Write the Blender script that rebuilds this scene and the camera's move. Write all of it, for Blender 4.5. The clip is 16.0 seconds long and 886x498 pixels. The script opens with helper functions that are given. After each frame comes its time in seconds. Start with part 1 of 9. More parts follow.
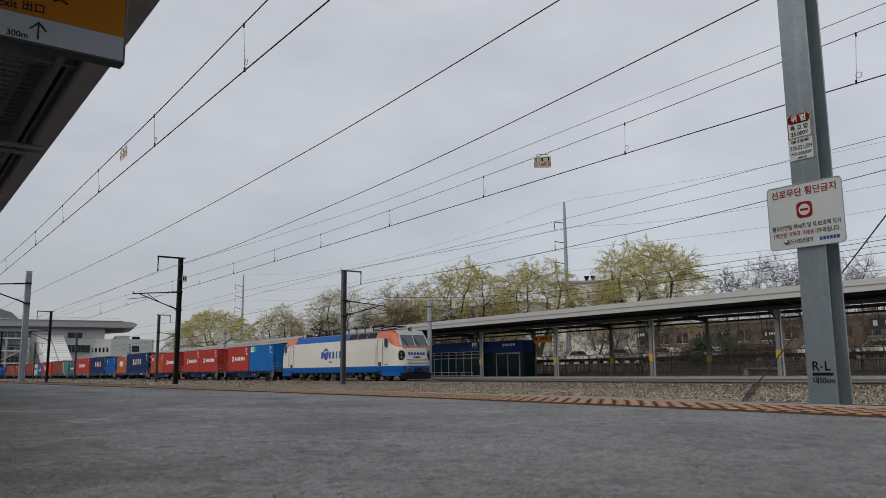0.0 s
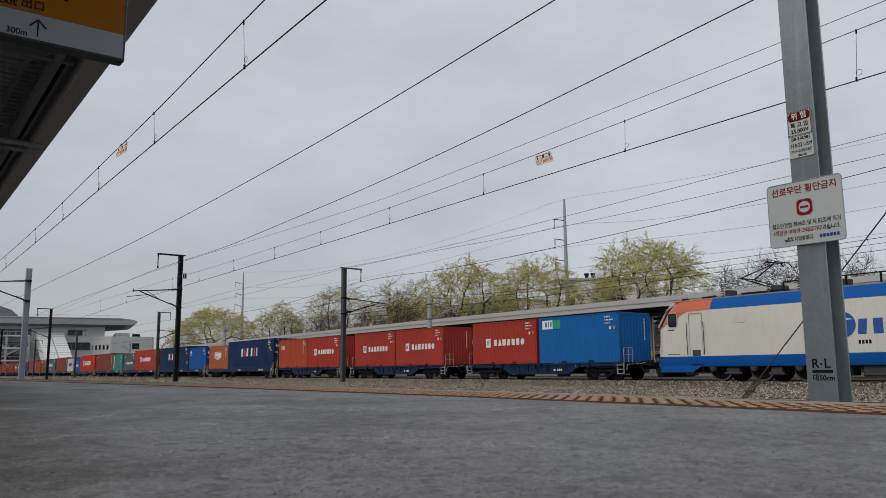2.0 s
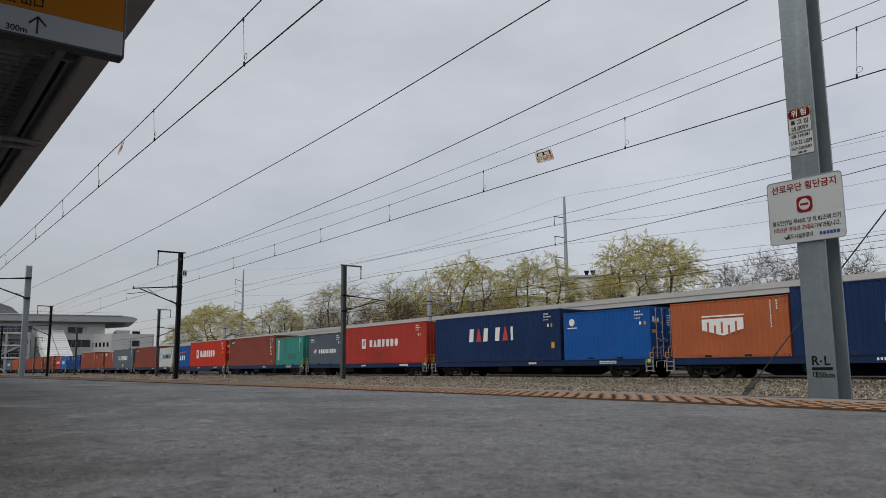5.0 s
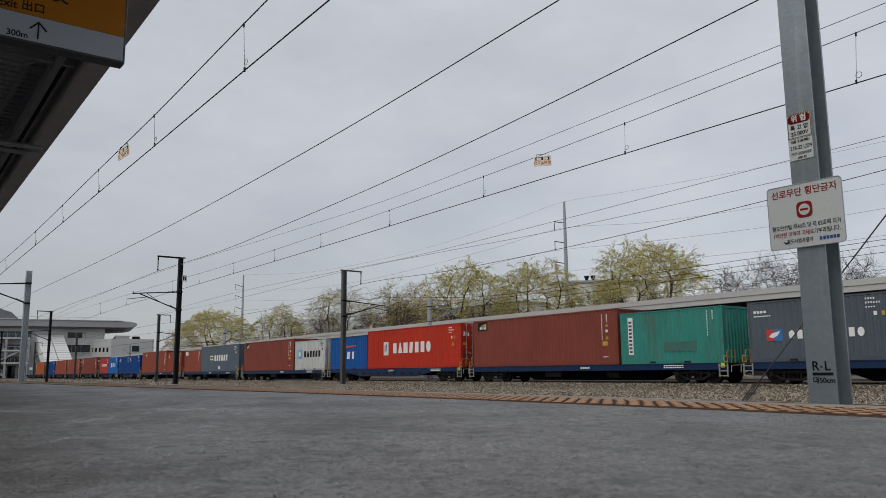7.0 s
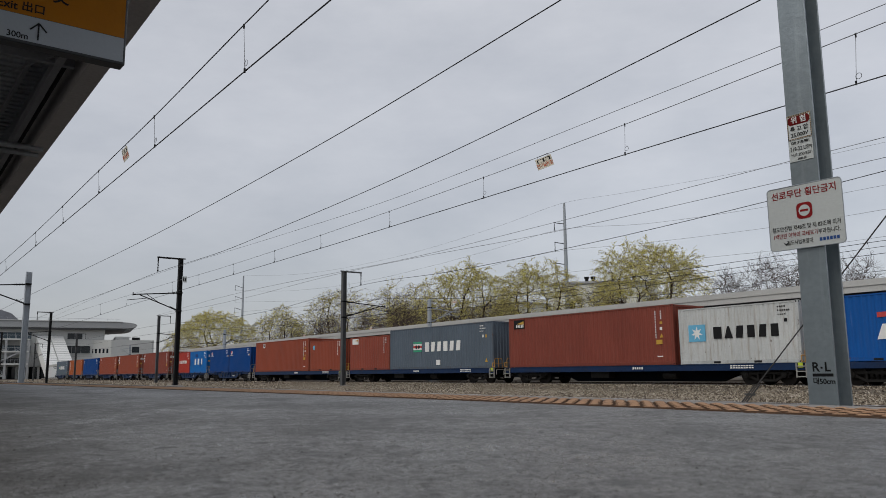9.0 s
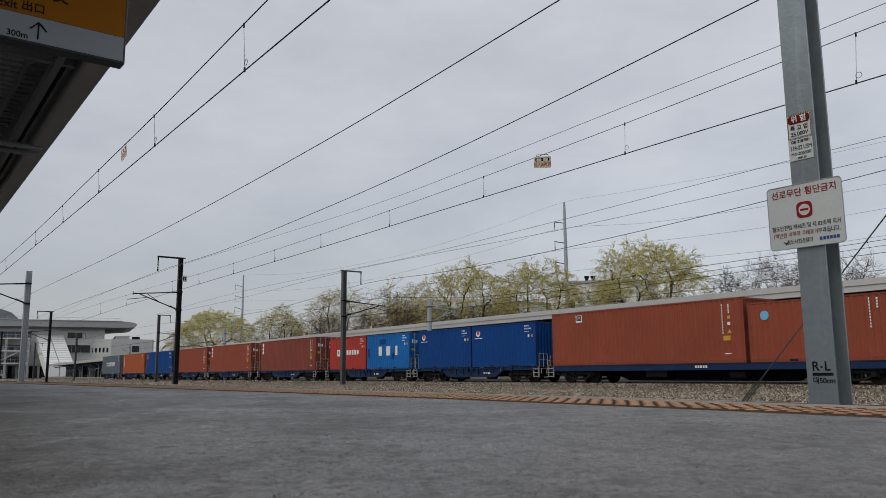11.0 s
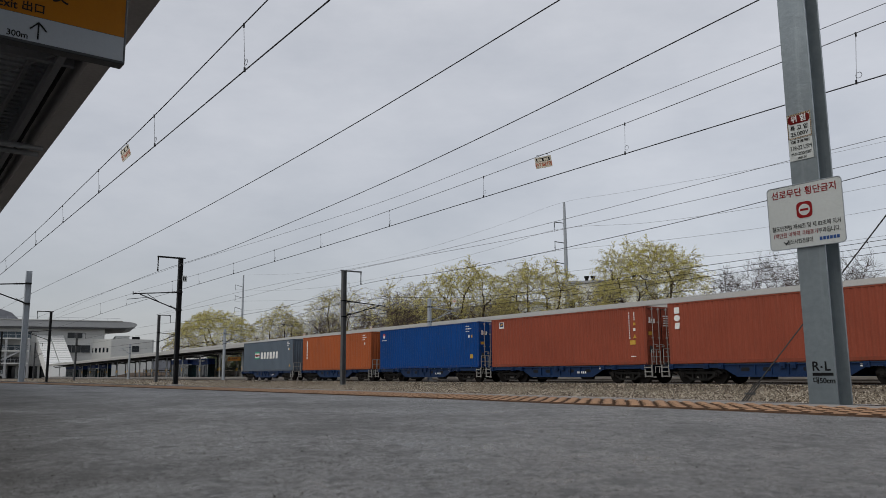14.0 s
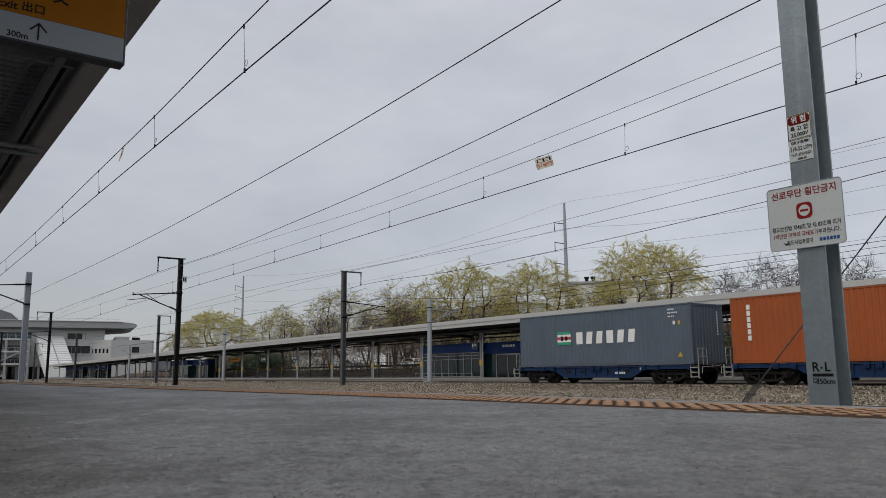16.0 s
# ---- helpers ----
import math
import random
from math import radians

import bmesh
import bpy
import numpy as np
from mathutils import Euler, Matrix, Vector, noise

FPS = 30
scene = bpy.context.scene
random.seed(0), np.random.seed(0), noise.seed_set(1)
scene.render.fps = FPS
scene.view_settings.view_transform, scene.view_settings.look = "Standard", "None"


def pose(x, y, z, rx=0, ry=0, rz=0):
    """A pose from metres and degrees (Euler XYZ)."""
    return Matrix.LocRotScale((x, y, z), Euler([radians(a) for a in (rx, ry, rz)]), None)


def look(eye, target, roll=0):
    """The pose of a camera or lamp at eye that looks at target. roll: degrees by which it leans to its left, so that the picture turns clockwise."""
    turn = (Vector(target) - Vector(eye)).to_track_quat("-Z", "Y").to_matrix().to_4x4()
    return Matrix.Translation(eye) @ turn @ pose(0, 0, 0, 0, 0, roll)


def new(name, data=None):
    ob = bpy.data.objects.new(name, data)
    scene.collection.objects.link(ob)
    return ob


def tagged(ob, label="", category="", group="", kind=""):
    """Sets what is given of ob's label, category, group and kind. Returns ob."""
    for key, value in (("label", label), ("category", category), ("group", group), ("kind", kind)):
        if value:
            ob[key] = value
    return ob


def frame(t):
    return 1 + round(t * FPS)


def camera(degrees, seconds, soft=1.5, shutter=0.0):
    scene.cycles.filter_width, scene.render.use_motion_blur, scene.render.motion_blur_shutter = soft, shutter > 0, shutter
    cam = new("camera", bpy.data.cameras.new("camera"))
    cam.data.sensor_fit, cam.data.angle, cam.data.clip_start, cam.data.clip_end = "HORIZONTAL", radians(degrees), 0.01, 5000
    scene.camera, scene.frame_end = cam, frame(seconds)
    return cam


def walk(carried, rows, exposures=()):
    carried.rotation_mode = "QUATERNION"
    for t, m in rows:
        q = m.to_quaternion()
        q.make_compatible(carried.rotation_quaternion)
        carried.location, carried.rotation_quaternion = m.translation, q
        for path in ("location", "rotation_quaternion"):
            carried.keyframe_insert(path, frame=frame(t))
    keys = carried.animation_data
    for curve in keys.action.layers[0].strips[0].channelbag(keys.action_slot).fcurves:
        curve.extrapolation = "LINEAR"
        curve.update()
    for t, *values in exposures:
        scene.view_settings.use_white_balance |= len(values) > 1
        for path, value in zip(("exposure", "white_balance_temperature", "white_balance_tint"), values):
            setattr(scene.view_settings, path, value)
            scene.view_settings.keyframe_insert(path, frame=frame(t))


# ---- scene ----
# camera: a phone lying low on the platform, nodding slightly as the train passes
EYE = Vector((0.0, 0.0, 0.59))
YAW, PITCH, ROLL, FOCAL = -52.995, 9.026, -0.469, 1379.8


def aim(dip):
    """The camera's pose; dip: by how much the picture drops."""
    p, y = radians(PITCH) + dip / FOCAL, radians(YAW)
    way = Vector((math.sin(y) * math.cos(p), math.cos(y) * math.cos(p), math.sin(p)))
    return look(EYE, EYE + way, ROLL)


cam = camera(59.21, 16.0, soft=0.4)
# a small phone lens, sharp from a few metres on
cam.data.dof.use_dof, cam.data.dof.focus_distance, cam.data.dof.aperture_fstop = True, 40.0, 18.0
DIPS = [(0, 0), (0.5, 0), (1, -0.9), (1.5, -1.8), (2, -4.6), (2.5, -9), (3, -12.3), (3.5, -12.9), (4, -12.9), (4.5, -11.6), (5.5, -7.2),
        (6.3, -4), (6.5, -3), (7, -0.3), (7.5, 0.3), (8, 1.1), (8.5, 1.5), (9, 1.5), (10, 0.9), (11.3, 0.1), (12, 0.3), (13, 0.6), (14, 0.2),
        (15, 0.4), (15.5, 0.6), (16, 1.5)]
walk(cam, [(t, aim(d)) for t, d in DIPS])

# overcast daylight: a pale cloud layer over the sky, and a broad dim sun
SUN_EL, SUN_AZ = radians(42), radians(172)
world = bpy.data.worlds.new("overcast")
scene.world = world
world.use_nodes = True
wt = world.node_tree
wt.nodes.clear()


def wnode(kind, **kw):
    n = wt.nodes.new(kind)
    for k, v in kw.items():
        n.inputs[k].default_value = v
    return n


w_out = wnode("ShaderNodeOutputWorld")
w_sky = wnode("ShaderNodeTexSky")
w_sky.sky_type, w_sky.sun_disc, w_sky.sun_elevation, w_sky.sun_rotation = "NISHITA", False, SUN_EL, SUN_AZ
w_bg1 = wnode("ShaderNodeBackground", Strength=0.02)
w_bg2 = wnode("ShaderNodeBackground", Strength=1.0)
w_mix = wnode("ShaderNodeAddShader")
w_co = wnode("ShaderNodeTexCoord")
w_map = wnode("ShaderNodeMapping", Scale=(1.0, 1.0, 2.6), Rotation=(0, 0, 0.5))
w_n1 = wnode("ShaderNodeTexNoise", Scale=3.2, Detail=7.0, Roughness=0.6)
w_ramp = wnode("ShaderNodeValToRGB")
w_ramp.color_ramp.elements[0].position, w_ramp.color_ramp.elements[0].color = 0.3, (0.44, 0.453, 0.487, 1)
w_ramp.color_ramp.elements[1].position, w_ramp.color_ramp.elements[1].color = 0.7, (0.56, 0.567, 0.596, 1)
wt.links.new(w_co.outputs["Generated"], w_map.inputs["Vector"])
wt.links.new(w_map.outputs[0], w_n1.inputs["Vector"])
wt.links.new(w_n1.outputs["Fac"], w_ramp.inputs["Fac"])
w_sep = wnode("ShaderNodeSeparateXYZ")
wt.links.new(w_co.outputs["Generated"], w_sep.inputs[0])


def wrange(src, a, b, c, d):
    n = wnode("ShaderNodeMapRange")
    n.interpolation_type = "SMOOTHSTEP"
    for k, v in zip(("From Min", "From Max", "To Min", "To Max"), (a, b, c, d)):
        n.inputs[k].default_value = v
    wt.links.new(src, n.inputs["Value"])
    return n.outputs[0]


# thicker, greyer cloud low towards the far end of the line
w_low = wrange(w_sep.outputs["Z"], 0.0, 0.36, 0.30, 0.0)
w_west = wrange(w_sep.outputs["X"], -1.0, -0.55, 1.0, 0.25)
w_mul = wnode("ShaderNodeMath")
w_mul.operation = "MULTIPLY"
wt.links.new(w_low, w_mul.inputs[0])
wt.links.new(w_west, w_mul.inputs[1])
w_inv = wnode("ShaderNodeMath")
w_inv.operation = "SUBTRACT"
w_inv.inputs[0].default_value = 1.0
wt.links.new(w_mul.outputs[0], w_inv.inputs[1])
w_sc = wnode("ShaderNodeVectorMath")
w_sc.operation = "SCALE"
wt.links.new(w_ramp.outputs[0], w_sc.inputs[0])
wt.links.new(w_inv.outputs[0], w_sc.inputs["Scale"])
wt.links.new(w_sc.outputs[0], w_bg2.inputs["Color"])
wt.links.new(w_sky.outputs[0], w_bg1.inputs["Color"])
wt.links.new(w_bg1.outputs[0], w_mix.inputs[0])
wt.links.new(w_bg2.outputs[0], w_mix.inputs[1])
wt.links.new(w_mix.outputs[0], w_out.inputs[0])
sun = new("sun", bpy.data.lights.new("sun", "SUN"))
sun.data.energy, sun.data.angle, sun.data.color = 1.15, radians(50), (1.0, 0.94, 0.84)
sun.matrix_world = look((math.sin(SUN_AZ) * 50, math.cos(SUN_AZ) * 50, 50 * math.tan(SUN_EL)), (0, 0, 0))


# materials
def mat(name, base, rough=0.6, metal=0.0, var=0.14, big=1.2, fine=45.0, bump=0.15, stain=None, stain_amt=0.35, streak=False, spec=0.5, pieces=0.0, island=0.0):
    """A painted or raw surface with broad and fine variation; stain: a second colour in worn patches or vertical streaks."""
    m = bpy.data.materials.new(name)
    m.use_nodes = True
    nt = m.node_tree
    bs = nt.nodes["Principled BSDF"]
    bs.inputs["Roughness"].default_value, bs.inputs["Metallic"].default_value = rough, metal
    bs.inputs["Specular IOR Level"].default_value = spec

    def n(kind, **kw):
        k = nt.nodes.new(kind)
        for a, b in kw.items():
            k.inputs[a].default_value = b
        return k
    co = n("ShaderNodeTexCoord")
    n1 = n("ShaderNodeTexNoise", Scale=big, Detail=4.0)
    n2 = n("ShaderNodeTexNoise", Scale=fine, Detail=3.0)
    for k in (n1, n2):
        nt.links.new(co.outputs["Object"], k.inputs["Vector"])
    add = n("ShaderNodeMath")
    add.operation = "ADD"
    nt.links.new(n1.outputs["Fac"], add.inputs[0])
    nt.links.new(n2.outputs["Fac"], add.inputs[1])
    rng = n("ShaderNodeMapRange")
    rng.inputs["From Min"].default_value, rng.inputs["From Max"].default_value = 0.6, 1.4
    rng.inputs["To Min"].default_value, rng.inputs["To Max"].default_value = 1 - var, 1 + var
    nt.links.new(add.outputs[0], rng.inputs["Value"])
    value = rng.outputs[0]
    if pieces or island:
        src = n("ShaderNodeObjectInfo").outputs["Random"] if pieces else n("ShaderNodeNewGeometry").outputs["Random Per Island"]
        r2 = n("ShaderNodeMapRange")
        r2.inputs["To Min"].default_value, r2.inputs["To Max"].default_value = 1 - (pieces or island), 1 + (pieces or island)
        nt.links.new(src, r2.inputs["Value"])
        mul = n("ShaderNodeMath")
        mul.operation = "MULTIPLY"
        nt.links.new(value, mul.inputs[0])
        nt.links.new(r2.outputs[0], mul.inputs[1])
        value = mul.outputs[0]
    sc = n("ShaderNodeVectorMath")
    sc.operation = "SCALE"
    sc.inputs[0].default_value = base
    nt.links.new(value, sc.inputs["Scale"])
    colour = sc.outputs[0]
    if stain:
        mp = n("ShaderNodeMapping")
        mp.inputs["Scale"].default_value = (3.0, 3.0, 0.25) if streak else (1.0, 1.0, 1.0)
        nt.links.new(co.outputs["Object"], mp.inputs["Vector"])
        n3 = n("ShaderNodeTexNoise", Scale=2.4, Detail=7.0, Roughness=0.65)
        nt.links.new(mp.outputs[0], n3.inputs["Vector"])
        r3 = n("ShaderNodeMapRange")
        r3.inputs["From Min"].default_value, r3.inputs["From Max"].default_value = 0.52, 0.78
        r3.inputs["To Max"].default_value = stain_amt
        nt.links.new(n3.outputs["Fac"], r3.inputs["Value"])
        mx = n("ShaderNodeMix")
        mx.data_type = "RGBA"
        nt.links.new(r3.outputs[0], mx.inputs["Factor"])
        nt.links.new(colour, mx.inputs["A"])
        mx.inputs["B"].default_value = (*stain, 1)
        colour = mx.outputs["Result"]
    nt.links.new(colour, bs.inputs["Base Color"])
    if bump:
        b = n("ShaderNodeBump", Strength=bump, Distance=0.01)
        nt.links.new(n2.outputs["Fac"], b.inputs["Height"])
        nt.links.new(b.outputs[0], bs.inputs["Normal"])
    return m


def glass(name, tint, rough=0.05, gloss=0.3):
    m = bpy.data.materials.new(name)
    m.use_nodes = True
    bs = m.node_tree.nodes["Principled BSDF"]
    bs.inputs["Base Color"].default_value, bs.inputs["Roughness"].default_value = (*tint, 1), rough
    bs.inputs["Specular IOR Level"].default_value = gloss
    return m


def concrete(name, base):
    """Worn concrete, brushed slantwise: blotches, streaks, pits and grit from a metre down to millimetres."""
    m = mat(name, base, 0.54, var=0.12, big=1.1, fine=130, bump=0.0, spec=1.0)
    nt = m.node_tree
    bs = nt.nodes["Principled BSDF"]
    src = bs.inputs["Base Color"].links[0].from_socket
    co = nt.nodes.new("ShaderNodeTexCoord")
    total = None
    for scale, amp, detail, stretch in ((1.6, 0.45, 5.0, 1.0), (7.0, 0.5, 6.0, 1.2), (30.0, 0.7, 5.0, 1.2), (150.0, 0.8, 3.0, 1.1)):
        mp = nt.nodes.new("ShaderNodeMapping")
        mp.vector_type = "TEXTURE"
        mp.inputs["Rotation"].default_value = (0, 0, radians(143))
        mp.inputs["Scale"].default_value = (stretch, 1.0, 1.0)
        n = nt.nodes.new("ShaderNodeTexNoise")
        n.inputs["Scale"].default_value, n.inputs["Detail"].default_value, n.inputs["Roughness"].default_value = scale, detail, 0.6
        r = nt.nodes.new("ShaderNodeMapRange")
        r.inputs["From Min"].default_value, r.inputs["From Max"].default_value = 0.3, 0.7
        r.inputs["To Min"].default_value, r.inputs["To Max"].default_value = 1 - amp / 2, 1 + amp / 2
        nt.links.new(co.outputs["Object"], mp.inputs["Vector"])
        nt.links.new(mp.outputs[0], n.inputs["Vector"])
        nt.links.new(n.outputs["Fac"], r.inputs["Value"])
        if total is None:
            total = r.outputs[0]
        else:
            mu = nt.nodes.new("ShaderNodeMath")
            mu.operation = "MULTIPLY"
            nt.links.new(total, mu.inputs[0])
            nt.links.new(r.outputs[0], mu.inputs[1])
            total = mu.outputs[0]
    # scattered dark pits and stains
    for scale, lo, hi, deep in ((95.0, 0.6, 0.68, 0.45), (38.0, 0.6, 0.7, 0.42), (4.0, 0.5, 0.75, 0.6), (1.7, 0.5, 0.68, 0.62)):
        n = nt.nodes.new("ShaderNodeTexNoise")
        n.inputs["Scale"].default_value, n.inputs["Detail"].default_value = scale, 3.0
        r = nt.nodes.new("ShaderNodeMapRange")
        r.inputs["From Min"].default_value, r.inputs["From Max"].default_value = lo, hi
        r.inputs["To Min"].default_value, r.inputs["To Max"].default_value = 1.0, deep
        mu = nt.nodes.new("ShaderNodeMath")
        mu.operation = "MULTIPLY"
        mp = nt.nodes.new("ShaderNodeMapping")
        mp.vector_type = "TEXTURE"
        mp.inputs["Rotation"].default_value, mp.inputs["Scale"].default_value = (0, 0, radians(143)), (1.15, 1.0, 1.0)
        nt.links.new(co.outputs["Object"], mp.inputs["Vector"])
        nt.links.new(mp.outputs[0], n.inputs["Vector"])
        nt.links.new(n.outputs["Fac"], r.inputs["Value"])
        nt.links.new(total, mu.inputs[0])
        nt.links.new(r.outputs[0], mu.inputs[1])
        total = mu.outputs[0]
    sc = nt.nodes.new("ShaderNodeVectorMath")
    sc.operation = "SCALE"
    nt.links.new(src, sc.inputs[0])
    nt.links.new(total, sc.inputs["Scale"])
    nt.links.new(sc.outputs[0], bs.inputs["Base Color"])
    # worn patches are smoother, grimy ones duller
    rr = nt.nodes.new("ShaderNodeMapRange")
    rr.inputs["From Min"].default_value, rr.inputs["From Max"].default_value = 0.55, 1.35
    rr.inputs["To Min"].default_value, rr.inputs["To Max"].default_value = 0.56, 0.27
    nt.links.new(total, rr.inputs["Value"])
    nt.links.new(rr.outputs[0], bs.inputs["Roughness"])
    b = nt.nodes.new("ShaderNodeBump")
    b.inputs["Strength"].default_value, b.inputs["Distance"].default_value = 0.35, 0.006
    nt.links.new(total, b.inputs["Height"])
    nt.links.new(b.outputs[0], bs.inputs["Normal"])
    return m


CONCRETE = concrete("platform concrete", (0.081, 0.075, 0.0655))
COPING = mat("coping concrete", (0.27, 0.255, 0.235), 0.85, var=0.15, big=2, fine=60, bump=0.4, stain=(0.14, 0.12, 0.1))
# dark feet hold grime and the domes' shade; paler tops their lit side
TACTILE = mat("grimy shaded tactile foot", (0.085, 0.05, 0.031), 0.85, var=0.3, big=5, fine=60, bump=0.3, spec=0.1)
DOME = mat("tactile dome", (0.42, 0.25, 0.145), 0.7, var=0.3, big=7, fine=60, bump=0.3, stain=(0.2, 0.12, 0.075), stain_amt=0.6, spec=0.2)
GROUND = mat("earth and gravel", (0.14, 0.12, 0.10), 0.95, var=0.3, big=0.4, fine=9, bump=0.8)
BALLAST = mat("ballast stones", (0.14, 0.118, 0.09), 0.95, var=0.15, big=0.5, fine=30, bump=0.3)


def stony(m):
    """Each loose stone takes its own tone, from dark brown to pale tan."""
    nt = m.node_tree
    bs = nt.nodes["Principled BSDF"]
    g = nt.nodes.new("ShaderNodeNewGeometry")
    r = nt.nodes.new("ShaderNodeValToRGB")
    e = r.color_ramp.elements
    e[0].position, e[0].color = 0.0, (0.036, 0.029, 0.022, 1)
    e[1].position, e[1].color = 1.0, (0.52, 0.47, 0.39, 1)
    for p, c in ((0.35, (0.12, 0.096, 0.07, 1)), (0.6, (0.26, 0.218, 0.163, 1)), (0.8, (0.34, 0.3, 0.24, 1))):
        k = e.new(p)
        k.color = c
    nt.links.new(g.outputs["Random Per Island"], r.inputs["Fac"])
    nt.links.new(r.outputs[0], bs.inputs["Base Color"])
    return m


STONES = stony(mat("loose ballast stones", (0.2, 0.17, 0.14), 0.95, bump=0.3, spec=0.15))
RAIL = mat("rusty rail", (0.05, 0.036, 0.028), 0.7, metal=0.2, var=0.2, fine=30)
RAILTOP = mat("polished rail head", (0.55, 0.55, 0.56), 0.3, metal=1.0, var=0.06)
SLEEPER = mat("concrete sleeper", (0.25, 0.235, 0.22), 0.9, var=0.2, fine=25)
GALV = mat("galvanised steel", (0.235, 0.272, 0.29), 0.38, metal=0.5, var=0.12, big=5, fine=22, bump=0.2, stain=(0.42, 0.47, 0.49), stain_amt=0.55, streak=True)
GALV2 = mat("weathered galvanised steel", (0.33, 0.36, 0.39), 0.6, metal=0.3, var=0.12, big=5, fine=40)
DARKSTEEL = mat("dark painted steel", (0.014, 0.0145, 0.015), 0.65, var=0.2, fine=30, spec=0.12)
MIDSTEEL = mat("grey painted steel", (0.06, 0.06, 0.06), 0.65, var=0.2, fine=30, spec=0.2)
MASTGREY = mat("weathered grey mast paint", (0.075, 0.078, 0.08), 0.6, var=0.2, fine=20, spec=0.25, stain=(0.13, 0.12, 0.11), stain_amt=0.4, streak=True)
POSTGREY = mat("grey post paint", (0.19, 0.19, 0.188), 0.6, var=0.15, fine=20, spec=0.25)
FENCE = mat("dark fence steel", (0.16, 0.16, 0.157), 0.7, var=0.25, fine=20, spec=0.15)
WIRE = mat("copper alloy wire", (0.03, 0.03, 0.032), 0.6, metal=0.3, var=0.1, bump=0)
THINWIRE = mat("aluminium wire", (0.12, 0.12, 0.125), 0.6, metal=0.3, var=0.1, bump=0)
WHITE = mat("white enamel", (0.72, 0.73, 0.72), 0.4, var=0.05, big=2)
SIGNWHITE = mat("sign face white", (0.53, 0.56, 0.55), 0.4, var=0.05, big=3, stain=(0.45, 0.45, 0.42), stain_amt=0.2)
SIGNRED = mat("sign red", (0.24, 0.014, 0.016), 0.6, var=0.1, spec=0.12)
BLACK = mat("black paint", (0.008, 0.008, 0.009), 0.55, var=0.2, spec=0.2)
YELLOW = mat("yellow enamel", (0.5, 0.29, 0.03), 0.5, var=0.15, big=4)
ORANGE = mat("orange sign panel", (0.37, 0.135, 0.002), 0.5, var=0.05, spec=0.2)
SIGNGREY = mat("grey sign panel", (0.33, 0.365, 0.40), 0.4, var=0.05)
SIGNDARK = mat("dark sign frame", (0.03, 0.035, 0.04), 0.4, var=0.1)
ROOFGREY = mat("canopy fascia metal", (0.47, 0.47, 0.45), 0.5, metal=0.15, var=0.08, big=0.6, fine=12, bump=0.1, stain=(0.32, 0.32, 0.3), stain_amt=0.4, streak=True)
# near-black base: the shade under the far canopy is put into the colour
ROOFDARK = mat("shaded canopy soffit", (0.012, 0.012, 0.0125), 0.8, var=0.2, big=1, spec=0.1)
SOFFIT = mat("ribbed soffit sheet", (0.3, 0.32, 0.35), 0.7, var=0.15, big=2, spec=0.15)
BUILDWHITE = mat("white cladding", (0.47, 0.48, 0.47), 0.6, var=0.07, big=0.2, fine=3, bump=0.05, stain=(0.5, 0.5, 0.47), streak=True)
BUILDGREY = mat("grey cladding", (0.30, 0.31, 0.32), 0.6, var=0.1, big=0.2, fine=3)
GLASSDARK = glass("dark window glass", (0.012, 0.017, 0.022))
GLASSBLUE = glass("blue green glass", (0.008, 0.022, 0.026), 0.08)
BARK = mat("bark", (0.06, 0.047, 0.038), 0.95, var=0.3, big=2, fine=30, bump=0.5, spec=0.1)
BARETWIG = mat("dark bare twigs", (0.085, 0.066, 0.056), 0.95, var=0.3, big=1, fine=20, bump=0, spec=0.1)
TWIG = mat("twigs", (0.15, 0.118, 0.09), 0.95, var=0.3, big=1, fine=20, bump=0, spec=0.1)
def leafy(name, base, through_colour):
    """Thin leaves that let some light through."""
    m = mat(name, base, 0.8, var=0.3, big=0.6, fine=4, bump=0, island=0.4)
    nt = m.node_tree
    out = nt.nodes["Material Output"]
    tr = nt.nodes.new("ShaderNodeBsdfTranslucent")
    tr.inputs["Color"].default_value = (*through_colour, 1)
    mx = nt.nodes.new("ShaderNodeMixShader")
    mx.inputs[0].default_value = 0.4
    nt.links.new(nt.nodes["Principled BSDF"].outputs[0], mx.inputs[1])
    nt.links.new(tr.outputs[0], mx.inputs[2])
    nt.links.new(mx.outputs[0], out.inputs["Surface"])
    return m


LEAFWILLOW = leafy("willow leaves", (0.62, 0.56, 0.19), (0.66, 0.6, 0.18))
LEAFGREEN = mat("evergreen leaves", (0.045, 0.075, 0.03), 0.8, var=0.3, big=0.8, fine=5, bump=0, island=0.4)
BRICKRED = mat("old brick wall", (0.2, 0.145, 0.125), 0.9, var=0.25, big=0.7, fine=8)
# distance haze is mixed into this pale blue-grey
HILL = mat("haze-tinted wooded hill", (0.19, 0.2, 0.225), 1.0, var=0.25, big=0.02, fine=0.15, bump=0)
ALUMINIUM = mat("bare aluminium frame", (0.3, 0.31, 0.315), 0.45, metal=0.2, var=0.06)
BLUESHELTER = mat("blue shelter panel", (0.004, 0.034, 0.16), 0.5, var=0.06, spec=0.25)


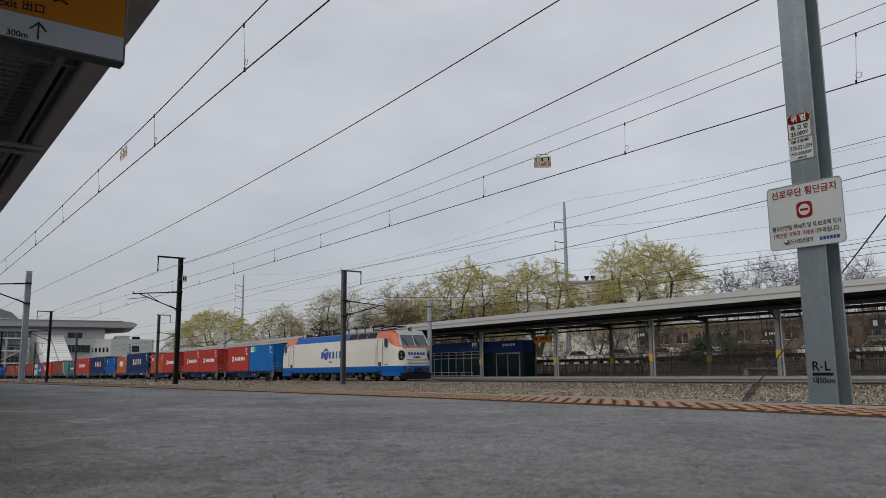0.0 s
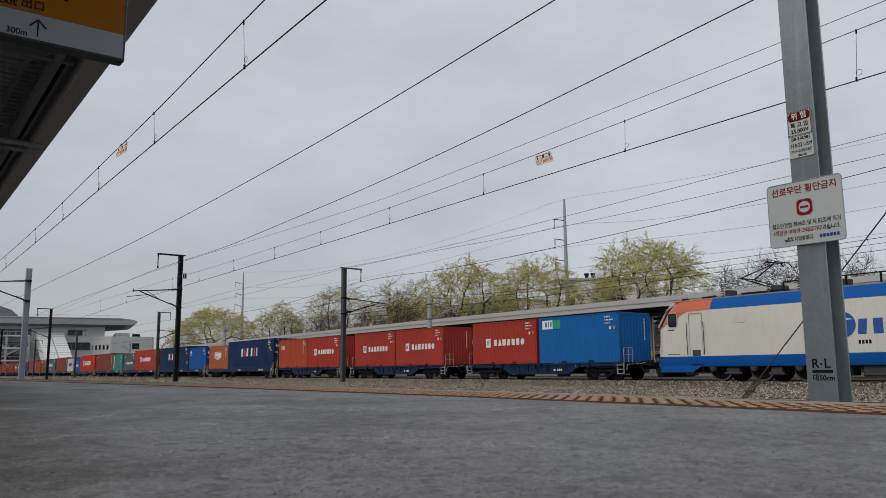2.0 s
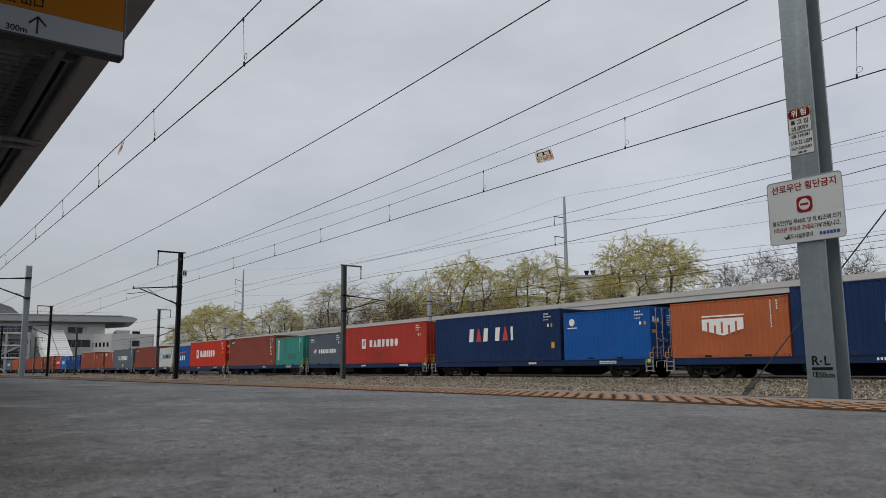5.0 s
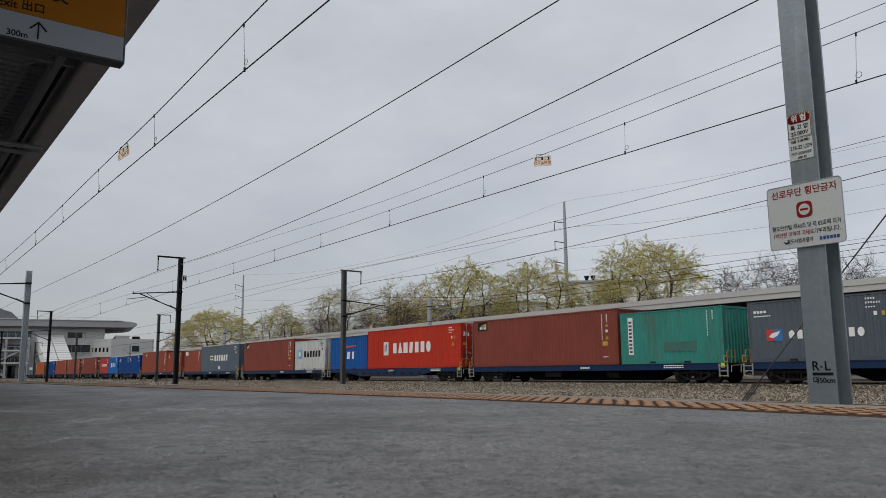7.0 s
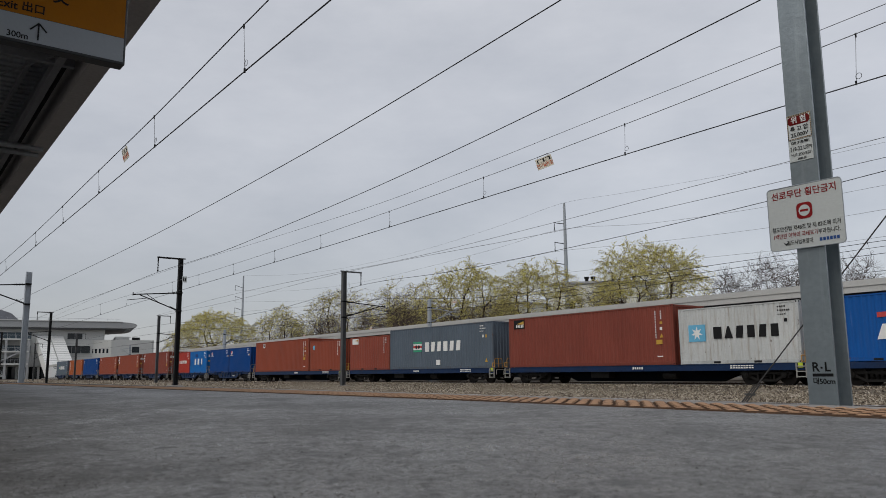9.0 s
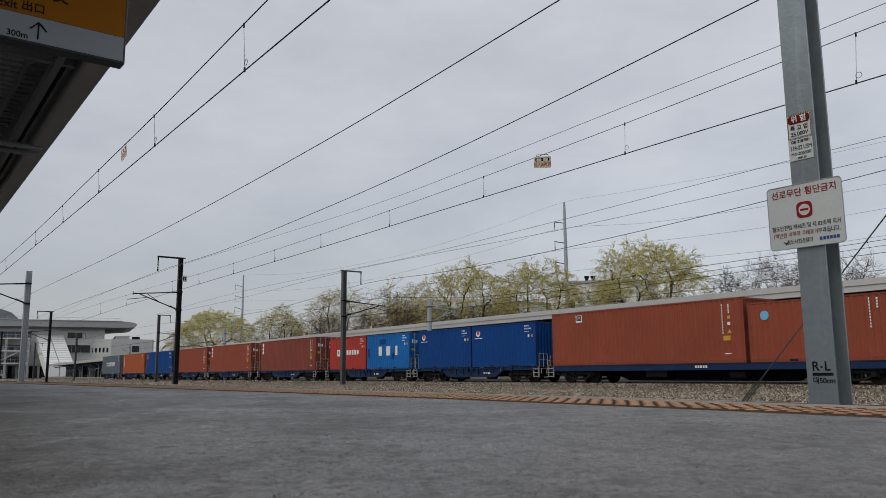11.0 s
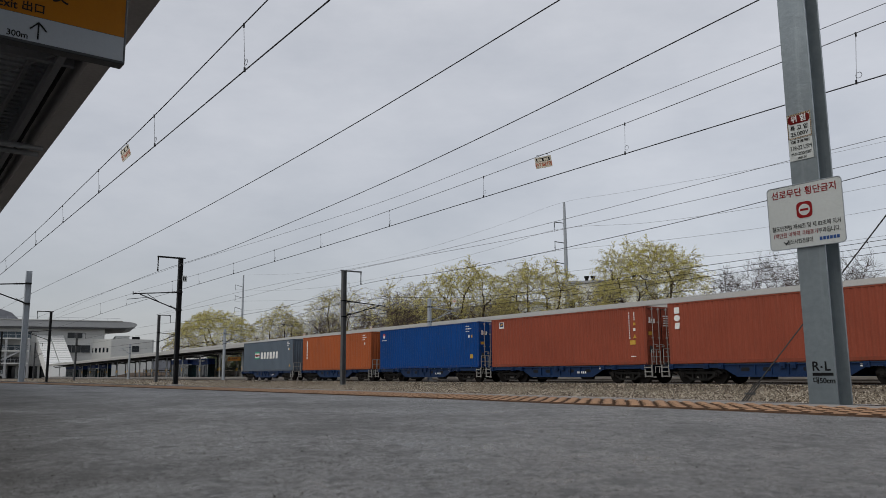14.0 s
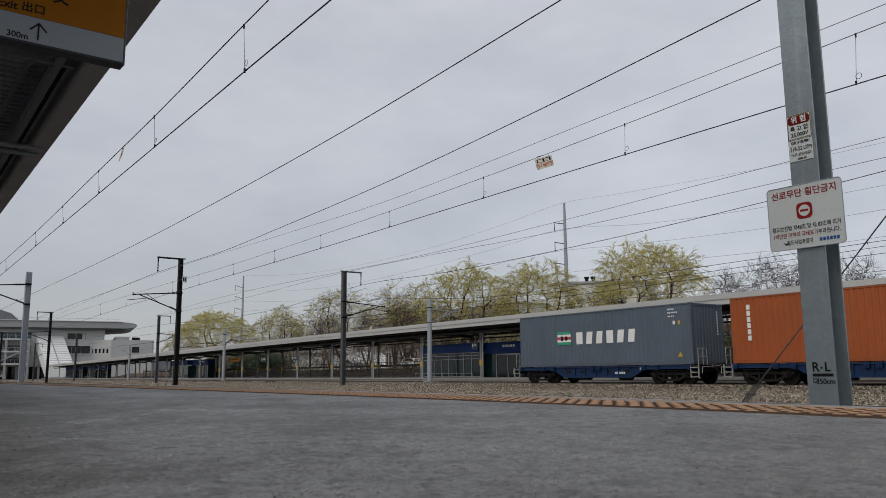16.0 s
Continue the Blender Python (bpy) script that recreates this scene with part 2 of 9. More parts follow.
# mesh building
class M:
    """A mesh under construction."""

    def __init__(self):
        self.v, self.f, self.mi, self.cur = [], [], [], 0

    def use(self, i):
        self.cur = i
        return self

    def face(self, *pts):
        k = len(self.v)
        self.v += [tuple(p) for p in pts]
        self.f.append(tuple(range(k, k + len(pts))))
        self.mi.append(self.cur)
        return self

    def solid(self, pts, faces):
        k = len(self.v)
        self.v += [tuple(p) for p in pts]
        self.f += [tuple(k + i for i in q) for q in faces]
        self.mi += [self.cur] * len(faces)
        return self

    def box(self, x0, y0, z0, x1, y1, z1, c=0.0):
        """A block; c: chamfer of its edges."""
        if x1 < x0: x0, x1 = x1, x0
        if y1 < y0: y0, y1 = y1, y0
        if z1 < z0: z0, z1 = z1, z0
        if c <= 0:
            p = [(x0, y0, z0), (x1, y0, z0), (x1, y1, z0), (x0, y1, z0), (x0, y0, z1), (x1, y0, z1), (x1, y1, z1), (x0, y1, z1)]
            return self.solid(p, [(0, 3, 2, 1), (4, 5, 6, 7), (0, 1, 5, 4), (1, 2, 6, 5), (2, 3, 7, 6), (3, 0, 4, 7)])
        bm = bmesh.new()
        bmesh.ops.create_cube(bm, size=1.0)
        for w in bm.verts:
            w.co = Vector((x0 if w.co.x < 0 else x1, y0 if w.co.y < 0 else y1, z0 if w.co.z < 0 else z1))
        bmesh.ops.bevel(bm, geom=bm.edges[:], offset=c, segments=2, affect="EDGES", profile=0.5)
        bm.verts.index_update()
        self.solid([w.co[:] for w in bm.verts], [tuple(w.index for w in q.verts) for q in bm.faces])
        bm.free()
        return self

    def tube(self, a, b, r, n=8, r2=None, caps=True):
        a, b = Vector(a), Vector(b)
        d = (b - a)
        if d.length < 1e-6:
            return self
        q = d.to_track_quat("Z", "Y").to_matrix()
        r2 = r if r2 is None else r2
        ring = [Vector((math.cos(2 * math.pi * i / n), math.sin(2 * math.pi * i / n), 0)) for i in range(n)]
        pts = [a + q @ (w * r) for w in ring] + [b + q @ (w * r2) for w in ring]
        fs = [(i, (i + 1) % n, n + (i + 1) % n, n + i) for i in range(n)]
        if caps:
            fs += [tuple(reversed(range(n))), tuple(range(n, 2 * n))]
        return self.solid(pts, fs)

    def blade(self, a, b, w, turn):
        """A twig's stretch, as a slim folded strip that narrows to its end."""
        d = (b - a).normalized()
        g = d.cross(Vector((math.cos(turn), math.sin(turn), 0.3))).normalized() * w
        return self.face(a - g, a + g, b + g * 0.7, b - g * 0.7)

    def path(self, pts, r, n=6):
        for a, b in zip(pts, pts[1:]):
            self.tube(a, b, r, n)
        return self

    def sweep(self, pts, r, n=5):
        """One unbroken tube through the points."""
        k0 = len(self.v)
        pts = [Vector(p) for p in pts]
        for i, p in enumerate(pts):
            d = pts[min(i + 1, len(pts) - 1)] - pts[max(i - 1, 0)]
            q = d.to_track_quat("Z", "Y").to_matrix()
            self.v += [tuple(p + q @ Vector((r * math.cos(2 * math.pi * a / n), r * math.sin(2 * math.pi * a / n), 0))) for a in range(n)]
        for i in range(len(pts) - 1):
            for a in range(n):
                b = (a + 1) % n
                self.f.append((k0 + i * n + a, k0 + i * n + b, k0 + i * n + n + b, k0 + i * n + n + a))
                self.mi.append(self.cur)
        return self

    def prism(self, poly, axis, a, b):
        """A closed outline drawn out along an axis (0, 1 or 2) from a to b."""
        def put(p, t):
            return {0: (t, p[0], p[1]), 1: (p[0], t, p[1]), 2: (p[0], p[1], t)}[axis]
        n = len(poly)
        fs = [(i, (i + 1) % n, n + (i + 1) % n, n + i) for i in range(n)] + [tuple(reversed(range(n))), tuple(range(n, 2 * n))]
        return self.solid([put(p, a) for p in poly] + [put(p, b) for p in poly], fs)

    def data(self, name, mats, smooth=False):
        me = bpy.data.meshes.new(name)
        me.from_pydata(self.v, [], self.f)
        for m in mats:
            me.materials.append(m)
        if len(mats) > 1:
            me.polygons.foreach_set("material_index", self.mi)
        bm = bmesh.new()
        bm.from_mesh(me)
        if len(self.f) < 30000:
            bmesh.ops.recalc_face_normals(bm, faces=bm.faces[:])
        if smooth:
            for q in bm.faces:
                q.smooth = True
        bm.to_mesh(me)
        bm.free()
        return me


def part(name, m, material, parent=None, label="", at=None, smooth=False):
    """One mesh object, under a thing or another part; m is an M or ready mesh data."""
    mats = material if isinstance(material, (list, tuple)) else [material]
    if isinstance(m, M):
        ob = new(name, m.data(name, mats, smooth))
    else:
        ob = new(name, m)
        if material:
            ob.material_slots[0].link = "OBJECT"
            ob.material_slots[0].material = mats[0]
    if at is not None:
        ob.matrix_basis = at if isinstance(at, Matrix) else Matrix.Translation(at)
    ob.parent = parent
    if label:
        tagged(ob, label)
    return ob


def thing(name, label, category, at=(0, 0, 0), group="", kind=""):
    ob = new(name)
    ob.empty_display_size = 0.2
    ob.matrix_basis = at if isinstance(at, Matrix) else Matrix.Translation(at)
    return tagged(ob, label, category, group, kind)


def mesh_thing(name, m, material, label, category, at=None, group="", kind="", smooth=False):
    return tagged(part(name, m, material, None, "", at, smooth), label, category, group, kind)


def writing(text, size, material, parent, m, align="CENTER", name="lettering", squeeze=1.0, thick=0.0):
    cu = bpy.data.curves.new(name, "FONT")
    cu.body, cu.size, cu.align_x, cu.align_y = text, size, align, "CENTER"
    cu.extrude = 0.0008
    cu.offset = thick
    cu.materials.append(material)
    ob = new(name, cu)
    ob.matrix_basis = m @ Matrix.Diagonal((squeeze, 1, 1, 1))
    ob.parent = parent
    return ob


FACE_S = pose(0, 0, 0, 90, 0, 0)      # upright, read from the camera's side of the tracks
FACE_E = pose(0, 0, 0, 90, 0, 90)     # upright, read from further along the platform


# ---- setting ----
STATION = pose(0, 0, 0, 0, 0, -1.545)     # the tracks and the far platform run at a slight angle


# one ground sheet to the horizon, lowered a little under the tracks
def ground():
    m = M()
    ys = [-900, -12, 2.3, 2.6, 40.0, 40.4, 60, 90, 1500]
    zs = [-0.3, -0.3, -0.3, -0.32, -0.32, -0.3, 0.0, 0.4, 0.5]
    xs = [-1800, -400, -120, -40, 40, 400, 1800]
    for i in range(len(xs) - 1):
        for j in range(len(ys) - 1):
            m.face((xs[i], ys[j], zs[j]), (xs[i + 1], ys[j], zs[j]), (xs[i + 1], ys[j + 1], zs[j + 1]), (xs[i], ys[j + 1], zs[j + 1]))
    tagged(part("ground", m, GROUND), "brown earth and gravel ground around the station", "ground", kind="structure")


ground()
EDGE = 2.055        # outer edge of the near platform
PLAT = 0.50


def drift(x):
    """The platform edge bears away slightly beside the camera."""
    return 0.17 * (1 - math.exp((min(x, -0.7) + 0.7) / 1.5))


def strip(m, y0, y1, z0, z1, xs):
    """A long block that follows the platform edge."""
    for a, b in zip(xs, xs[1:]):
        da, db = drift(a), drift(b)
        m.solid([(a, y0 + da, z0), (b, y0 + db, z0), (b, y1 + db, z0), (a, y1 + da, z0), (a, y0 + da, z1), (b, y0 + db, z1), (b, y1 + db, z1), (a, y1 + da, z1)],
                [(4, 5, 6, 7), (0, 1, 5, 4), (2, 3, 7, 6)])
    return m


def near_platform():
    p = thing("platform_near", "grey concrete station platform with a worn tactile strip", "platform", kind="structure")
    m = M()
    # gently uneven, pitted concrete, finer close to the eye
    xs = [-320, -200, -120, -70, -40, -24, -16, -12, -9, -7.5, -6.5] + [-6 + 0.022 * i for i in range(300)] + [0.8, 1.5, 3, 8, 14, 30]
    ys = [-7, -4, -2.2, -1.2, -0.6, -0.3] + [-0.1 + 0.022 * i for i in range(75)] + [1.55]
    idx = {}
    for i, x in enumerate(xs):
        for j, y in enumerate(ys):
            z = PLAT + 0.0018 * noise.noise((x * 1.5, y * 2.0, 0)) + 0.0018 * noise.noise((x * 6, y * 7, 3)) + 0.0013 * noise.noise((x * 17, y * 17, 9)) - 0.004 * max(0, noise.noise((x * 9, y * 9, 21)) - 0.42)
            yy = y
            if j == len(ys) - 1:
                z = PLAT
            if y > 0.8:
                yy = y + drift(x) * (y - 0.8) / 0.75
            idx[i, j] = len(m.v)
            m.v.append((x, yy, z))
    for i in range(len(xs) - 1):
        for j in range(len(ys) - 1):
            m.f.append((idx[i, j], idx[i + 1, j], idx[i + 1, j + 1], idx[i, j + 1]))
            m.mi.append(0)
    part("slab", m, CONCRETE, p, "stained grey concrete slab", smooth=True)
    sx = [30, 5, -0.7] + [-0.7 - 0.3 * k for k in range(1, 31)] + [-20, -60, -320]
    m = strip(M(), 1.868, EDGE, 0.36, PLAT - 0.001, sx)
    part("coping", m, COPING, p, "weathered concrete platform coping")
    m = strip(M(), 1.95, EDGE - 0.12, -0.3, 0.36, sx)
    part("wall", m, SLEEPER, p, "concrete platform wall under the coping")
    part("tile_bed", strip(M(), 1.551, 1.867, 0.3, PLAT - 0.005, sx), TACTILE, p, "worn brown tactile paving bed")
    # one tile 0.3 m square with six by six rounded domes, grime and painted shade darkening their feet
    t = M()
    t.face((0.002, 0.002, 0), (0.298, 0.002, 0), (0.298, 0.313, 0), (0.002, 0.313, 0))
    for i in range(6):
        for j in range(6):
            c = (0.025 + 0.05 * i, 0.028 + 0.052 * j)
            k0 = len(t.v)
            prof = ((0.0195, -0.0002), (0.0187, 0.0018), (0.0155, 0.0042), (0.009, 0.0058), (0.003, 0.0064))
            for r, h in prof:
                t.v += [(c[0] + r * math.cos(a * 0.7854), c[1] + r * math.sin(a * 0.7854), h) for a in range(8)]
            for q in range(len(prof) - 1):
                for a in range(8):
                    b = (a + 1) % 8
                    t.f.append((k0 + 8 * q + a, k0 + 8 * q + b, k0 + 8 * q + 8 + b, k0 + 8 * q + 8 + a))
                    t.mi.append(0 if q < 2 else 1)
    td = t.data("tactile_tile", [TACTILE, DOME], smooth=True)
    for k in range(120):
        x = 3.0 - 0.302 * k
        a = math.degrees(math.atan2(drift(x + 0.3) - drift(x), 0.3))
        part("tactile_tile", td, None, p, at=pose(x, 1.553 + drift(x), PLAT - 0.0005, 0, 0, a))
    far = M()
    for k in range(120, 360):
        x = 3.0 - 0.302 * k
        for i in range(5):
            for j in range(3):
                far.tube((x + 0.03 + 0.06 * i, 1.75 + 0.1 * j, PLAT - 0.005), (x + 0.03 + 0.06 * i, 1.75 + 0.1 * j, PLAT + 0.003), 0.024, 5, 0.013)
    tagged(part("far_domes", far, DOME, p), "rows of tactile domes further along", kind="stuff")


near_platform()


def grit():
    """Coarse aggregate standing proud of the worn concrete, and loose grains on it."""
    rng = np.random.RandomState(11)
    n = 50000
    d = 0.45 + 5.5 * rng.random(n) ** 1.6
    a = rng.uniform(radians(95), radians(185), n)
    x, y = d * np.cos(a), d * np.sin(a)
    keep = (y < 1.5) & (y > -0.6)
    x, y, d = x[keep], y[keep], d[keep]
    size = rng.uniform(0.0003, 0.0009, len(x)) * (1 + (rng.random(len(x)) < 0.01) * 1.0)
    base = np.array([(1, 0, 0), (-1, 0, 0), (0, 1, 0), (0, -1, 0), (0, 0, 1), (0, 0, -0.6)], float)
    tri = np.array([(0, 2, 4), (2, 1, 4), (1, 3, 4), (3, 0, 4)])
    v = base[None] * rng.uniform(0.6, 1.3, (len(x), 6, 1)) * size[:, None, None]
    t = rng.uniform(0, 6.28, len(x))
    c, s_ = np.cos(t)[:, None], np.sin(t)[:, None]
    V = np.stack([v[..., 0] * c - v[..., 1] * s_ + x[:, None], v[..., 0] * s_ + v[..., 1] * c + y[:, None], v[..., 2] * 0.8 + PLAT + 0.0004], -1).reshape(-1, 3)
    F = (tri[None] + (np.arange(len(x)) * 6)[:, None, None]).reshape(-1, 3)
    me = bpy.data.meshes.new("grit")
    me.from_pydata(V.tolist(), [], F.tolist())
    me.materials.append(GRIT)
    tagged(new("grit", me), "fine grit and proud aggregate on the concrete platform", "grit", kind="stuff")


GRIT = mat("dark and pale grit", (0.085, 0.08, 0.073), 0.8, var=0.2, island=0.7, spec=0.3)
grit()


def track(yc, z, x0, x1, label):
    t = thing("track", label, "railway track", STATION, kind="structure")
    for s in (-0.7525, 0.7525):
        y = yc + s
        m = M()
        m.prism([(y - 0.068, z - 0.153), (y + 0.068, z - 0.153), (y + 0.068, z - 0.14), (y + 0.014, z - 0.125), (y + 0.009, z - 0.045), (y + 0.034, z - 0.032), (y + 0.036, z - 0.004), (y - 0.036, z - 0.004), (y - 0.034, z - 0.032), (y - 0.009, z - 0.045), (y - 0.014, z - 0.125), (y - 0.068, z - 0.14)], 0, x0, x1)
        r = part("rail", m, RAIL, t, "rusty steel rail with a bright head")
        h = M().box(x0, y - 0.03, z - 0.004, x1, y + 0.03, z)
        part("rail_head", h, RAILTOP, r, "polished running surface")
    d = M().box(-0.12, -1.25, -0.2, 0.12, 1.25, 0, 0.015).data("sleeper", [SLEEPER])
    for k in range(110):
        part("sleeper", d, None, t, at=(4 - 0.62 * k, yc, z - 0.155))
    return t


track(4.0, 0.0, -330, 40, "railway track beside the platform on concrete sleepers")
track(13.0, 0.0, -330, 40, "through track on concrete sleepers with rusty rails")
track(31.96, 0.0, -330, 40, "main track that carries the freight train")
track(36.9, 0.0, -330, 40, "track along the far platform")


def ballast():
    """Loose stones over the trackbed, thickest where it is seen close."""
    rng = np.random.RandomState(4)
    base = np.array([(1, 0, -0.35), (-1, 0, -0.35), (0, 1, -0.35), (0, -1, -0.35), (0, 0, 1), (0, 0, -1)], float)
    tri = np.array([(0, 2, 4), (2, 1, 4), (1, 3, 4), (3, 0, 4)])
    n1, n2, n3 = 130000, 50000, 26000
    x = np.concatenate([rng.uniform(-68, 0, n1), rng.uniform(-230, -70, n2), rng.uniform(-45, 6, n3)])
    y = np.concatenate([rng.uniform(13.0, 31.0, n1), rng.uniform(11.5, 38.0, n2), rng.uniform(2.5, 11.5, n3)])
    s = np.concatenate([rng.uniform(0.022, 0.052, n1), rng.uniform(0.035, 0.085, n2), rng.uniform(0.03, 0.06, n3)])
    mound = bed(x, y)
    v = base[None] * rng.uniform(0.65, 1.25, (len(x), 6, 1)) * s[:, None, None]
    a = rng.uniform(0, 6.28, len(x))
    b = rng.uniform(-0.6, 0.6, len(x))
    ca, sa, cb, sb = np.cos(a)[:, None], np.sin(a)[:, None], np.cos(b)[:, None], np.sin(b)[:, None]
    X, Y, Z = v[..., 0] * ca - v[..., 1] * sa, v[..., 0] * sa + v[..., 1] * ca, v[..., 2] * 0.8
    Y, Z = Y * cb - Z * sb, Y * sb + Z * cb
    V = np.stack([X + x[:, None], Y + y[:, None], Z + (mound + s * 0.25)[:, None]], -1).reshape(-1, 3)
    F = (tri[None] + (np.arange(len(x)) * 6)[:, None, None]).reshape(-1, 3)
    me = bpy.data.meshes.new("ballast")
    me.from_pydata(V.tolist(), [], F.tolist())
    me.materials.append(STONES)
    ob = new("ballast", me)
    ob.matrix_basis = STATION
    tagged(ob, "loose brown and grey crushed-stone ballast between the tracks", "ballast", kind="stuff")
    m = M()
    ys = np.linspace(2.3, 38.5, 64)
    for i in range(len(ys) - 1):
        z0, z1 = float(bed(0, ys[i])) - 0.09, float(bed(0, ys[i + 1])) - 0.09
        m.face((-340, ys[i], z0), (60, ys[i], z0), (60, ys[i + 1], z1), (-340, ys[i + 1], z1))
    tagged(part("trackbed", m, BALLAST, at=STATION), "bed of crushed stone under the tracks", "ballast", kind="structure")


def bed(x, y):
    """Height of the ballast: a shoulder at each track, lower between."""
    y = np.asarray(y, float)
    d = np.minimum.reduce([np.abs(y - c) for c in (4.0, 13.0, 31.96, 36.9)])
    wave = 0.025 * np.sin(np.asarray(x, float) * 0.35 + y * 0.5)
    heap = 0.23 * np.exp(-((y - 29.4) / 0.85) ** 2)
    return -0.2 - 0.05 * np.clip(d - 1.7, 0, 2.0) + 0.05 * np.clip(d - 4, 0, 1) + wave * np.clip(d - 2.9, 0, 1) + heap


ballast()


def far_platform():
    p = thing("platform_far", "low concrete island platform under a long canopy", "platform", STATION, kind="structure")
    m = M().box(-260, 38.85, -0.3, 20, 49.25, 0.25)
    part("slab", m, CONCRETE, p)
    m = M()
    m.box(-260, 38.6, 0.10, 20, 39, 0.262, 0.02)
    part("coping", m, COPING, p, "pale concrete edge of the platform")
    m = M().box(-260, 38.67, -0.3, 20, 38.85, 0.10)
    part("wall", m, SLEEPER, p, "shaded concrete platform wall")


far_platform()
POSTS = [-6.9, -15.75] + [-24.6 - 8.85 * k for k in range(23)]


def roof_z(x):
    return 4.92 if x > -70 else 4.92 - (-70 - x) * 0.0055


def far_canopy():
    c = thing("platform_canopy", "long grey metal platform canopy on steel posts", "canopy", STATION, kind="structure")
    xs = [20] + [-20 - 37 * k for k in range(2)] + [-57 - 24 * k for k in range(1, 9)]
    for a, b in zip(xs, xs[1:]):
        za, zb = roof_z(a), roof_z(b)
        m = M()
        # fascia with a folded upper edge
        for (y0, y1, t0, t1) in ((38.25, 38.37, 0.0, -0.30), (38.31, 38.45, -0.30, -0.60)):
            m.solid([(a, y0, za + t1), (b, y0, zb + t1), (b, y1, zb + t1), (a, y1, za + t1), (a, y0, za + t0), (b, y0, zb + t0), (b, y1, zb + t0), (a, y1, za + t0)],
                    [(0, 3, 2, 1), (4, 5, 6, 7), (0, 1, 5, 4), (1, 2, 6, 5), (2, 3, 7, 6), (3, 0, 4, 7)])
        m.box(b + 0.01, 38.235, max(za, zb) - 0.66, b + 0.03, 38.25, min(za, zb) + 0.0)
        part("fascia", m, ROOFGREY, c, "pale grey folded metal fascia")
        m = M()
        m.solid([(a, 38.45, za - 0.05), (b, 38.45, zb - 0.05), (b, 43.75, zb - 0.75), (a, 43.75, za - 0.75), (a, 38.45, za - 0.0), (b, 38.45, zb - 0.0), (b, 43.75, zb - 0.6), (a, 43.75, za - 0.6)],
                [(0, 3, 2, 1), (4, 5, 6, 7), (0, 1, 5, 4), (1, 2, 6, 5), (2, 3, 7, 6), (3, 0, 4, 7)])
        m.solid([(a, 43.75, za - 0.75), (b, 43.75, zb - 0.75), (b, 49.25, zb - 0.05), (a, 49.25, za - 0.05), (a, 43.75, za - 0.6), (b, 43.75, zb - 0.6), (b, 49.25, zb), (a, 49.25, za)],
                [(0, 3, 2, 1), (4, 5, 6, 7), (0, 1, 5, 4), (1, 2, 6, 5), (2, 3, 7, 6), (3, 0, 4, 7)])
        part("roof_panel", m, ROOFDARK, c, "sheet-metal roof panel with its underside shade in the colour")
        for y, d in ((39.85, 0.45), (40.25, 0.8), (46.15, 0.6)):
            m = M()
            m.solid([(a, y - 0.08, za - d - 0.2), (b, y - 0.08, zb - d - 0.2), (b, y + 0.08, zb - d - 0.2), (a, y + 0.08, za - d - 0.2), (a, y - 0.08, za - d), (b, y - 0.08, zb - d), (b, y + 0.08, zb - d), (a, y + 0.08, za - d)],
                    [(0, 3, 2, 1), (4, 5, 6, 7), (0, 1, 5, 4), (1, 2, 6, 5), (2, 3, 7, 6), (3, 0, 4, 7)])
            part("purlin", m, MIDSTEEL, c)
    for x in POSTS:
        z = roof_z(x)
        m = M()
        m.box(x - 0.13, 40.15, 0.25, x + 0.13, 40.35, z - 1.0, 0.02)
        m.box(x - 0.2, 40.1, 0.25, x + 0.2, 40.4, 0.29)
        post = part("post", m, POSTGREY, c, "grey steel canopy post")
        part("warning_band", M().box(x - 0.145, 40.13, 1.25, x + 0.145, 40.37, 1.7), YELLOW, post, "yellow warning band")
        m = M().tube((x + 0.24, 40.2, 0.25), (x + 0.24, 40.2, z - 1.0), 0.05, 8)
        part("drainpipe", m, GALV2, post)
        m = M()
        m.box(x - 0.1, 46.05, 0.25, x + 0.1, 46.25, z - 0.7, 0.02)
        post = part("post", m, POSTGREY, c, "grey steel canopy post")
        part("warning_band", M().box(x - 0.112, 46.03, 1.2, x + 0.112, 46.27, 1.65), YELLOW, post, "yellow warning band")
        m = M()
        m.solid([(x - 0.09, 38.55, z - 0.3), (x + 0.09, 38.55, z - 0.3), (x + 0.09, 46.25, z - 1.05), (x - 0.09, 46.25, z - 1.05), (x - 0.09, 38.55, z - 0.12), (x + 0.09, 38.55, z - 0.12), (x + 0.09, 46.25, z - 0.75), (x - 0.09, 46.25, z - 0.75)],
                [(0, 3, 2, 1), (4, 5, 6, 7), (0, 1, 5, 4), (1, 2, 6, 5), (2, 3, 7, 6), (3, 0, 4, 7)])
        part("rafter", m, MIDSTEEL, c)
        m = M()
        m.tube((x, 40.15, z - 1.55), (x + 0.0, 38.85, z - 0.45), 0.05, 6)
        part("bracket", m, MIDSTEEL, c)
        x2 = x - 4.42
        z2 = roof_z(x2)
        m = M().box(x2 - 0.05, 38.45, z2 - 0.34, x2 + 0.05, 43.65, z2 - 0.2)
        part("rafter", m, GALV2, c)
    tagged(part("hanging_rail", M().box(-210, 40.85, 3.45, 20, 40.91, 3.55), DARKSTEEL, c), "dark steel rail under the canopy")


far_canopy()


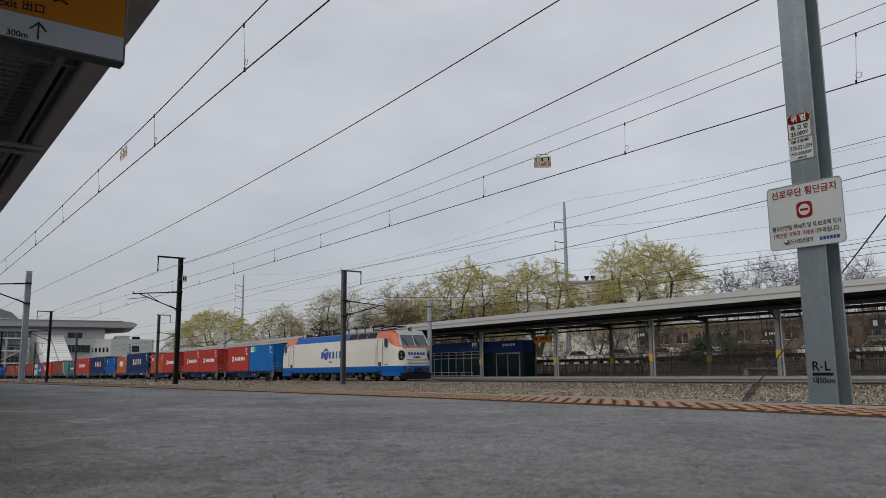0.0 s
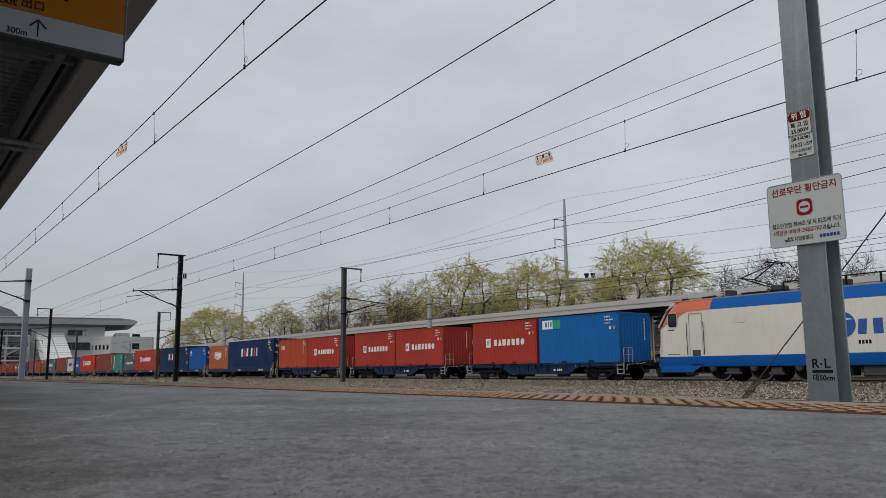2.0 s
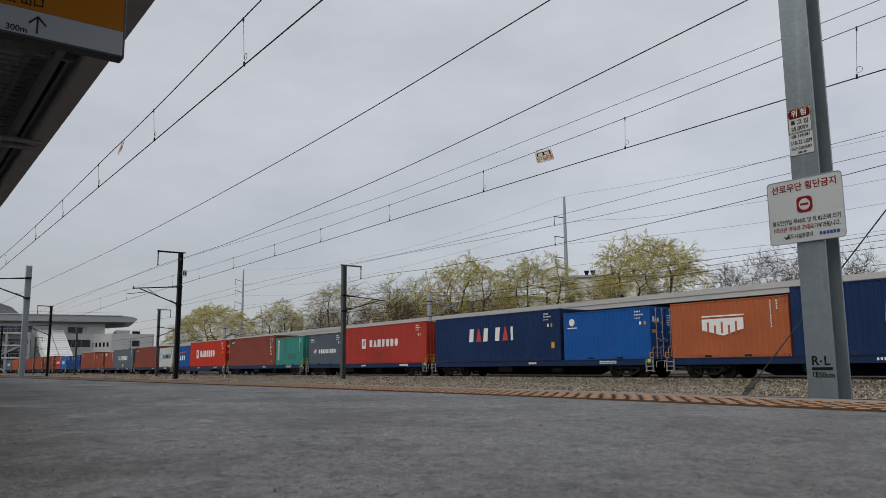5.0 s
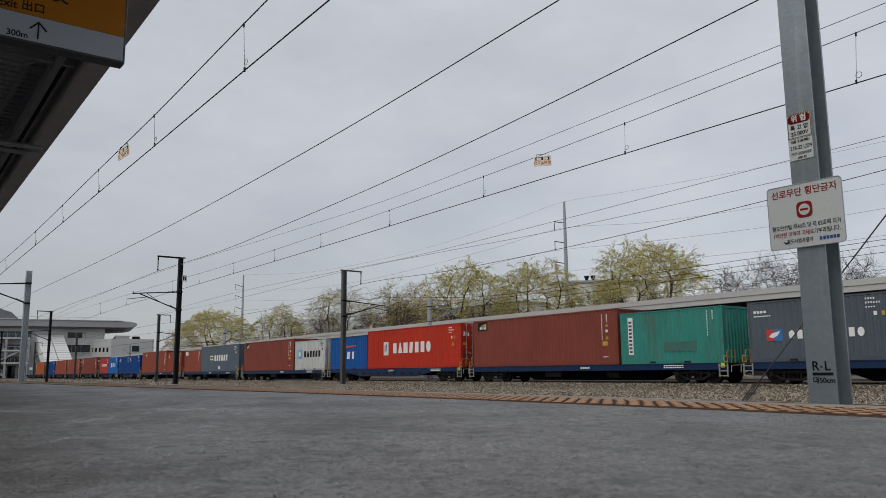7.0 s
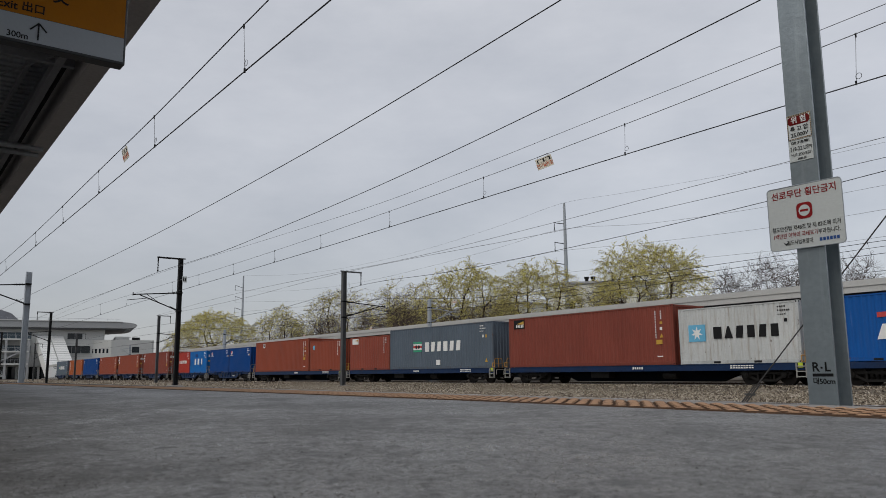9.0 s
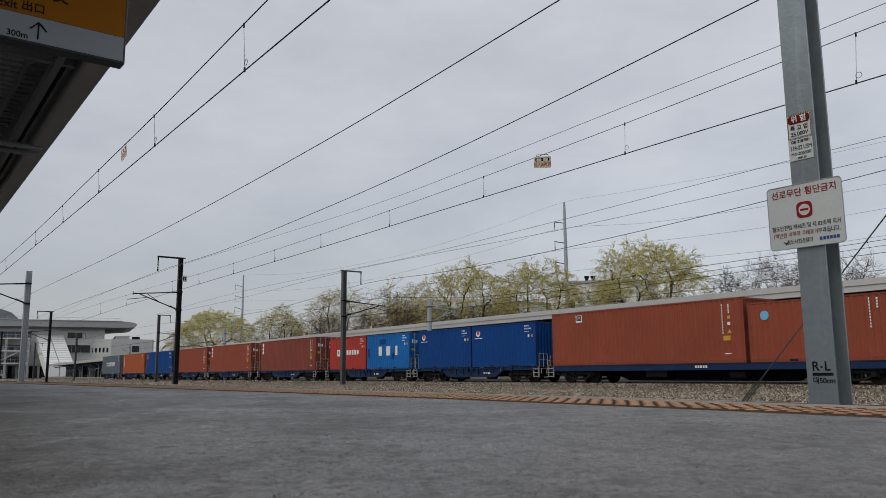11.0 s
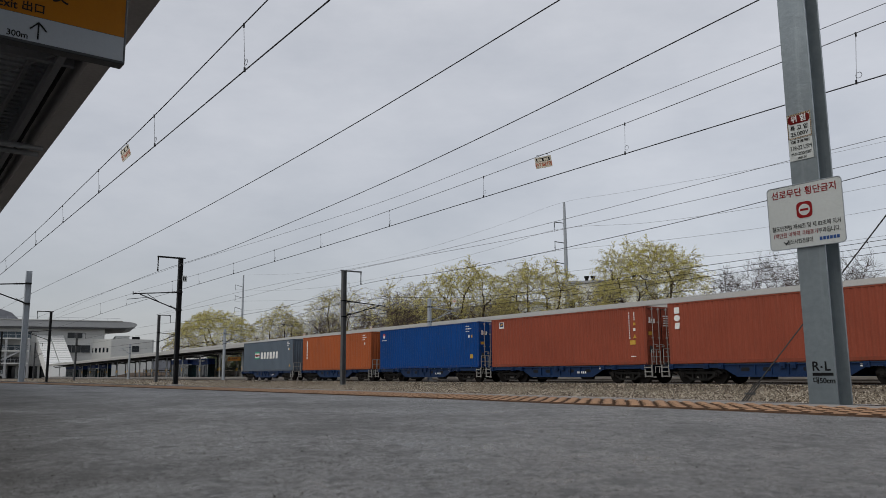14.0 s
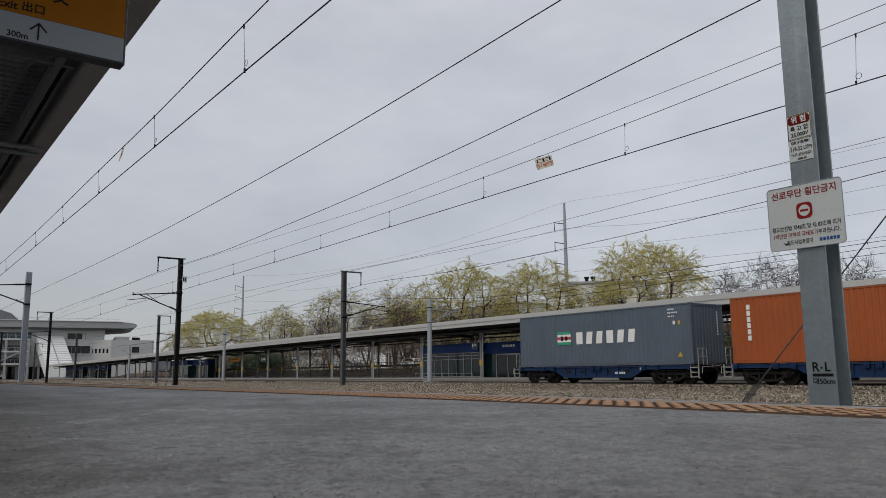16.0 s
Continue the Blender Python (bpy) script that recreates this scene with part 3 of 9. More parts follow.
# ---- catenary masts ----
def arm(m, x, y, zc, side, reach):
    """Two tubes from the mast to the wire, with a steady arm and insulators."""
    e = y + side * reach
    m.tube((x, y, zc + 0.72), (x, e, zc + 0.47), 0.035, 8)
    m.tube((x, y, zc - 0.45), (x, y + side * reach * 0.85, zc + 0.46), 0.035, 8)
    m.tube((x, y + side * reach * 0.7, zc + 0.28), (x, e + side * 0.35, zc + 0.1), 0.022, 6)
    m.tube((x, y + side * reach * 0.45, zc + 0.05), (x, y + side * reach * 0.7, zc + 0.5), 0.02, 6)
    m.tube((x, e, zc + 0.4), (x, e, zc + 0.62), 0.03, 6)


def insulator(m, a, b, n=7, r=0.07):
    a, b = Vector(a), Vector(b)
    for i in range(n):
        p = a.lerp(b, (i + 0.2) / n)
        q = a.lerp(b, (i + 0.75) / n)
        m.tube(p, q, r, 8, r * 0.45)


def mast(x, y, z0, h, side, reach, zc, material, bracket=0, width=0.2, label="", round_post=False):
    t = thing("catenary_mast", label, "catenary mast", (x, y, z0), group="catenary masts")
    m = M()
    if round_post:
        m.tube((0, 0, 0), (0, 0, h), width * 0.6, 16, width * 0.5)
        m.tube((0, 0, h), (0, 0, h + 0.05), width * 0.53, 16, width * 0.4)
    else:
        w = width / 2
        m.box(-w, -w, 0, w, -w + 0.02, h)
        m.box(-w, w - 0.02, 0, w, w, h)
        m.box(-0.012, -w + 0.02, 0, 0.012, w - 0.02, h)
    part("column", m, material, t)
    part("footing", M().box(-0.4, -0.4, -0.35, 0.4, 0.4, 0.06, 0.04), SLEEPER, t, "square concrete footing")
    if reach:
        m = M()
        arm(m, 0, 0, zc - z0, side, reach)
        part("cantilever", m, DARKSTEEL if not round_post else GALV2, t, "tubular cantilever arm")
        m = M()
        insulator(m, (0, side * 0.2, zc - z0 + 0.7), (0, side * 0.75, zc - z0 + 0.66))
        part("insulator", m, DARKSTEEL if not round_post else GALV2, t)
        m = M()
        insulator(m, (0, side * 0.15, zc - z0 - 0.4), (0, side * 0.6, zc - z0 - 0.2))
        part("insulator", m, DARKSTEEL if not round_post else GALV2, t)
    for dz in ((zc - z0 + 0.72), (zc - z0 - 0.45)):
        if reach:
            part("clamp", M().box(-0.16, -0.16, dz - 0.05, 0.16, 0.16, dz + 0.05, 0.01), DARKSTEEL, t)
    if bracket:
        m = M()
        m.box(-0.05, -0.1 * bracket, h - 0.1, 0.05, 1.5 * bracket, h)
        m.box(-0.06, -0.3 * bracket, h - 0.06, 0.06, -0.05 * bracket, h + 0.0)
        part("bracket", m, material, t)
        m = M()
        m.tube((0, 1.45 * bracket, h - 0.1), (0, 1.45 * bracket, h - 0.95), 0.02, 6)
        insulator(m, (0, 1.45 * bracket, h - 0.32), (0, 1.45 * bracket, h - 0.85), 11, 0.055)
        m.tube((0, 1.45 * bracket, h - 0.1), (0, 1.45 * bracket, h - 0.3), 0.045, 8).tube((0, 1.45 * bracket, h - 0.86), (0, 1.45 * bracket, h - 0.98), 0.05, 8)
        part("insulator", m, DARKSTEEL, t, "hanging ribbed insulator")
    return t


mast(-50.7, 16.7, -0.05, 8.25, -1, 2.9, 5.2, DARKSTEEL, -1, 0.26, "dark steel catenary mast with cantilever and insulator bracket")
mast(-101.9, 18.5, -0.3, 8.5, -1, 2.9, 5.2, DARKSTEEL, -1, 0.26, "dark steel catenary mast with cantilever and insulator bracket")
mast(-50.3, 28.7, -0.25, 8.45, 1, 3.6, 5.2, MASTGREY, 1, 0.3, "grey steel catenary mast on a concrete footing in the ballast")
mast(-100.9, 30.8, -0.3, 8.5, 1, 2.6, 5.2, MASTGREY, 1, 0.3, "grey steel catenary mast with cantilever beside the freight track")
mast(-150.7, 31.8, -0.3, 8.5, 1, 1.6, 5.2, MASTGREY, 1, 0.3, "distant grey steel catenary mast with bracket")
mast(-200, 33.5, -0.3, 8.5, 1, 1.6, 5.2, MASTGREY, 1, 0.3, "distant grey steel catenary mast with bracket")
mast(-152, 20.2, -0.3, 8.5, -1, 2.6, 5.2, DARKSTEEL, -1, 0.26, "distant dark steel catenary mast with bracket")
mast(-50.5, 7.85, 0.0, 6.65, -1, 3.0, 5.2, GALV2, 0, 0.3, "galvanised steel catenary mast with cantilever arms")
mast(-49.6, 36.0, 0.0, 6.35, 1, 2.6, 5.0, GALV2, 0, 0.32, "pale round concrete catenary mast beside the far platform", True)
mast(-94.5, 37.0, -0.1, 6.3, 1, 2.4, 4.9, GALV2, 0, 0.32, "pale round concrete catenary mast beside the far platform", True)
mast(-147, 40.0, -0.1, 6.2, -1, 1.6, 4.9, GALV2, 0, 0.32, "pale round concrete catenary mast beside the far platform", True)

# ---- wires ----
WIRES = [
    ("messenger_wire", 0.011, WIRE, [(8, 4.0, 6.2), (-10.34, 4.53, 6.15), (-16.72, 4.79, 6.15), (-22.2, 4.96, 6.15), (-33.36, 5.3, 6.15), (-50.5, 5.7, 6.25), (-101, 7.5, 6.2)]),
    ("contact_wire", 0.011, WIRE, [(8, 4.2, 5.2), (-8.12, 4.38, 5.2), (-15.84, 4.56, 5.2), (-25.75, 4.79, 5.2), (-40.68, 5.13, 5.2), (-101, 7.0, 5.2)]),
    ("feeder_wire", 0.013, WIRE, [(9, 8.5, 7.4), (-9.5, 9.91, 7.4), (-17.24, 10.49, 7.4), (-28.48, 11.01, 7.4), (-37.76, 11.29, 7.4), (-72.49, 11.53, 7.4), (-130, 12.5, 7.4)]),
    ("feeder_wire", 0.013, WIRE, [(6, 11.1, 7.4), (-7.31, 12.92, 7.4), (-13.06, 13.71, 7.4), (-16.66, 14.15, 7.4), (-22.31, 14.75, 7.4), (-32.93, 15.49, 7.4), (-41.29, 15.95, 7.4), (-52.2, 15.85, 7.43), (-64, 15.9, 7.27), (-73.3, 15.9, 7.21), (-95.45, 16.5, 7.25), (-101.9, 17.0, 7.4)]),
    ("return_wire", 0.007, THINWIRE, [(6, 12.8, 7.0), (-6.88, 14.22, 7.0), (-12.02, 14.62, 7.0), (-18.12, 15.14, 7.0), (-23.53, 15.5, 7.0), (-32.79, 15.43, 7.0), (-44.74, 15.07, 7.0), (-101, 17.5, 7.0)]),
    ("messenger_wire", 0.008, THINWIRE, [(6, 11.8, 6.2), (-5.16, 12.9, 6.15), (-11.12, 13.58, 6.15), (-16.7, 14.07, 6.15), (-22.22, 14.43, 6.15), (-32.46, 14.9, 6.15), (-42.64, 15.08, 6.15), (-46.92, 15.0, 6.15), (-57.02, 15.05, 6.15), (-64.37, 15.12, 6.15), (-101.9, 16.2, 6.2)]),
    ("contact_wire", 0.011, WIRE, [(6, 12.5, 5.2), (-5.16, 12.7, 5.2), (-15.52, 13.08, 5.2), (-25.36, 13.5, 5.2), (-39.38, 13.95, 5.2), (-44.31, 14.1, 5.2), (-53.8, 14.3, 5.2), (-60.24, 14.65, 5.2), (-66.12, 14.95, 5.2), (-101.9, 15.9, 5.2)]),
    ("feeder_wire", 0.014, WIRE, [(3, 27.2, 8.3), (-11.36, 27.2, 7.2), (-15.66, 27.2, 6.94), (-26.26, 27.2, 6.53), (-34.19, 27.4, 6.45), (-50.3, 30.15, 7.2), (-64.16, 30.3, 6.5), (-84, 31, 6.6), (-100.9, 32.2, 7.2), (-150.7, 33.2, 7.2)]),
    ("return_wire", 0.011, THINWIRE, [(3, 28.4, 9.2), (-11.75, 28.4, 8.69), (-15.72, 28.4, 8.6), (-27.35, 28.4, 8.27), (-42.94, 28.4, 8.02), (-50.3, 28.4, 8.1), (-65.9, 28.4, 8.21), (-100.9, 30.5, 8.2)]),
    ("return_wire", 0.011, THINWIRE, [(3, 28.8, 8.3), (-11.98, 28.8, 8.07), (-15.76, 28.8, 8.0), (-27.75, 28.8, 7.87), (-43.55, 28.8, 8.08), (-50.3, 28.8, 8.1), (-66.79, 28.8, 7.74), (-100.9, 31.1, 8.2)]),
    ("ground_wire", 0.012, THINWIRE, [(-5, 75, 22.5), (-31.06, 75, 21.5), (-62.41, 75, 22.63), (-72.32, 75, 23.21), (-83.55, 75, 22.29), (-103.24, 75, 21.16), (-124.91, 75, 20.94), (-145.37, 75, 21.54), (-180.74, 75, 24.65)]),
    ("power_line", 0.014, THINWIRE, [(-5, 74, 18.5), (-31.02, 74, 17.26), (-57.55, 74, 17.94), (-73.62, 74, 19.43), (-82.54, 74, 18.8), (-103.48, 74, 17.81), (-123.19, 74, 17.4), (-151.03, 74, 18.32), (-183.3, 74, 21.21)]),
    ("power_line", 0.014, THINWIRE, [(-5, 74, 16.5), (-31.22, 74, 15.04), (-57.69, 74, 15.66), (-73.63, 74, 16.58), (-95.89, 74, 15.7), (-121.17, 74, 14.93), (-183.41, 74, 18.29)]),
    ("power_line", 0.014, THINWIRE, [(-5, 74, 14), (-31.45, 74, 12.57), (-57.84, 74, 13.19), (-73.65, 74, 13.6), (-95.92, 74, 13.48), (-183.19, 74, 15.78)]),
    ("messenger_wire", 0.012, WIRE, [(3, 33.3, 6.3), (-14.17, 33.3, 5.82), (-22.62, 33.3, 5.72), (-30.03, 33.3, 5.6), (-40.08, 33.3, 5.6), (-50.3, 32.3, 6.3), (-76, 33.3, 5.7), (-100.9, 33.3, 6.3), (-150.7, 33.3, 6.2)]),
    ("contact_wire", 0.012, WIRE, [(3, 33.3, 5.3), (-14.21, 33.3, 5.3), (-30.06, 33.3, 5.05), (-40.1, 33.3, 5.0), (-50.3, 32.6, 5.15), (-100.9, 33.3, 5.2), (-150.7, 33.3, 5.2)]),
    ("messenger_wire", 0.012, WIRE, [(3, 38.6, 6.5), (-16.45, 38.6, 6.38), (-26.24, 38.6, 6.2), (-49.6, 38.6, 6.1), (-94.5, 39.4, 6.0), (-147, 38.6, 6.0)]),
    ("contact_wire", 0.012, WIRE, [(3, 38.6, 5.3), (-49.6, 38.6, 5.1), (-94.5, 39.4, 5.0), (-147, 38.6, 5.0)]),
]


def bent(pts, n=8):
    """A smooth line through the points (Catmull-Rom)."""
    p = [Vector(q) for q in pts]
    p = [p[0] * 2 - p[1]] + p + [p[-1] * 2 - p[-2]]
    out = []
    for i in range(1, len(p) - 2):
        a, b, c, d = p[i - 1:i + 3]
        la, lb, lc = max((b - a).length, 0.01), max((c - b).length, 0.01), max((d - c).length, 0.01)
        mb = ((b - a) / la * lb + (c - b) / lb * la) * (lb / (la + lb))
        mc = ((c - b) / lb * lc + (d - c) / lc * lb) * (lb / (lb + lc))
        for k in range(n):
            u = k / n
            out.append(b * (2 * u ** 3 - 3 * u ** 2 + 1) + mb * (u ** 3 - 2 * u ** 2 + u) + c * (3 * u ** 2 - 2 * u ** 3) + mc * (u ** 3 - u ** 2))
    return out + [p[-2]]


NAMES = {"messenger_wire": "thin dark overhead messenger wire", "contact_wire": "dark overhead contact wire above the track", "feeder_wire": "dark overhead feeder wire between masts",
         "return_wire": "thin grey overhead wire between masts", "ground_wire": "thin grey ground wire between pylons", "power_line": "thin grey power line between pylons"}
for name, r, material, pts in WIRES:
    mesh_thing(name, M().sweep(bent(pts), r, 5), material, NAMES[name], "overhead wire")


def dropper(a, b):
    a, b = Vector(a), Vector(b)
    t = thing("dropper", "thin wire dropper with clamps joining two overhead wires", "dropper", a, group="droppers")
    d = b - a
    part("wire", M().tube((0, 0, 0), d, 0.004, 5), WIRE, t)
    part("clamp", M().tube((0, 0, 0.025), (0, 0, -0.05), 0.015, 6), BLACK, t)
    part("clamp", M().tube(d + Vector((0, 0, 0.06)), d - Vector((0, 0, 0.012)), 0.017, 6), BLACK, t)
    ring = [d + Vector((0.05 + 0.05 * math.cos(k / 10 * 6.283), 0, 0.13 + 0.05 * math.sin(k / 10 * 6.283))) for k in range(11)]
    part("loop", M().path(ring, 0.004, 4), WIRE, t)


for a, b in [((-11.35, 4.58, 6.15), (-10.94, 4.45, 5.20)), ((-16.72, 4.79, 6.15), (-15.78, 4.56, 5.20)), ((-22.2, 4.96, 6.15), (-20.75, 4.67, 5.20)), ((-27.67, 5.14, 6.15), (-25.57, 4.79, 5.20)),
             ((-33.36, 5.3, 6.15), (-30.62, 4.90, 5.20)), ((-42.8, 5.6, 6.17), (-38.59, 5.08, 5.20)),
             ((-5.68, 12.98, 6.15), (-5.63, 12.72, 5.20)), ((-11.12, 13.58, 6.15), (-10.59, 12.90, 5.20)), ((-16.7, 14.07, 6.15), (-15.54, 13.08, 5.20)), ((-22.22, 14.43, 6.15), (-20.45, 13.29, 5.20)),
             ((-27.69, 14.7, 6.15), (-25.41, 13.50, 5.20)), ((-32.46, 14.9, 6.15), (-29.68, 13.64, 5.20)), ((-37.55, 15.02, 6.15), (-34.42, 13.79, 5.20)), ((-42.64, 15.08, 6.15), (-39.37, 13.95, 5.20)), ((-46.92, 15, 6.15), (-43.97, 14.09, 5.20)), ((-57.02, 15.05, 6.15), (-54.08, 14.32, 5.20)), ((-64.37, 15.12, 6.15), (-62.68, 14.77, 5.20)),
             ((-14.9, 33.3, 5.81), (-14.8, 33.3, 5.29)), ((-22.6, 33.3, 5.72), (-22.6, 33.3, 5.15)), ((-62, 33.0, 6.0), (-62, 33.0, 5.16)), ((-70, 33.2, 5.75), (-70, 33.2, 5.17))]:
    dropper(a, b)


# ---- near pole with its notices ----
def pole():
    X0, Y0, W = -3.005, 6.0, 0.23      # right front corner of the flange
    t = thing("steel_pole", "galvanised steel catenary pole with warning notices", "pole", (X0, Y0, -0.3))
    m = M()
    H = 9.3
    m.box(-W, 0, 0, 0, 0.016, H, 0.003)
    part("flange", m, GALV, t)
    m = M().box(-W, W - 0.016, 0, 0, W, H, 0.003)
    part("flange", m, GALV, t)
    m = M().box(-W / 2 - 0.008, 0.016, 0, -W / 2 + 0.008, W - 0.016, H)
    part("web", m, GALV, t)
    y = -0.0015
    dark = BLACK

    def mk(dx, dz, s=0.0):
        return pose(dx, y - s, dz) @ FACE_S
    writing("R", 0.1, dark, t, mk(-0.155, 0.915), thick=0.002)
    writing("L", 0.1, dark, t, mk(-0.062, 0.915), thick=0.002)
    part("dot", M().box(-0.115, y - 0.001, 0.905, -0.1, y, 0.92), dark, t)
    part("level_line", M().box(-0.182, y - 0.002, 0.845, -0.02, y, 0.868), dark, t, "black painted level line")
    writing("대50cm", 0.056, dark, t, mk(-0.096, 0.806), thick=0.0012)
    return t


pole()


TAN = mat("rust stained enamel", (0.45, 0.33, 0.2), 0.6, var=0.3, big=12)
DARKRED = mat("dark enamel red", (0.12, 0.008, 0.007), 0.6, var=0.3, big=8, spec=0.1)


def danger_plate():
    x, z0 = -3.005, 2.29
    t = thing("danger_plate", "white enamel high-voltage danger plate on the steel pole", "danger plate", Matrix.Translation((x - 0.016, 5.996, z0 - 0.022)) @ Matrix.Diagonal((0.92, 1, 0.885, 1)))
    part("plate", M().box(-0.225, -0.003, 0, -0.01, 0.003, 0.44, 0.001), SIGNWHITE, t)
    y = -0.004
    part("red_field", M().prism([(-0.2, 0.345), (-0.035, 0.345), (-0.02, 0.362), (-0.02, 0.408), (-0.035, 0.425), (-0.2, 0.425), (-0.215, 0.408), (-0.215, 0.362)], 1, y - 0.001, y), DARKRED, t, "red warning field")
    stripes = M()
    for k in range(14):
        stripes.box(-0.225 + 0.0157 * k, y - 0.0006, 0.428, -0.218 + 0.0157 * k, y, 0.44)
        stripes.box(-0.225 + 0.0157 * k, y - 0.0006, 0.208, -0.218 + 0.0157 * k, y, 0.216)
    for k in range(10):
        for xx in (-0.225, -0.018):
            stripes.box(xx, y - 0.0006, 0.216 + 0.0212 * k, xx + 0.008, y, 0.227 + 0.0212 * k)
    part("border", stripes, BLACK, t, "black striped border")
    part("border_ground", M().box(-0.226, y + 0.0002, 0.207, -0.217, y + 0.0006, 0.441).box(-0.018, y + 0.0002, 0.207, -0.009, y + 0.0006, 0.441).box(-0.217, y + 0.0002, 0.427, -0.018, y + 0.0006, 0.441).box(-0.217, y + 0.0002, 0.207, -0.018, y + 0.0006, 0.217), TAN, t, "rust-stained tan border")

    def w(text, dx, dz, size, mt=BLACK, thick=0.0006, sq=1.0):
        writing(text, size, mt, t, pose(dx, y - 0.0015, dz) @ FACE_S, squeeze=sq, thick=thick)
    w("위 험", -0.118, 0.386, 0.068, WHITE, 0.001)
    w("특 고 압", -0.118, 0.303, 0.05)
    w("25,000V", -0.118, 0.247, 0.05, sq=0.95)
    part("divider", M().box(-0.225, y - 0.0006, 0.2, -0.01, y, 0.203), BLACK, t)
    w("GB 318.981", -0.115, 0.175, 0.036)
    w("318-22 USM", -0.115, 0.115, 0.052, thick=0.0, sq=0.75)
    w("M.P-200/587", -0.115, 0.06, 0.038, thick=0.0, sq=0.95)
    w("2021.06", -0.11, 0.02, 0.025)


danger_plate()


def no_crossing_sign():
    t = thing("notice_sign", "white trespass notice with red and black writing on the pole", "sign", (-3.133, 5.98, 1.555))
    m = M()
    r, w, h = 0.03, 0.615, 0.515
    out = []
    for cx, cz, a0 in ((w / 2 - r, h - r, 0), (-w / 2 + r, h - r, 90), (-w / 2 + r, r, 180), (w / 2 - r, r, 270)):
        for k in range(6):
            a = radians(a0 + 18 * k)
            out.append((cx + r * math.cos(a), cz + r * math.sin(a)))
    part("panel", m.prism(out, 1, -0.004, 0.004), SIGNWHITE, t)
    rim = M().path([(a, -0.004, b) for a, b in out + out[:1]], 0.004, 5)
    part("rim", rim, GALV2, t, "thin metal rim")
    y = -0.006

    def wr(text, dx, dz, size, mt, thick=0.0008, sq=1.0):
        writing(text, size, mt, t, pose(dx, y, dz) @ FACE_S, squeeze=sq, thick=thick)
    wr("선로무단 횡단금지", 0.0, 0.446, 0.071, SIGNRED, 0.0008)
    icon = []
    for cx, cz, a0 in ((0.03, 0.03, 0), (-0.03, 0.03, 90), (-0.03, -0.03, 180), (0.03, -0.03, 270)):
        for k in range(5):
            a = radians(a0 + 22.5 * k)
            icon.append((cx + 0.035 * math.cos(a), 0.3 + cz + 0.035 * math.sin(a)))
    part("icon", M().prism(icon, 1, y - 0.0006, y), SIGNRED, t, "red no-entry symbol")
    part("icon_disc", M().prism([(0.046 * math.cos(a / 24 * 6.283), 0.3 + 0.046 * math.sin(a / 24 * 6.283)) for a in range(24)], 1, y - 0.0015, y - 0.0007), SIGNWHITE, t)
    part("icon_bar", M().box(-0.034, y - 0.0024, 0.291, 0.034, y - 0.0016, 0.309), SIGNRED, t)
    wr("철도안전법 제48조 및 제 82조에 의거", 0.0, 0.17, 0.046, BLACK, 0.0, 0.8)
    wr("1백만원 이하의 과태료가", -0.09, 0.112, 0.046, SIGNRED, 0.0, 0.8)
    wr("부과됩니다.", 0.185, 0.112, 0.046, BLACK, 0.0, 0.8)
    wr("철도사법경찰대", -0.055, 0.052, 0.042, BLACK, 0.0, 0.8)
    part("emblem", M().prism([(-0.195, 0.065), (-0.17, 0.05), (-0.145, 0.065), (-0.16, 0.045), (-0.17, 0.03), (-0.18, 0.045)], 1, y - 0.0006, y), BLACK, t)
    bl = mat("sign blue", (0.015, 0.07, 0.25), 0.4)
    g = M()
    for k in range(6):
        g.box(0.105 + 0.027 * k, y - 0.0006, 0.038, 0.126 + 0.027 * k, y, 0.064)
    part("company_mark", g, bl, t, "row of plain blue marks")
    part("bracket", M().box(-0.1, 0.004, 0.02, 0.1, 0.02, 0.05), GALV2, t)
    part("bracket", M().box(-0.1, 0.004, 0.44, 0.1, 0.02, 0.47), GALV2, t)


no_crossing_sign()


def guy_wire():
    t = thing("guy_rod", "steel guy rod slanting down to an anchor in the ballast", "guy wire")
    a, b = Vector((-8.96, 14.0, -0.12)), Vector((-5.07, 14.0, 4.13))
    part("rod", M().tube(a, b + (b - a), 0.013, 8), MIDSTEEL, t)
    d = (b - a).normalized()
    m = M()
    m.tube(a + d * 0.05 + Vector((0.05, 0, 0)), a + d * 0.62 + Vector((0.05, 0, 0)), 0.014, 6)
    m.tube(a + d * 0.05 - Vector((0.05, 0, 0)), a + d * 0.62 - Vector((0.05, 0, 0)), 0.014, 6)
    m.tube(a + d * 0.36 - Vector((0.11, 0, 0)), a + d * 0.36 + Vector((0.11, 0, 0)), 0.02, 8)
    part("turnbuckle", m, MIDSTEEL, t, "weathered turnbuckle")


guy_wire()


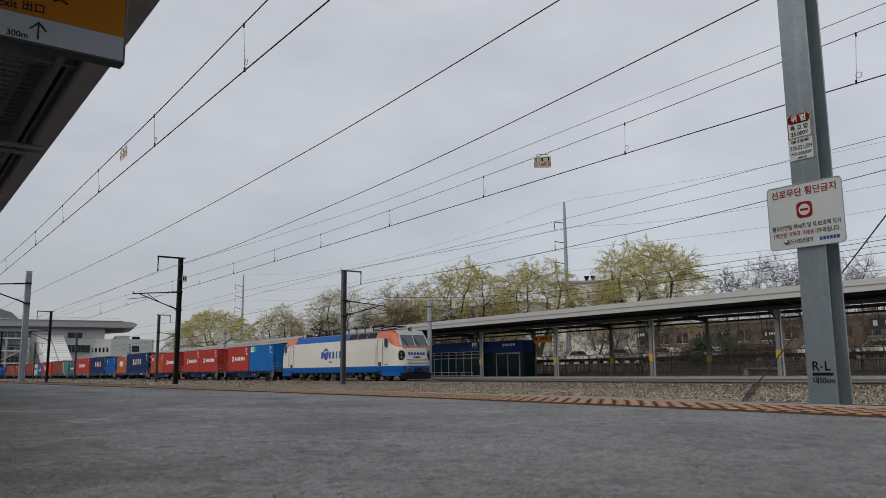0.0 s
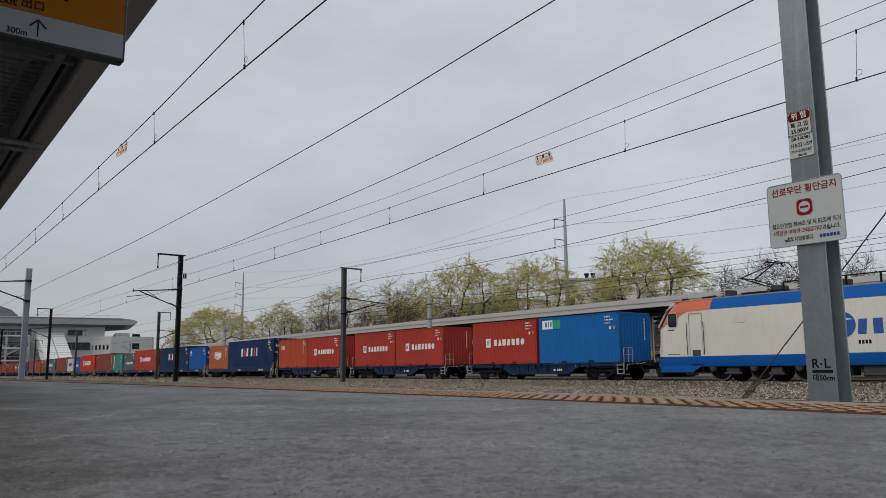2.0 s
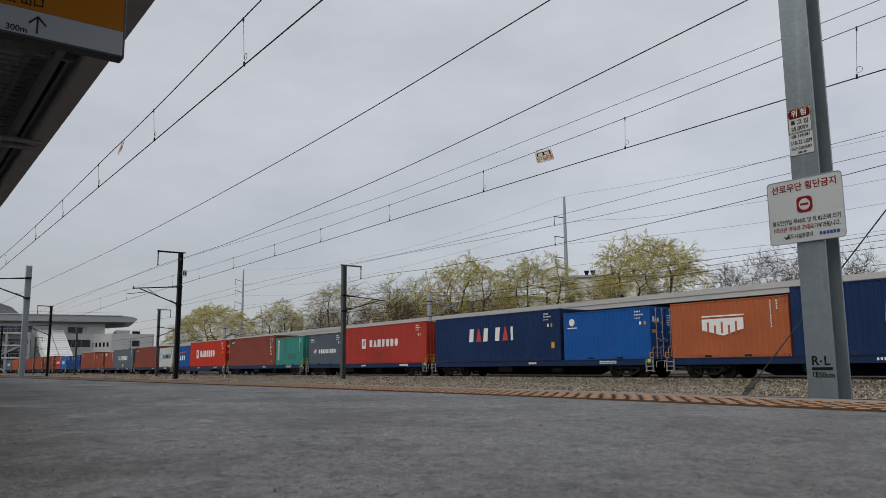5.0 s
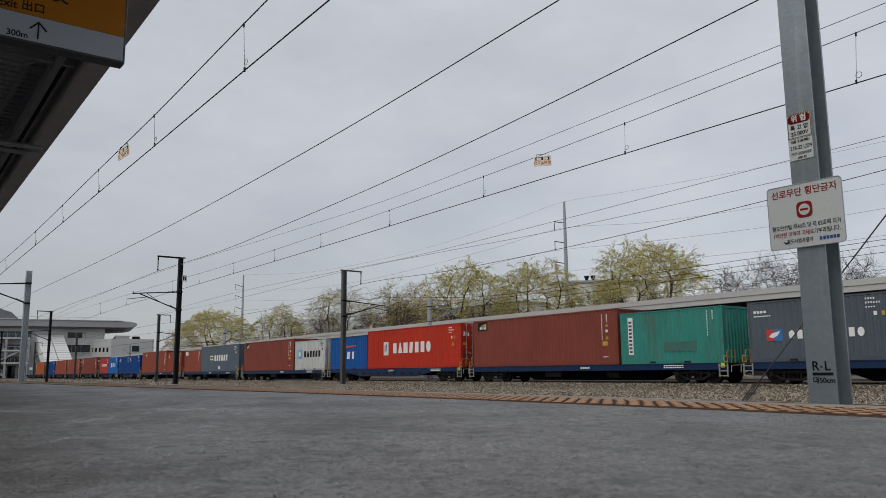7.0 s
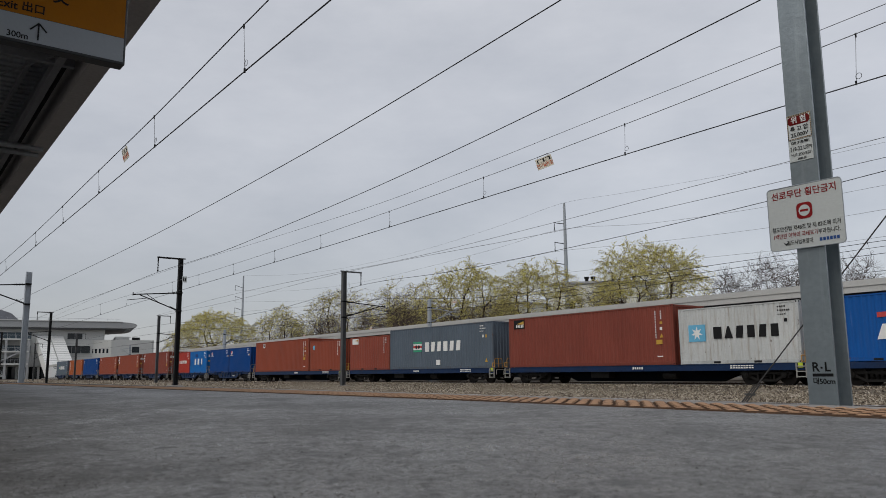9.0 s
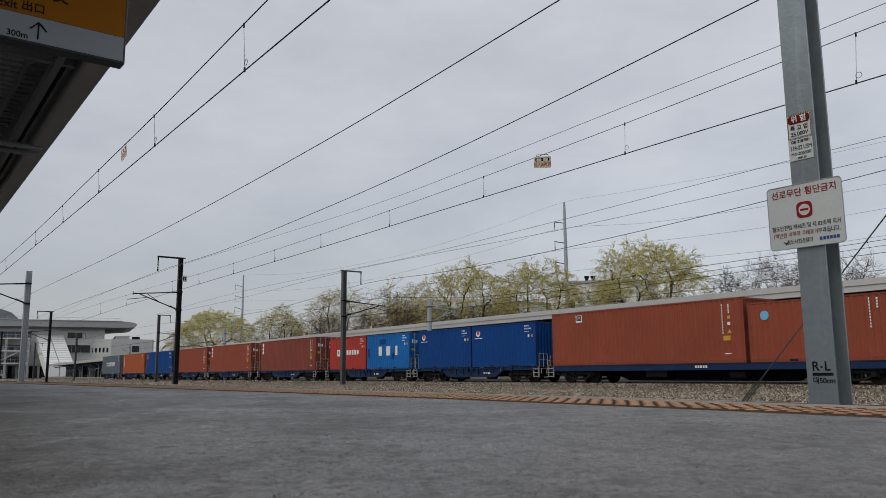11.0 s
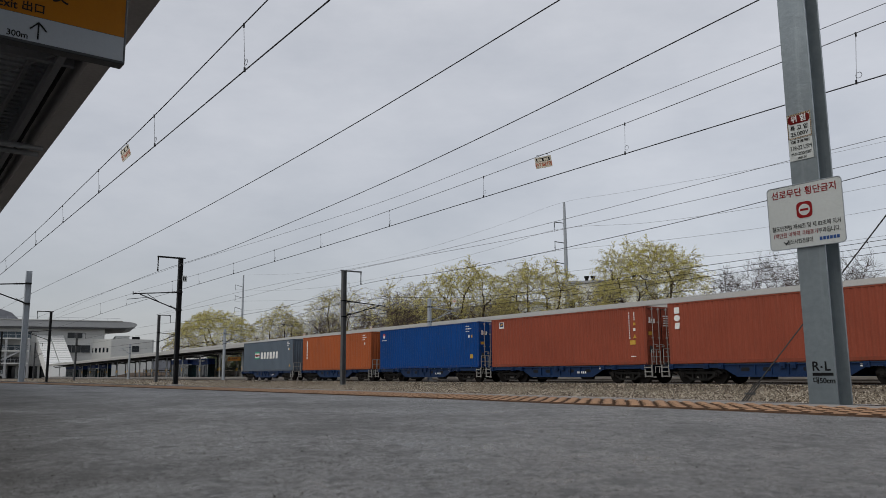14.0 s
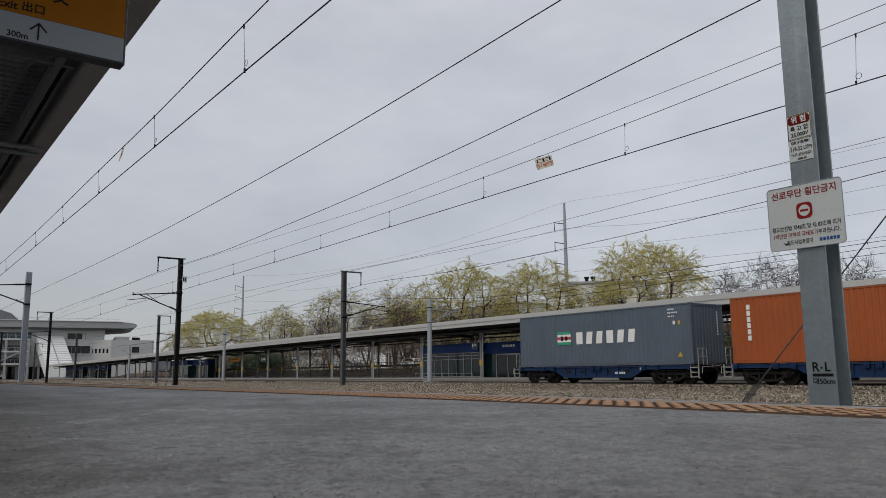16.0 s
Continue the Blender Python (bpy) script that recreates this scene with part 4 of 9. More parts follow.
def warning_tag(at, name_label):
    """A small plate hung from a wire, its upper half dark."""
    t = thing("warning_tag", name_label, "warning tag", at, group="warning tags")
    part("plate", M().box(-0.22, -0.004, -0.34, 0.22, 0.004, -0.05, 0.002), YELLOWISH, t)
    part("band", M().box(-0.18, -0.006, -0.17, 0.18, 0.006, -0.08), BLACK, t, "dark upper band")
    for k in range(2):
        part("mark", M().box(-0.15 + 0.17 * k, -0.0075, -0.165, -0.03 + 0.17 * k, 0.0075, -0.095), YELLOWISH, t)
    for text, dx in (("전기", -0.125), ("위험", 0.125)):
        writing(text, 0.12, TAGRED, t, pose(dx, -0.0065, -0.255) @ FACE_S, thick=0.002)
    part("warning_sign", M().prism([(-0.045, -0.295), (0.045, -0.295), (0.0, -0.215)], 1, -0.0065, 0.0065), TAGRED, t, "small warning triangle")
    part("hook", M().path([(-0.15, 0, -0.05), (-0.15, 0, 0.0), (0.15, 0, 0.0), (0.15, 0, -0.05)], 0.006, 5), BLACK, t)
    return t


TAGRED = mat("faded red print", (0.45, 0.12, 0.06), 0.6, var=0.2)
YELLOWISH = mat("faded cream plate", (0.6, 0.56, 0.46), 0.5, var=0.15, big=6)
TAGS = [warning_tag((-19.4, 4.87, 6.14), "small faded warning tag hanging from the overhead wire"),
        warning_tag((-14.03, 13.81, 6.14), "small faded warning tag swinging from the overhead wire")]
mp = thing("mast_plate", "small pale number plate on a dark mast", "plate", (-50.48, 16.92, 6.6))
part("plate", M().box(-0.0, -0.15, 0.0, 0.02, 0.15, 0.4, 0.004), SIGNWHITE, mp)
part("plate_mark", M().box(0.02, -0.1, 0.08, 0.026, -0.02, 0.32).box(0.02, 0.03, 0.08, 0.026, 0.1, 0.32), BLACK, mp, "plain dark bars")
part("clamp", M().box(-0.15, -0.14, 0.15, 0.0, 0.05, 0.25), DARKSTEEL, mp)
for x, y, z in ((-42.64, 33.1, 5.735), (-62.9, 38.84, 5.07), (-77.0, 39.09, 5.04)):
    warning_tag((x, y, z), "small pale warning tag on the far overhead wire")


# ---- near canopy and the hanging guide board ----
CANOPYSTEEL = mat("dark blue-grey canopy steel", (0.2, 0.21, 0.23), 0.6, var=0.15, big=1.5, fine=20, spec=0.2)
EDGEGREY = mat("weathered grey fascia paint", (0.42, 0.41, 0.41), 0.6, var=0.15, big=1.5, fine=20, spec=0.2)


def near_canopy():
    c = thing("canopy_near", "dark grey steel canopy over the near platform", "canopy", kind="structure")
    z = 4.2
    m = M()
    m.solid([(-2, 1.709, z + 0.36), (-60, 3.03, z + 0.36), (-60, 3.25, z + 0.36), (-2, 1.929, z + 0.36), (-2, 1.749, z), (-60, 3.07, z), (-60, 3.3, z), (-2, 1.979, z)],
            [(0, 3, 2, 1), (4, 5, 6, 7), (0, 1, 5, 4), (1, 2, 6, 5), (2, 3, 7, 6), (3, 0, 4, 7)])
    part("edge_beam", m, EDGEGREY, c, "weathered grey fascia beam along the roof edge")
    m = M()
    m.solid([(-2, 1.449, z + 0.2), (-60, 2.77, z + 0.2), (-60, 2.85, z + 0.2), (-2, 1.529, z + 0.2), (-2, 1.449, z + 0.05), (-60, 2.77, z + 0.05), (-60, 2.85, z + 0.05), (-2, 1.529, z + 0.05)],
            [(0, 3, 2, 1), (4, 5, 6, 7), (0, 1, 5, 4), (1, 2, 6, 5), (2, 3, 7, 6), (3, 0, 4, 7)])
    part("inner_beam", m, CANOPYSTEEL, c, "dark steel beam inside the roof edge")
    part("roof_deck", M().prism([(-2, -9.0), (-2, 1.8), (-60, 3.12), (-60, -9.0)], 2, z + 0.4, z + 0.5), SOFFIT, c, "ribbed metal roof deck")
    m = M()
    for k in range(250):
        m.box(-2.2 - 0.2 * k, -9, z + 0.37, -2.1 - 0.2 * k, 1.7, z + 0.4)
    tagged(part("deck_ribs", m, SOFFIT, c), "shallow ribs of the roof sheet", kind="stuff")
    for k in range(7):
        part("rafter", M().box(-9.9 - 6.0 * k, -9, z + 0.08, -9.82 - 6.0 * k, 1.85, z + 0.18), CANOPYSTEEL, c, "dark steel cross beam")
    # gutter pipes inside the edge beam
    for e, r in ((-0.1, 0.035), (-0.2, 0.025)):
        part("gutter_pipe", M().tube((-2, 1.72 + e, z + 0.22), (-60, 3.04 + e, z + 0.22), r, 8), DARKSTEEL, c)
    for y in (1.45, 0.8, -0.3, -1.6):
        part("purlin", M().box(-60, y, z + 0.3, -2, y + 0.05, z + 0.37), CANOPYSTEEL, c, "dark steel purlin")
    part("tie_rod", M().tube((-11.6, 0.78, z + 0.12), (-9.7, 1.6, z + 0.12), 0.012, 6), CANOPYSTEEL, c)
    for xx in (-13.45, -13.85):
        part("tie_tube", M().tube((xx, -4.4, z - 0.02), (xx, 2.15, z - 0.02), 0.045, 10), GALV2, c, "grey steel tie tube")
    for k in range(4):
        part("post", M().box(-18.2 - 12 * k, -2.2, PLAT, -17.9 - 12 * k, -1.9, z + 0.2), MIDSTEEL, c)


near_canopy()


def guide_board():
    t = thing("guide_board", "hanging station guide board, orange over grey, dark frame", "guide board", (-6.41, 1.585, 3.1))
    W, H = 2.4, 0.75
    part("case", M().box(-0.15, -W, 0.012, -0.015, 0, H, 0.012), SIGNDARK, t, "dark metal case")
    x = -0.012
    part("grey_panel", M().box(x - 0.004, -W + 0.02, 0.035, x, -0.02, 0.238), SIGNGREY, t, "pale grey lower panel")
    part("orange_panel", M().box(x - 0.004, -W + 0.02, 0.242, x, -0.02, H - 0.03), ORANGE, t, "orange upper panel")

    def wr(text, dy, dz, size, thick=0.001):
        writing(text, size, BLACK, t, pose(x + 0.002, dy, dz) @ FACE_E, thick=thick)
    wr("300m", -0.792, 0.068, 0.066)
    wr("出口", -0.695, 0.305, 0.085, 0.0015)
    wr("Exit", -0.875, 0.295, 0.09, 0.0015)
    m = M()
    for a, b in (((-0.65, 0.06), (-0.65, 0.196)), ((-0.65, 0.196), (-0.708, 0.134)), ((-0.65, 0.196), (-0.592, 0.134))):
        m.tube((x + 0.002, a[0], a[1]), (x + 0.002, b[0], b[1]), 0.006, 6)
    part("arrow", m, BLACK, t, "black upward arrow")
    wr("나가는 곳", -0.75, 0.46, 0.16, 0.002)
    for dy in (-0.4, -2.0):
        part("hanger", M().tube((-0.1, dy, H), (-0.1, dy, 1.3), 0.025, 8), DARKSTEEL, t)


guide_board()


# ---- the freight train ----
SPEED, TRAIN_Y, DECK = 21.728, 30.74, 0.925
START = -0.79                     # where the train's zero mark lies at the start
MOVERS = []                       # (thing, x at the start, y, z)


def paint(name, c, worn=(0.2, 0.12, 0.09), amt=0.25, rust=0.0):
    """Sun-bleached, rain-streaked container paint; every piece takes its own patch of the pattern. rust: share of bare rusty steel."""
    m = bpy.data.materials.new(name)
    m.use_nodes = True
    nt = m.node_tree
    bs = nt.nodes["Principled BSDF"]
    bs.inputs["Roughness"].default_value, bs.inputs["Specular IOR Level"].default_value = 0.5, 0.12

    def n(kind, **kw):
        k = nt.nodes.new(kind)
        for i, v in kw.items():
            k.inputs[i].default_value = v
        return k

    def ramp(src, lo, hi, a, b):
        r = n("ShaderNodeMapRange")
        for i, v in zip(("From Min", "From Max", "To Min", "To Max"), (lo, hi, a, b)):
            r.inputs[i].default_value = v
        nt.links.new(src, r.inputs["Value"])
        return r.outputs[0]
    co, info = n("ShaderNodeTexCoord"), n("ShaderNodeObjectInfo")
    shift = n("ShaderNodeVectorMath")
    shift.operation = "MULTIPLY_ADD"
    shift.inputs[1].default_value = (61.0, 37.0, 17.0)
    nt.links.new(info.outputs["Random"], shift.inputs[0])
    nt.links.new(co.outputs["Object"], shift.inputs[2])
    at = shift.outputs[0]

    def field(scale, detail, rough, stretch=(1, 1, 1)):
        mp = n("ShaderNodeMapping", Scale=stretch)
        nt.links.new(at, mp.inputs["Vector"])
        t = n("ShaderNodeTexNoise", Scale=scale, Detail=detail, Roughness=rough)
        nt.links.new(mp.outputs[0], t.inputs["Vector"])
        return t.outputs["Fac"]
    broad, fine = field(0.45, 4, 0.55), field(26, 3, 0.5)
    both = n("ShaderNodeMath")
    both.operation = "ADD"
    nt.links.new(broad, both.inputs[0])
    nt.links.new(fine, both.inputs[1])
    sc = n("ShaderNodeVectorMath")
    sc.operation = "SCALE"
    sc.inputs[0].default_value = c
    nt.links.new(ramp(both.outputs[0], 0.65, 1.35, 0.94, 1.30), sc.inputs["Scale"])
    colour = sc.outputs[0]
    pale = tuple(min(0.62, v * 1.35 + 0.07) for v in c)
    rusty = (0.09, 0.045, 0.026)
    layers = [(field(2.2, 7, 0.65, (3, 3, 0.22)), 0.5, 0.76, amt, worn),              # rain streaks
              (field(1.3, 8, 0.7, (9, 9, 0.5)), 0.62, 0.7, 0.25 + 0.5 * amt, pale),   # scratches down to the primer
              (field(6.0, 9, 0.72, (1, 1, 0.6)), 0.635 - 0.2 * rust, 0.69 - 0.12 * rust, 0.55 + amt * 0.4, rusty),   # chips and rust
              (field(0.8, 5, 0.6), 0.52, 0.75, 0.18 + rust, tuple(v * 0.55 + 0.012 for v in c))]   # grime
    for src, lo, hi, most, col in layers:
        mx = n("ShaderNodeMix")
        mx.data_type = "RGBA"
        nt.links.new(ramp(src, lo, hi, 0.0, most), mx.inputs["Factor"])
        nt.links.new(colour, mx.inputs["A"])
        mx.inputs["B"].default_value = (*col, 1)
        colour = mx.outputs["Result"]
    nt.links.new(colour, bs.inputs["Base Color"])
    nt.links.new(ramp(broad, 0.3, 0.7, 0.42, 0.62), bs.inputs["Roughness"])
    bp = n("ShaderNodeBump", Strength=0.12, Distance=0.01)
    nt.links.new(field(3.0, 3, 0.5), bp.inputs["Height"])
    nt.links.new(bp.outputs[0], bs.inputs["Normal"])
    BASE[name] = c
    return m


FRAMES, BASE = {}, {}


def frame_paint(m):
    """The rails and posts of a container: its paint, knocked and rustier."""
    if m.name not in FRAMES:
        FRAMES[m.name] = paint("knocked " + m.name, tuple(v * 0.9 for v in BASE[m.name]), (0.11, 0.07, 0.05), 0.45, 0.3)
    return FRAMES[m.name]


RED = paint("red container paint", (0.335, 0.037, 0.028))
RED2 = paint("bright red container paint", (0.41, 0.032, 0.016), amt=0.12)
RUST = paint("orange brown container paint", (0.348, 0.099, 0.041), amt=0.2)
ORG = paint("orange container paint", (0.30, 0.078, 0.026), amt=0.2)
BROWN = paint("brown container paint", (0.185, 0.048, 0.034), amt=0.12)
BROWN2 = paint("red brown container paint", (0.225, 0.055, 0.032), amt=0.12)
BLUE = paint("blue container paint", (0.008, 0.115, 0.36), (0.04, 0.06, 0.1), 0.35)
BLUE2 = paint("royal blue container paint", (0.003, 0.043, 0.18), (0.03, 0.05, 0.1), 0.2)
BLUE3 = paint("mid blue container paint", (0.008, 0.08, 0.29), (0.05, 0.06, 0.09), 0.25)
NAVY = paint("navy container paint", (0.009, 0.026, 0.082), (0.05, 0.06, 0.08), 0.2)
GREEN = paint("green container paint", (0.035, 0.215, 0.18), (0.12, 0.07, 0.045), 0.8, 0.12)
SLATE = paint("slate grey container paint", (0.076, 0.096, 0.116), (0.05, 0.05, 0.05), 0.2)
SLATE2 = paint("blue grey container paint", (0.088, 0.112, 0.140), (0.06, 0.06, 0.06), 0.2)
PALE = paint("pale grey container paint", (0.45, 0.465, 0.46), (0.24, 0.18, 0.12), 0.75, 0.06)
MARKWHITE = mat("white marking paint", (0.74, 0.74, 0.72), 0.5, var=0.08, big=4)
MARKBLUE = mat("blue marking paint", (0.03, 0.16, 0.42), 0.5)
MARKSKY = mat("light blue marking paint", (0.12, 0.4, 0.6), 0.5)
MARKGREEN = mat("green marking paint", (0.02, 0.3, 0.16), 0.5)
MARKRED = mat("red marking paint", (0.5, 0.04, 0.035), 0.5)
MARKNAVY = mat("navy marking paint", (0.015, 0.035, 0.11), 0.5)
WAGONBLUE = mat("blue wagon paint", (0.006, 0.0225, 0.070), 0.5, var=0.3, big=1, fine=20, stain=(0.03, 0.03, 0.035), stain_amt=0.35, spec=0.2)
WAGONDARK = mat("dark navy wagon paint", (0.004, 0.006, 0.010), 0.8, var=0.25, big=1, fine=20, stain=(0.018, 0.015, 0.013), stain_amt=0.5, spec=0.04)
BOGIE = mat("grimy bogie steel", (0.013, 0.012, 0.011), 0.55, var=0.45, big=4, fine=25, bump=0.5, spec=0.2, stain=(0.045, 0.036, 0.027), stain_amt=0.25)
LOCKROD = mat("worn pale lock rod steel", (0.36, 0.31, 0.29), 0.55, metal=0.15, var=0.25, big=3, fine=25, stain=(0.14, 0.07, 0.045), stain_amt=0.4)
WHEEL = mat("wheel steel", (0.014, 0.012, 0.011), 0.7, metal=0.0, spec=0.15, var=0.2)
STEPWHITE = mat("white painted step", (0.29, 0.285, 0.27), 0.6, var=0.2, big=5, stain=(0.25, 0.17, 0.1))

BOXES = {}


def corrugated(L, z0, z1, pitch=0.278, deep=0.036, along=True):
    """A trapezoid-ribbed sheet from 0 to L, thick towards the inside (+y)."""
    m = M()
    pts = []
    n = max(1, round(L / pitch))
    p = L / n
    for k in range(n):
        a = k * p
        pts += [(a, 0.0), (a + 0.26 * p, 0.0), (a + 0.5 * p, deep), (a + 0.76 * p, deep)]
    pts.append((L, 0.0))
    for (a, b), (c, d) in zip(pts, pts[1:]):
        q = [(a, b, z0), (c, d, z0), (c, d, z1), (a, b, z1)]
        m.face(*(q if along else [(-v[1], v[0], v[2]) for v in q]))
    return m


def box_meshes(L, H):
    key = (L, H)
    if key in BOXES:
        return BOXES[key]
    W, g = 2.438, 0.15
    d = {}
    d["side_panel"] = corrugated(L - 2 * g, 0.16, H - 0.075).data("side_panel", [RED])
    d["end_panel"] = corrugated(W - 2 * g, 0.16, H - 0.11, 0.25, 0.045, False).data("end_panel", [RED])
    d["top_rail"] = M().box(g * 0.6, 0, H - 0.075, L - g * 0.6, 0.07, H - 0.012, 0.008).data("top_rail", [RED])
    low = M().box(g * 0.6, 0.004, 0.012, L - g * 0.6, 0.05, 0.16, 0.006)
    low.box(g, -0.006, 0.012, L - g, 0.08, 0.03)
    d["bottom_rail"] = low.data("bottom_rail", [RED])
    d["fork_pocket"] = M().box(-0.18, -0.004, 0.01, 0.18, 0.02, 0.125).data("fork_pocket", [BLACK])
    d["corner_post"] = M().box(0, 0, 0.11, g, 0.16, H - 0.11, 0.012).data("corner_post", [RED])
    c = M().box(0, 0, 0, 0.178, 0.162, 0.118, 0.012)
    c.use(1).box(0.06, -0.002, 0.03, 0.12, 0.01, 0.09)
    c.use(1).box(0.176, 0.05, 0.03, 0.18, 0.11, 0.09)
    d["corner_casting"] = c.data("corner_casting", [RED, BLACK])
    roof = M()
    n = 40 if L > 7 else 20
    for k in range(n):
        a, b = 0.1 + (L - 0.2) * k / n, 0.1 + (L - 0.2) * (k + 1) / n
        m1, m2 = a + (b - a) * 0.4, a + (b - a) * 0.6
        for u, v, zu, zv in ((a, m1, 0.0, 0.0), (m1, m2, 0.0, 0.02), (m2, b, 0.02, 0.0)):
            roof.face((u, 0.06, H - 0.03 + zu), (v, 0.06, H - 0.03 + zv), (v, W - 0.06, H - 0.03 + zv), (u, W - 0.06, H - 0.03 + zu))
    d["roof"] = roof.data("roof", [RED])
    d["floor"] = M().box(0.05, 0.05, 0.05, L - 0.05, W - 0.05, 0.16).data("floor", [BLACK])
    d["end_rail"] = M().box(0, g, H - 0.12, 0.08, W - g, H - 0.012, 0.008).data("end_rail", [RED])
    d["end_sill"] = M().box(0, g, 0.012, 0.08, W - g, 0.16, 0.008).data("end_sill", [RED])
    hw = (W - 2 * g) / 2
    door = M().box(0, 0.005, 0.17, 0.05, hw - 0.005, H - 0.13, 0.008)
    for k in range(5):
        z = 0.3 + (H - 0.6) * k / 5
        door.box(0.045, 0.06, z, 0.082, hw - 0.06, z + (H - 0.6) / 5 * 0.5, 0.012)
    d["door"] = door.data("door", [RED])
    rod = M().tube((0.118, 0, 0.08), (0.118, 0, H - 0.06), 0.021, 8)
    for z in (0.14, 0.62, 1.32, H - 0.8, H - 0.14):
        rod.box(0.045, -0.055, z - 0.035, 0.135, 0.055, z + 0.035)
    rod.path([(0.125, 0, 1.0), (0.15, 0.02, 1.0), (0.15, 0.3, 0.97), (0.15, 0.34, 0.9)], 0.016, 6).box(0.06, 0.24, 0.86, 0.14, 0.36, 0.93)
    d["lock_rod"] = rod.data("lock_rod", [GALV2])
    BOXES[key] = d
    return d


def container(L, H, colour, label, u, doors=False, deck=DECK):
    """A shipping container; its near lower corner is its origin. u: its place in the train."""
    d = box_meshes(L, H)
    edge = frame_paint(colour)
    W, g = 2.438, 0.15
    t = thing("shipping_container", label, "shipping container", STATION @ Matrix.Translation((START + u, TRAIN_Y, deck)), group="containers on the freight train")
    MOVERS.append((t, u, TRAIN_Y, deck))
    part("side_panel", d["side_panel"], colour, t, at=(g, 0.009, 0))
    part("side_panel", d["side_panel"], colour, t, at=pose(L - g, W - 0.009, 0, 0, 0, 180))
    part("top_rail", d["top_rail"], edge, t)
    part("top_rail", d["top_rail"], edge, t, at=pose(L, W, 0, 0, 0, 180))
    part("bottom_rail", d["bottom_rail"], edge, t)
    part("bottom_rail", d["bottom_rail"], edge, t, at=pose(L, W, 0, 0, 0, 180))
    for c in ((L / 2 - 1.02, L / 2 + 1.02) if L < 7 else ()):
        part("fork_pocket", d["fork_pocket"], None, t, at=(c, 0, 0))
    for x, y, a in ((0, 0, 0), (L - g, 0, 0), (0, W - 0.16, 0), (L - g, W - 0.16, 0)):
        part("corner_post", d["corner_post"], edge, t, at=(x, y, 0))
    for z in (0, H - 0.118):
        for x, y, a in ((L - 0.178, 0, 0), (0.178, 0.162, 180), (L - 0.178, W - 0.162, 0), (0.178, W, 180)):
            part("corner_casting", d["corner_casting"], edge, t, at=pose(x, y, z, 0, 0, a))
    part("roof", d["roof"], colour, t)
    part("floor", d["floor"], BLACK, t)
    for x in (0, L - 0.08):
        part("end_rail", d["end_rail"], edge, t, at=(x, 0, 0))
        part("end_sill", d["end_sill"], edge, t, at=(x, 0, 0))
    part("end_panel", d["end_panel"], colour, t, at=(0.06, g, 0))
    if doors:
        hw = (W - 2 * g) / 2
        for y in (g, g + hw):
            dr = part("door", d["door"], colour, t, "closed container door with lock rods", at=(L - 0.11, y, 0))
            for k in (0.3, 0.74):
                part("lock_rod", d["lock_rod"], LOCKROD, dr, at=(0, hw * k, 0))
        part("door_seal", M().box(L - 0.1, g + hw - 0.012, 0.17, L - 0.045, g + hw + 0.012, H - 0.13), BLACK, t, "black rubber door seal")
        f0, f1 = L - 0.06, L - 0.024
        q = M().box(f0, g + 0.06, H * 0.5, f1, g + 0.32, H * 0.56)
        part("data_plate", q, YELLOW, t, "yellow caution plate")
        q = M()
        for k in range(4):
            q.box(f0, g + hw + 0.52, H * 0.6 - 0.14 * k, f1, g + hw + 0.9 - 0.07 * (k % 2), H * 0.6 - 0.14 * k + 0.04)
        part("marking", q, MARKWHITE, t)
        part("maker_plate", M().box(f0, g + 0.1, H * 0.2, f1, g + 0.3, H * 0.32), MIDSTEEL, t, "dull grey data plate")
        for k in range(3):
            part("name_mark", M().box(f0, g + 0.1 + 0.17 * k, H * 0.71, f1, g + 0.22 + 0.17 * k, H * (0.81 if k == 0 else 0.785)), MARKWHITE, t, "plain painted mark")
        q = M()
        for z in (0.16, 0.34, 0.66, 0.84):
            q.box(L - 0.02, g - 0.05, H * z - 0.06, L + 0.02, g + 0.09, H * z + 0.06, 0.008).box(L - 0.02, W - g - 0.09, H * z - 0.06, L + 0.02, W - g + 0.05, H * z + 0.06, 0.008)
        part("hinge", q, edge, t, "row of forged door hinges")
        q = M()
        for k in range(5):
            q.box(f0, g + hw + 0.14, H * 0.83 - 0.12 * k, f1, g + hw + 0.82 - 0.12 * (k % 3), H * 0.83 - 0.12 * k + 0.045)
        part("marking", q, MARKWHITE, t)
    else:
        part("end_panel", d["end_panel"], colour, t, at=(L - 0.02, g, 0))
        q = M()
        for k in range(9):
            q.box(L + 0.0, W - 0.5, H * 0.85 - 0.13 * k, L + 0.006, W - 0.42, H * 0.85 - 0.13 * k + 0.08)
        part("marking", q, MARKWHITE, t)
    return t


WORDS = {2: "HO", 3: "AOI", 5: "HOEAH", 6: "HEEHEE", 7: "HAWEHHO", 9: "OHHEHIHHO"}


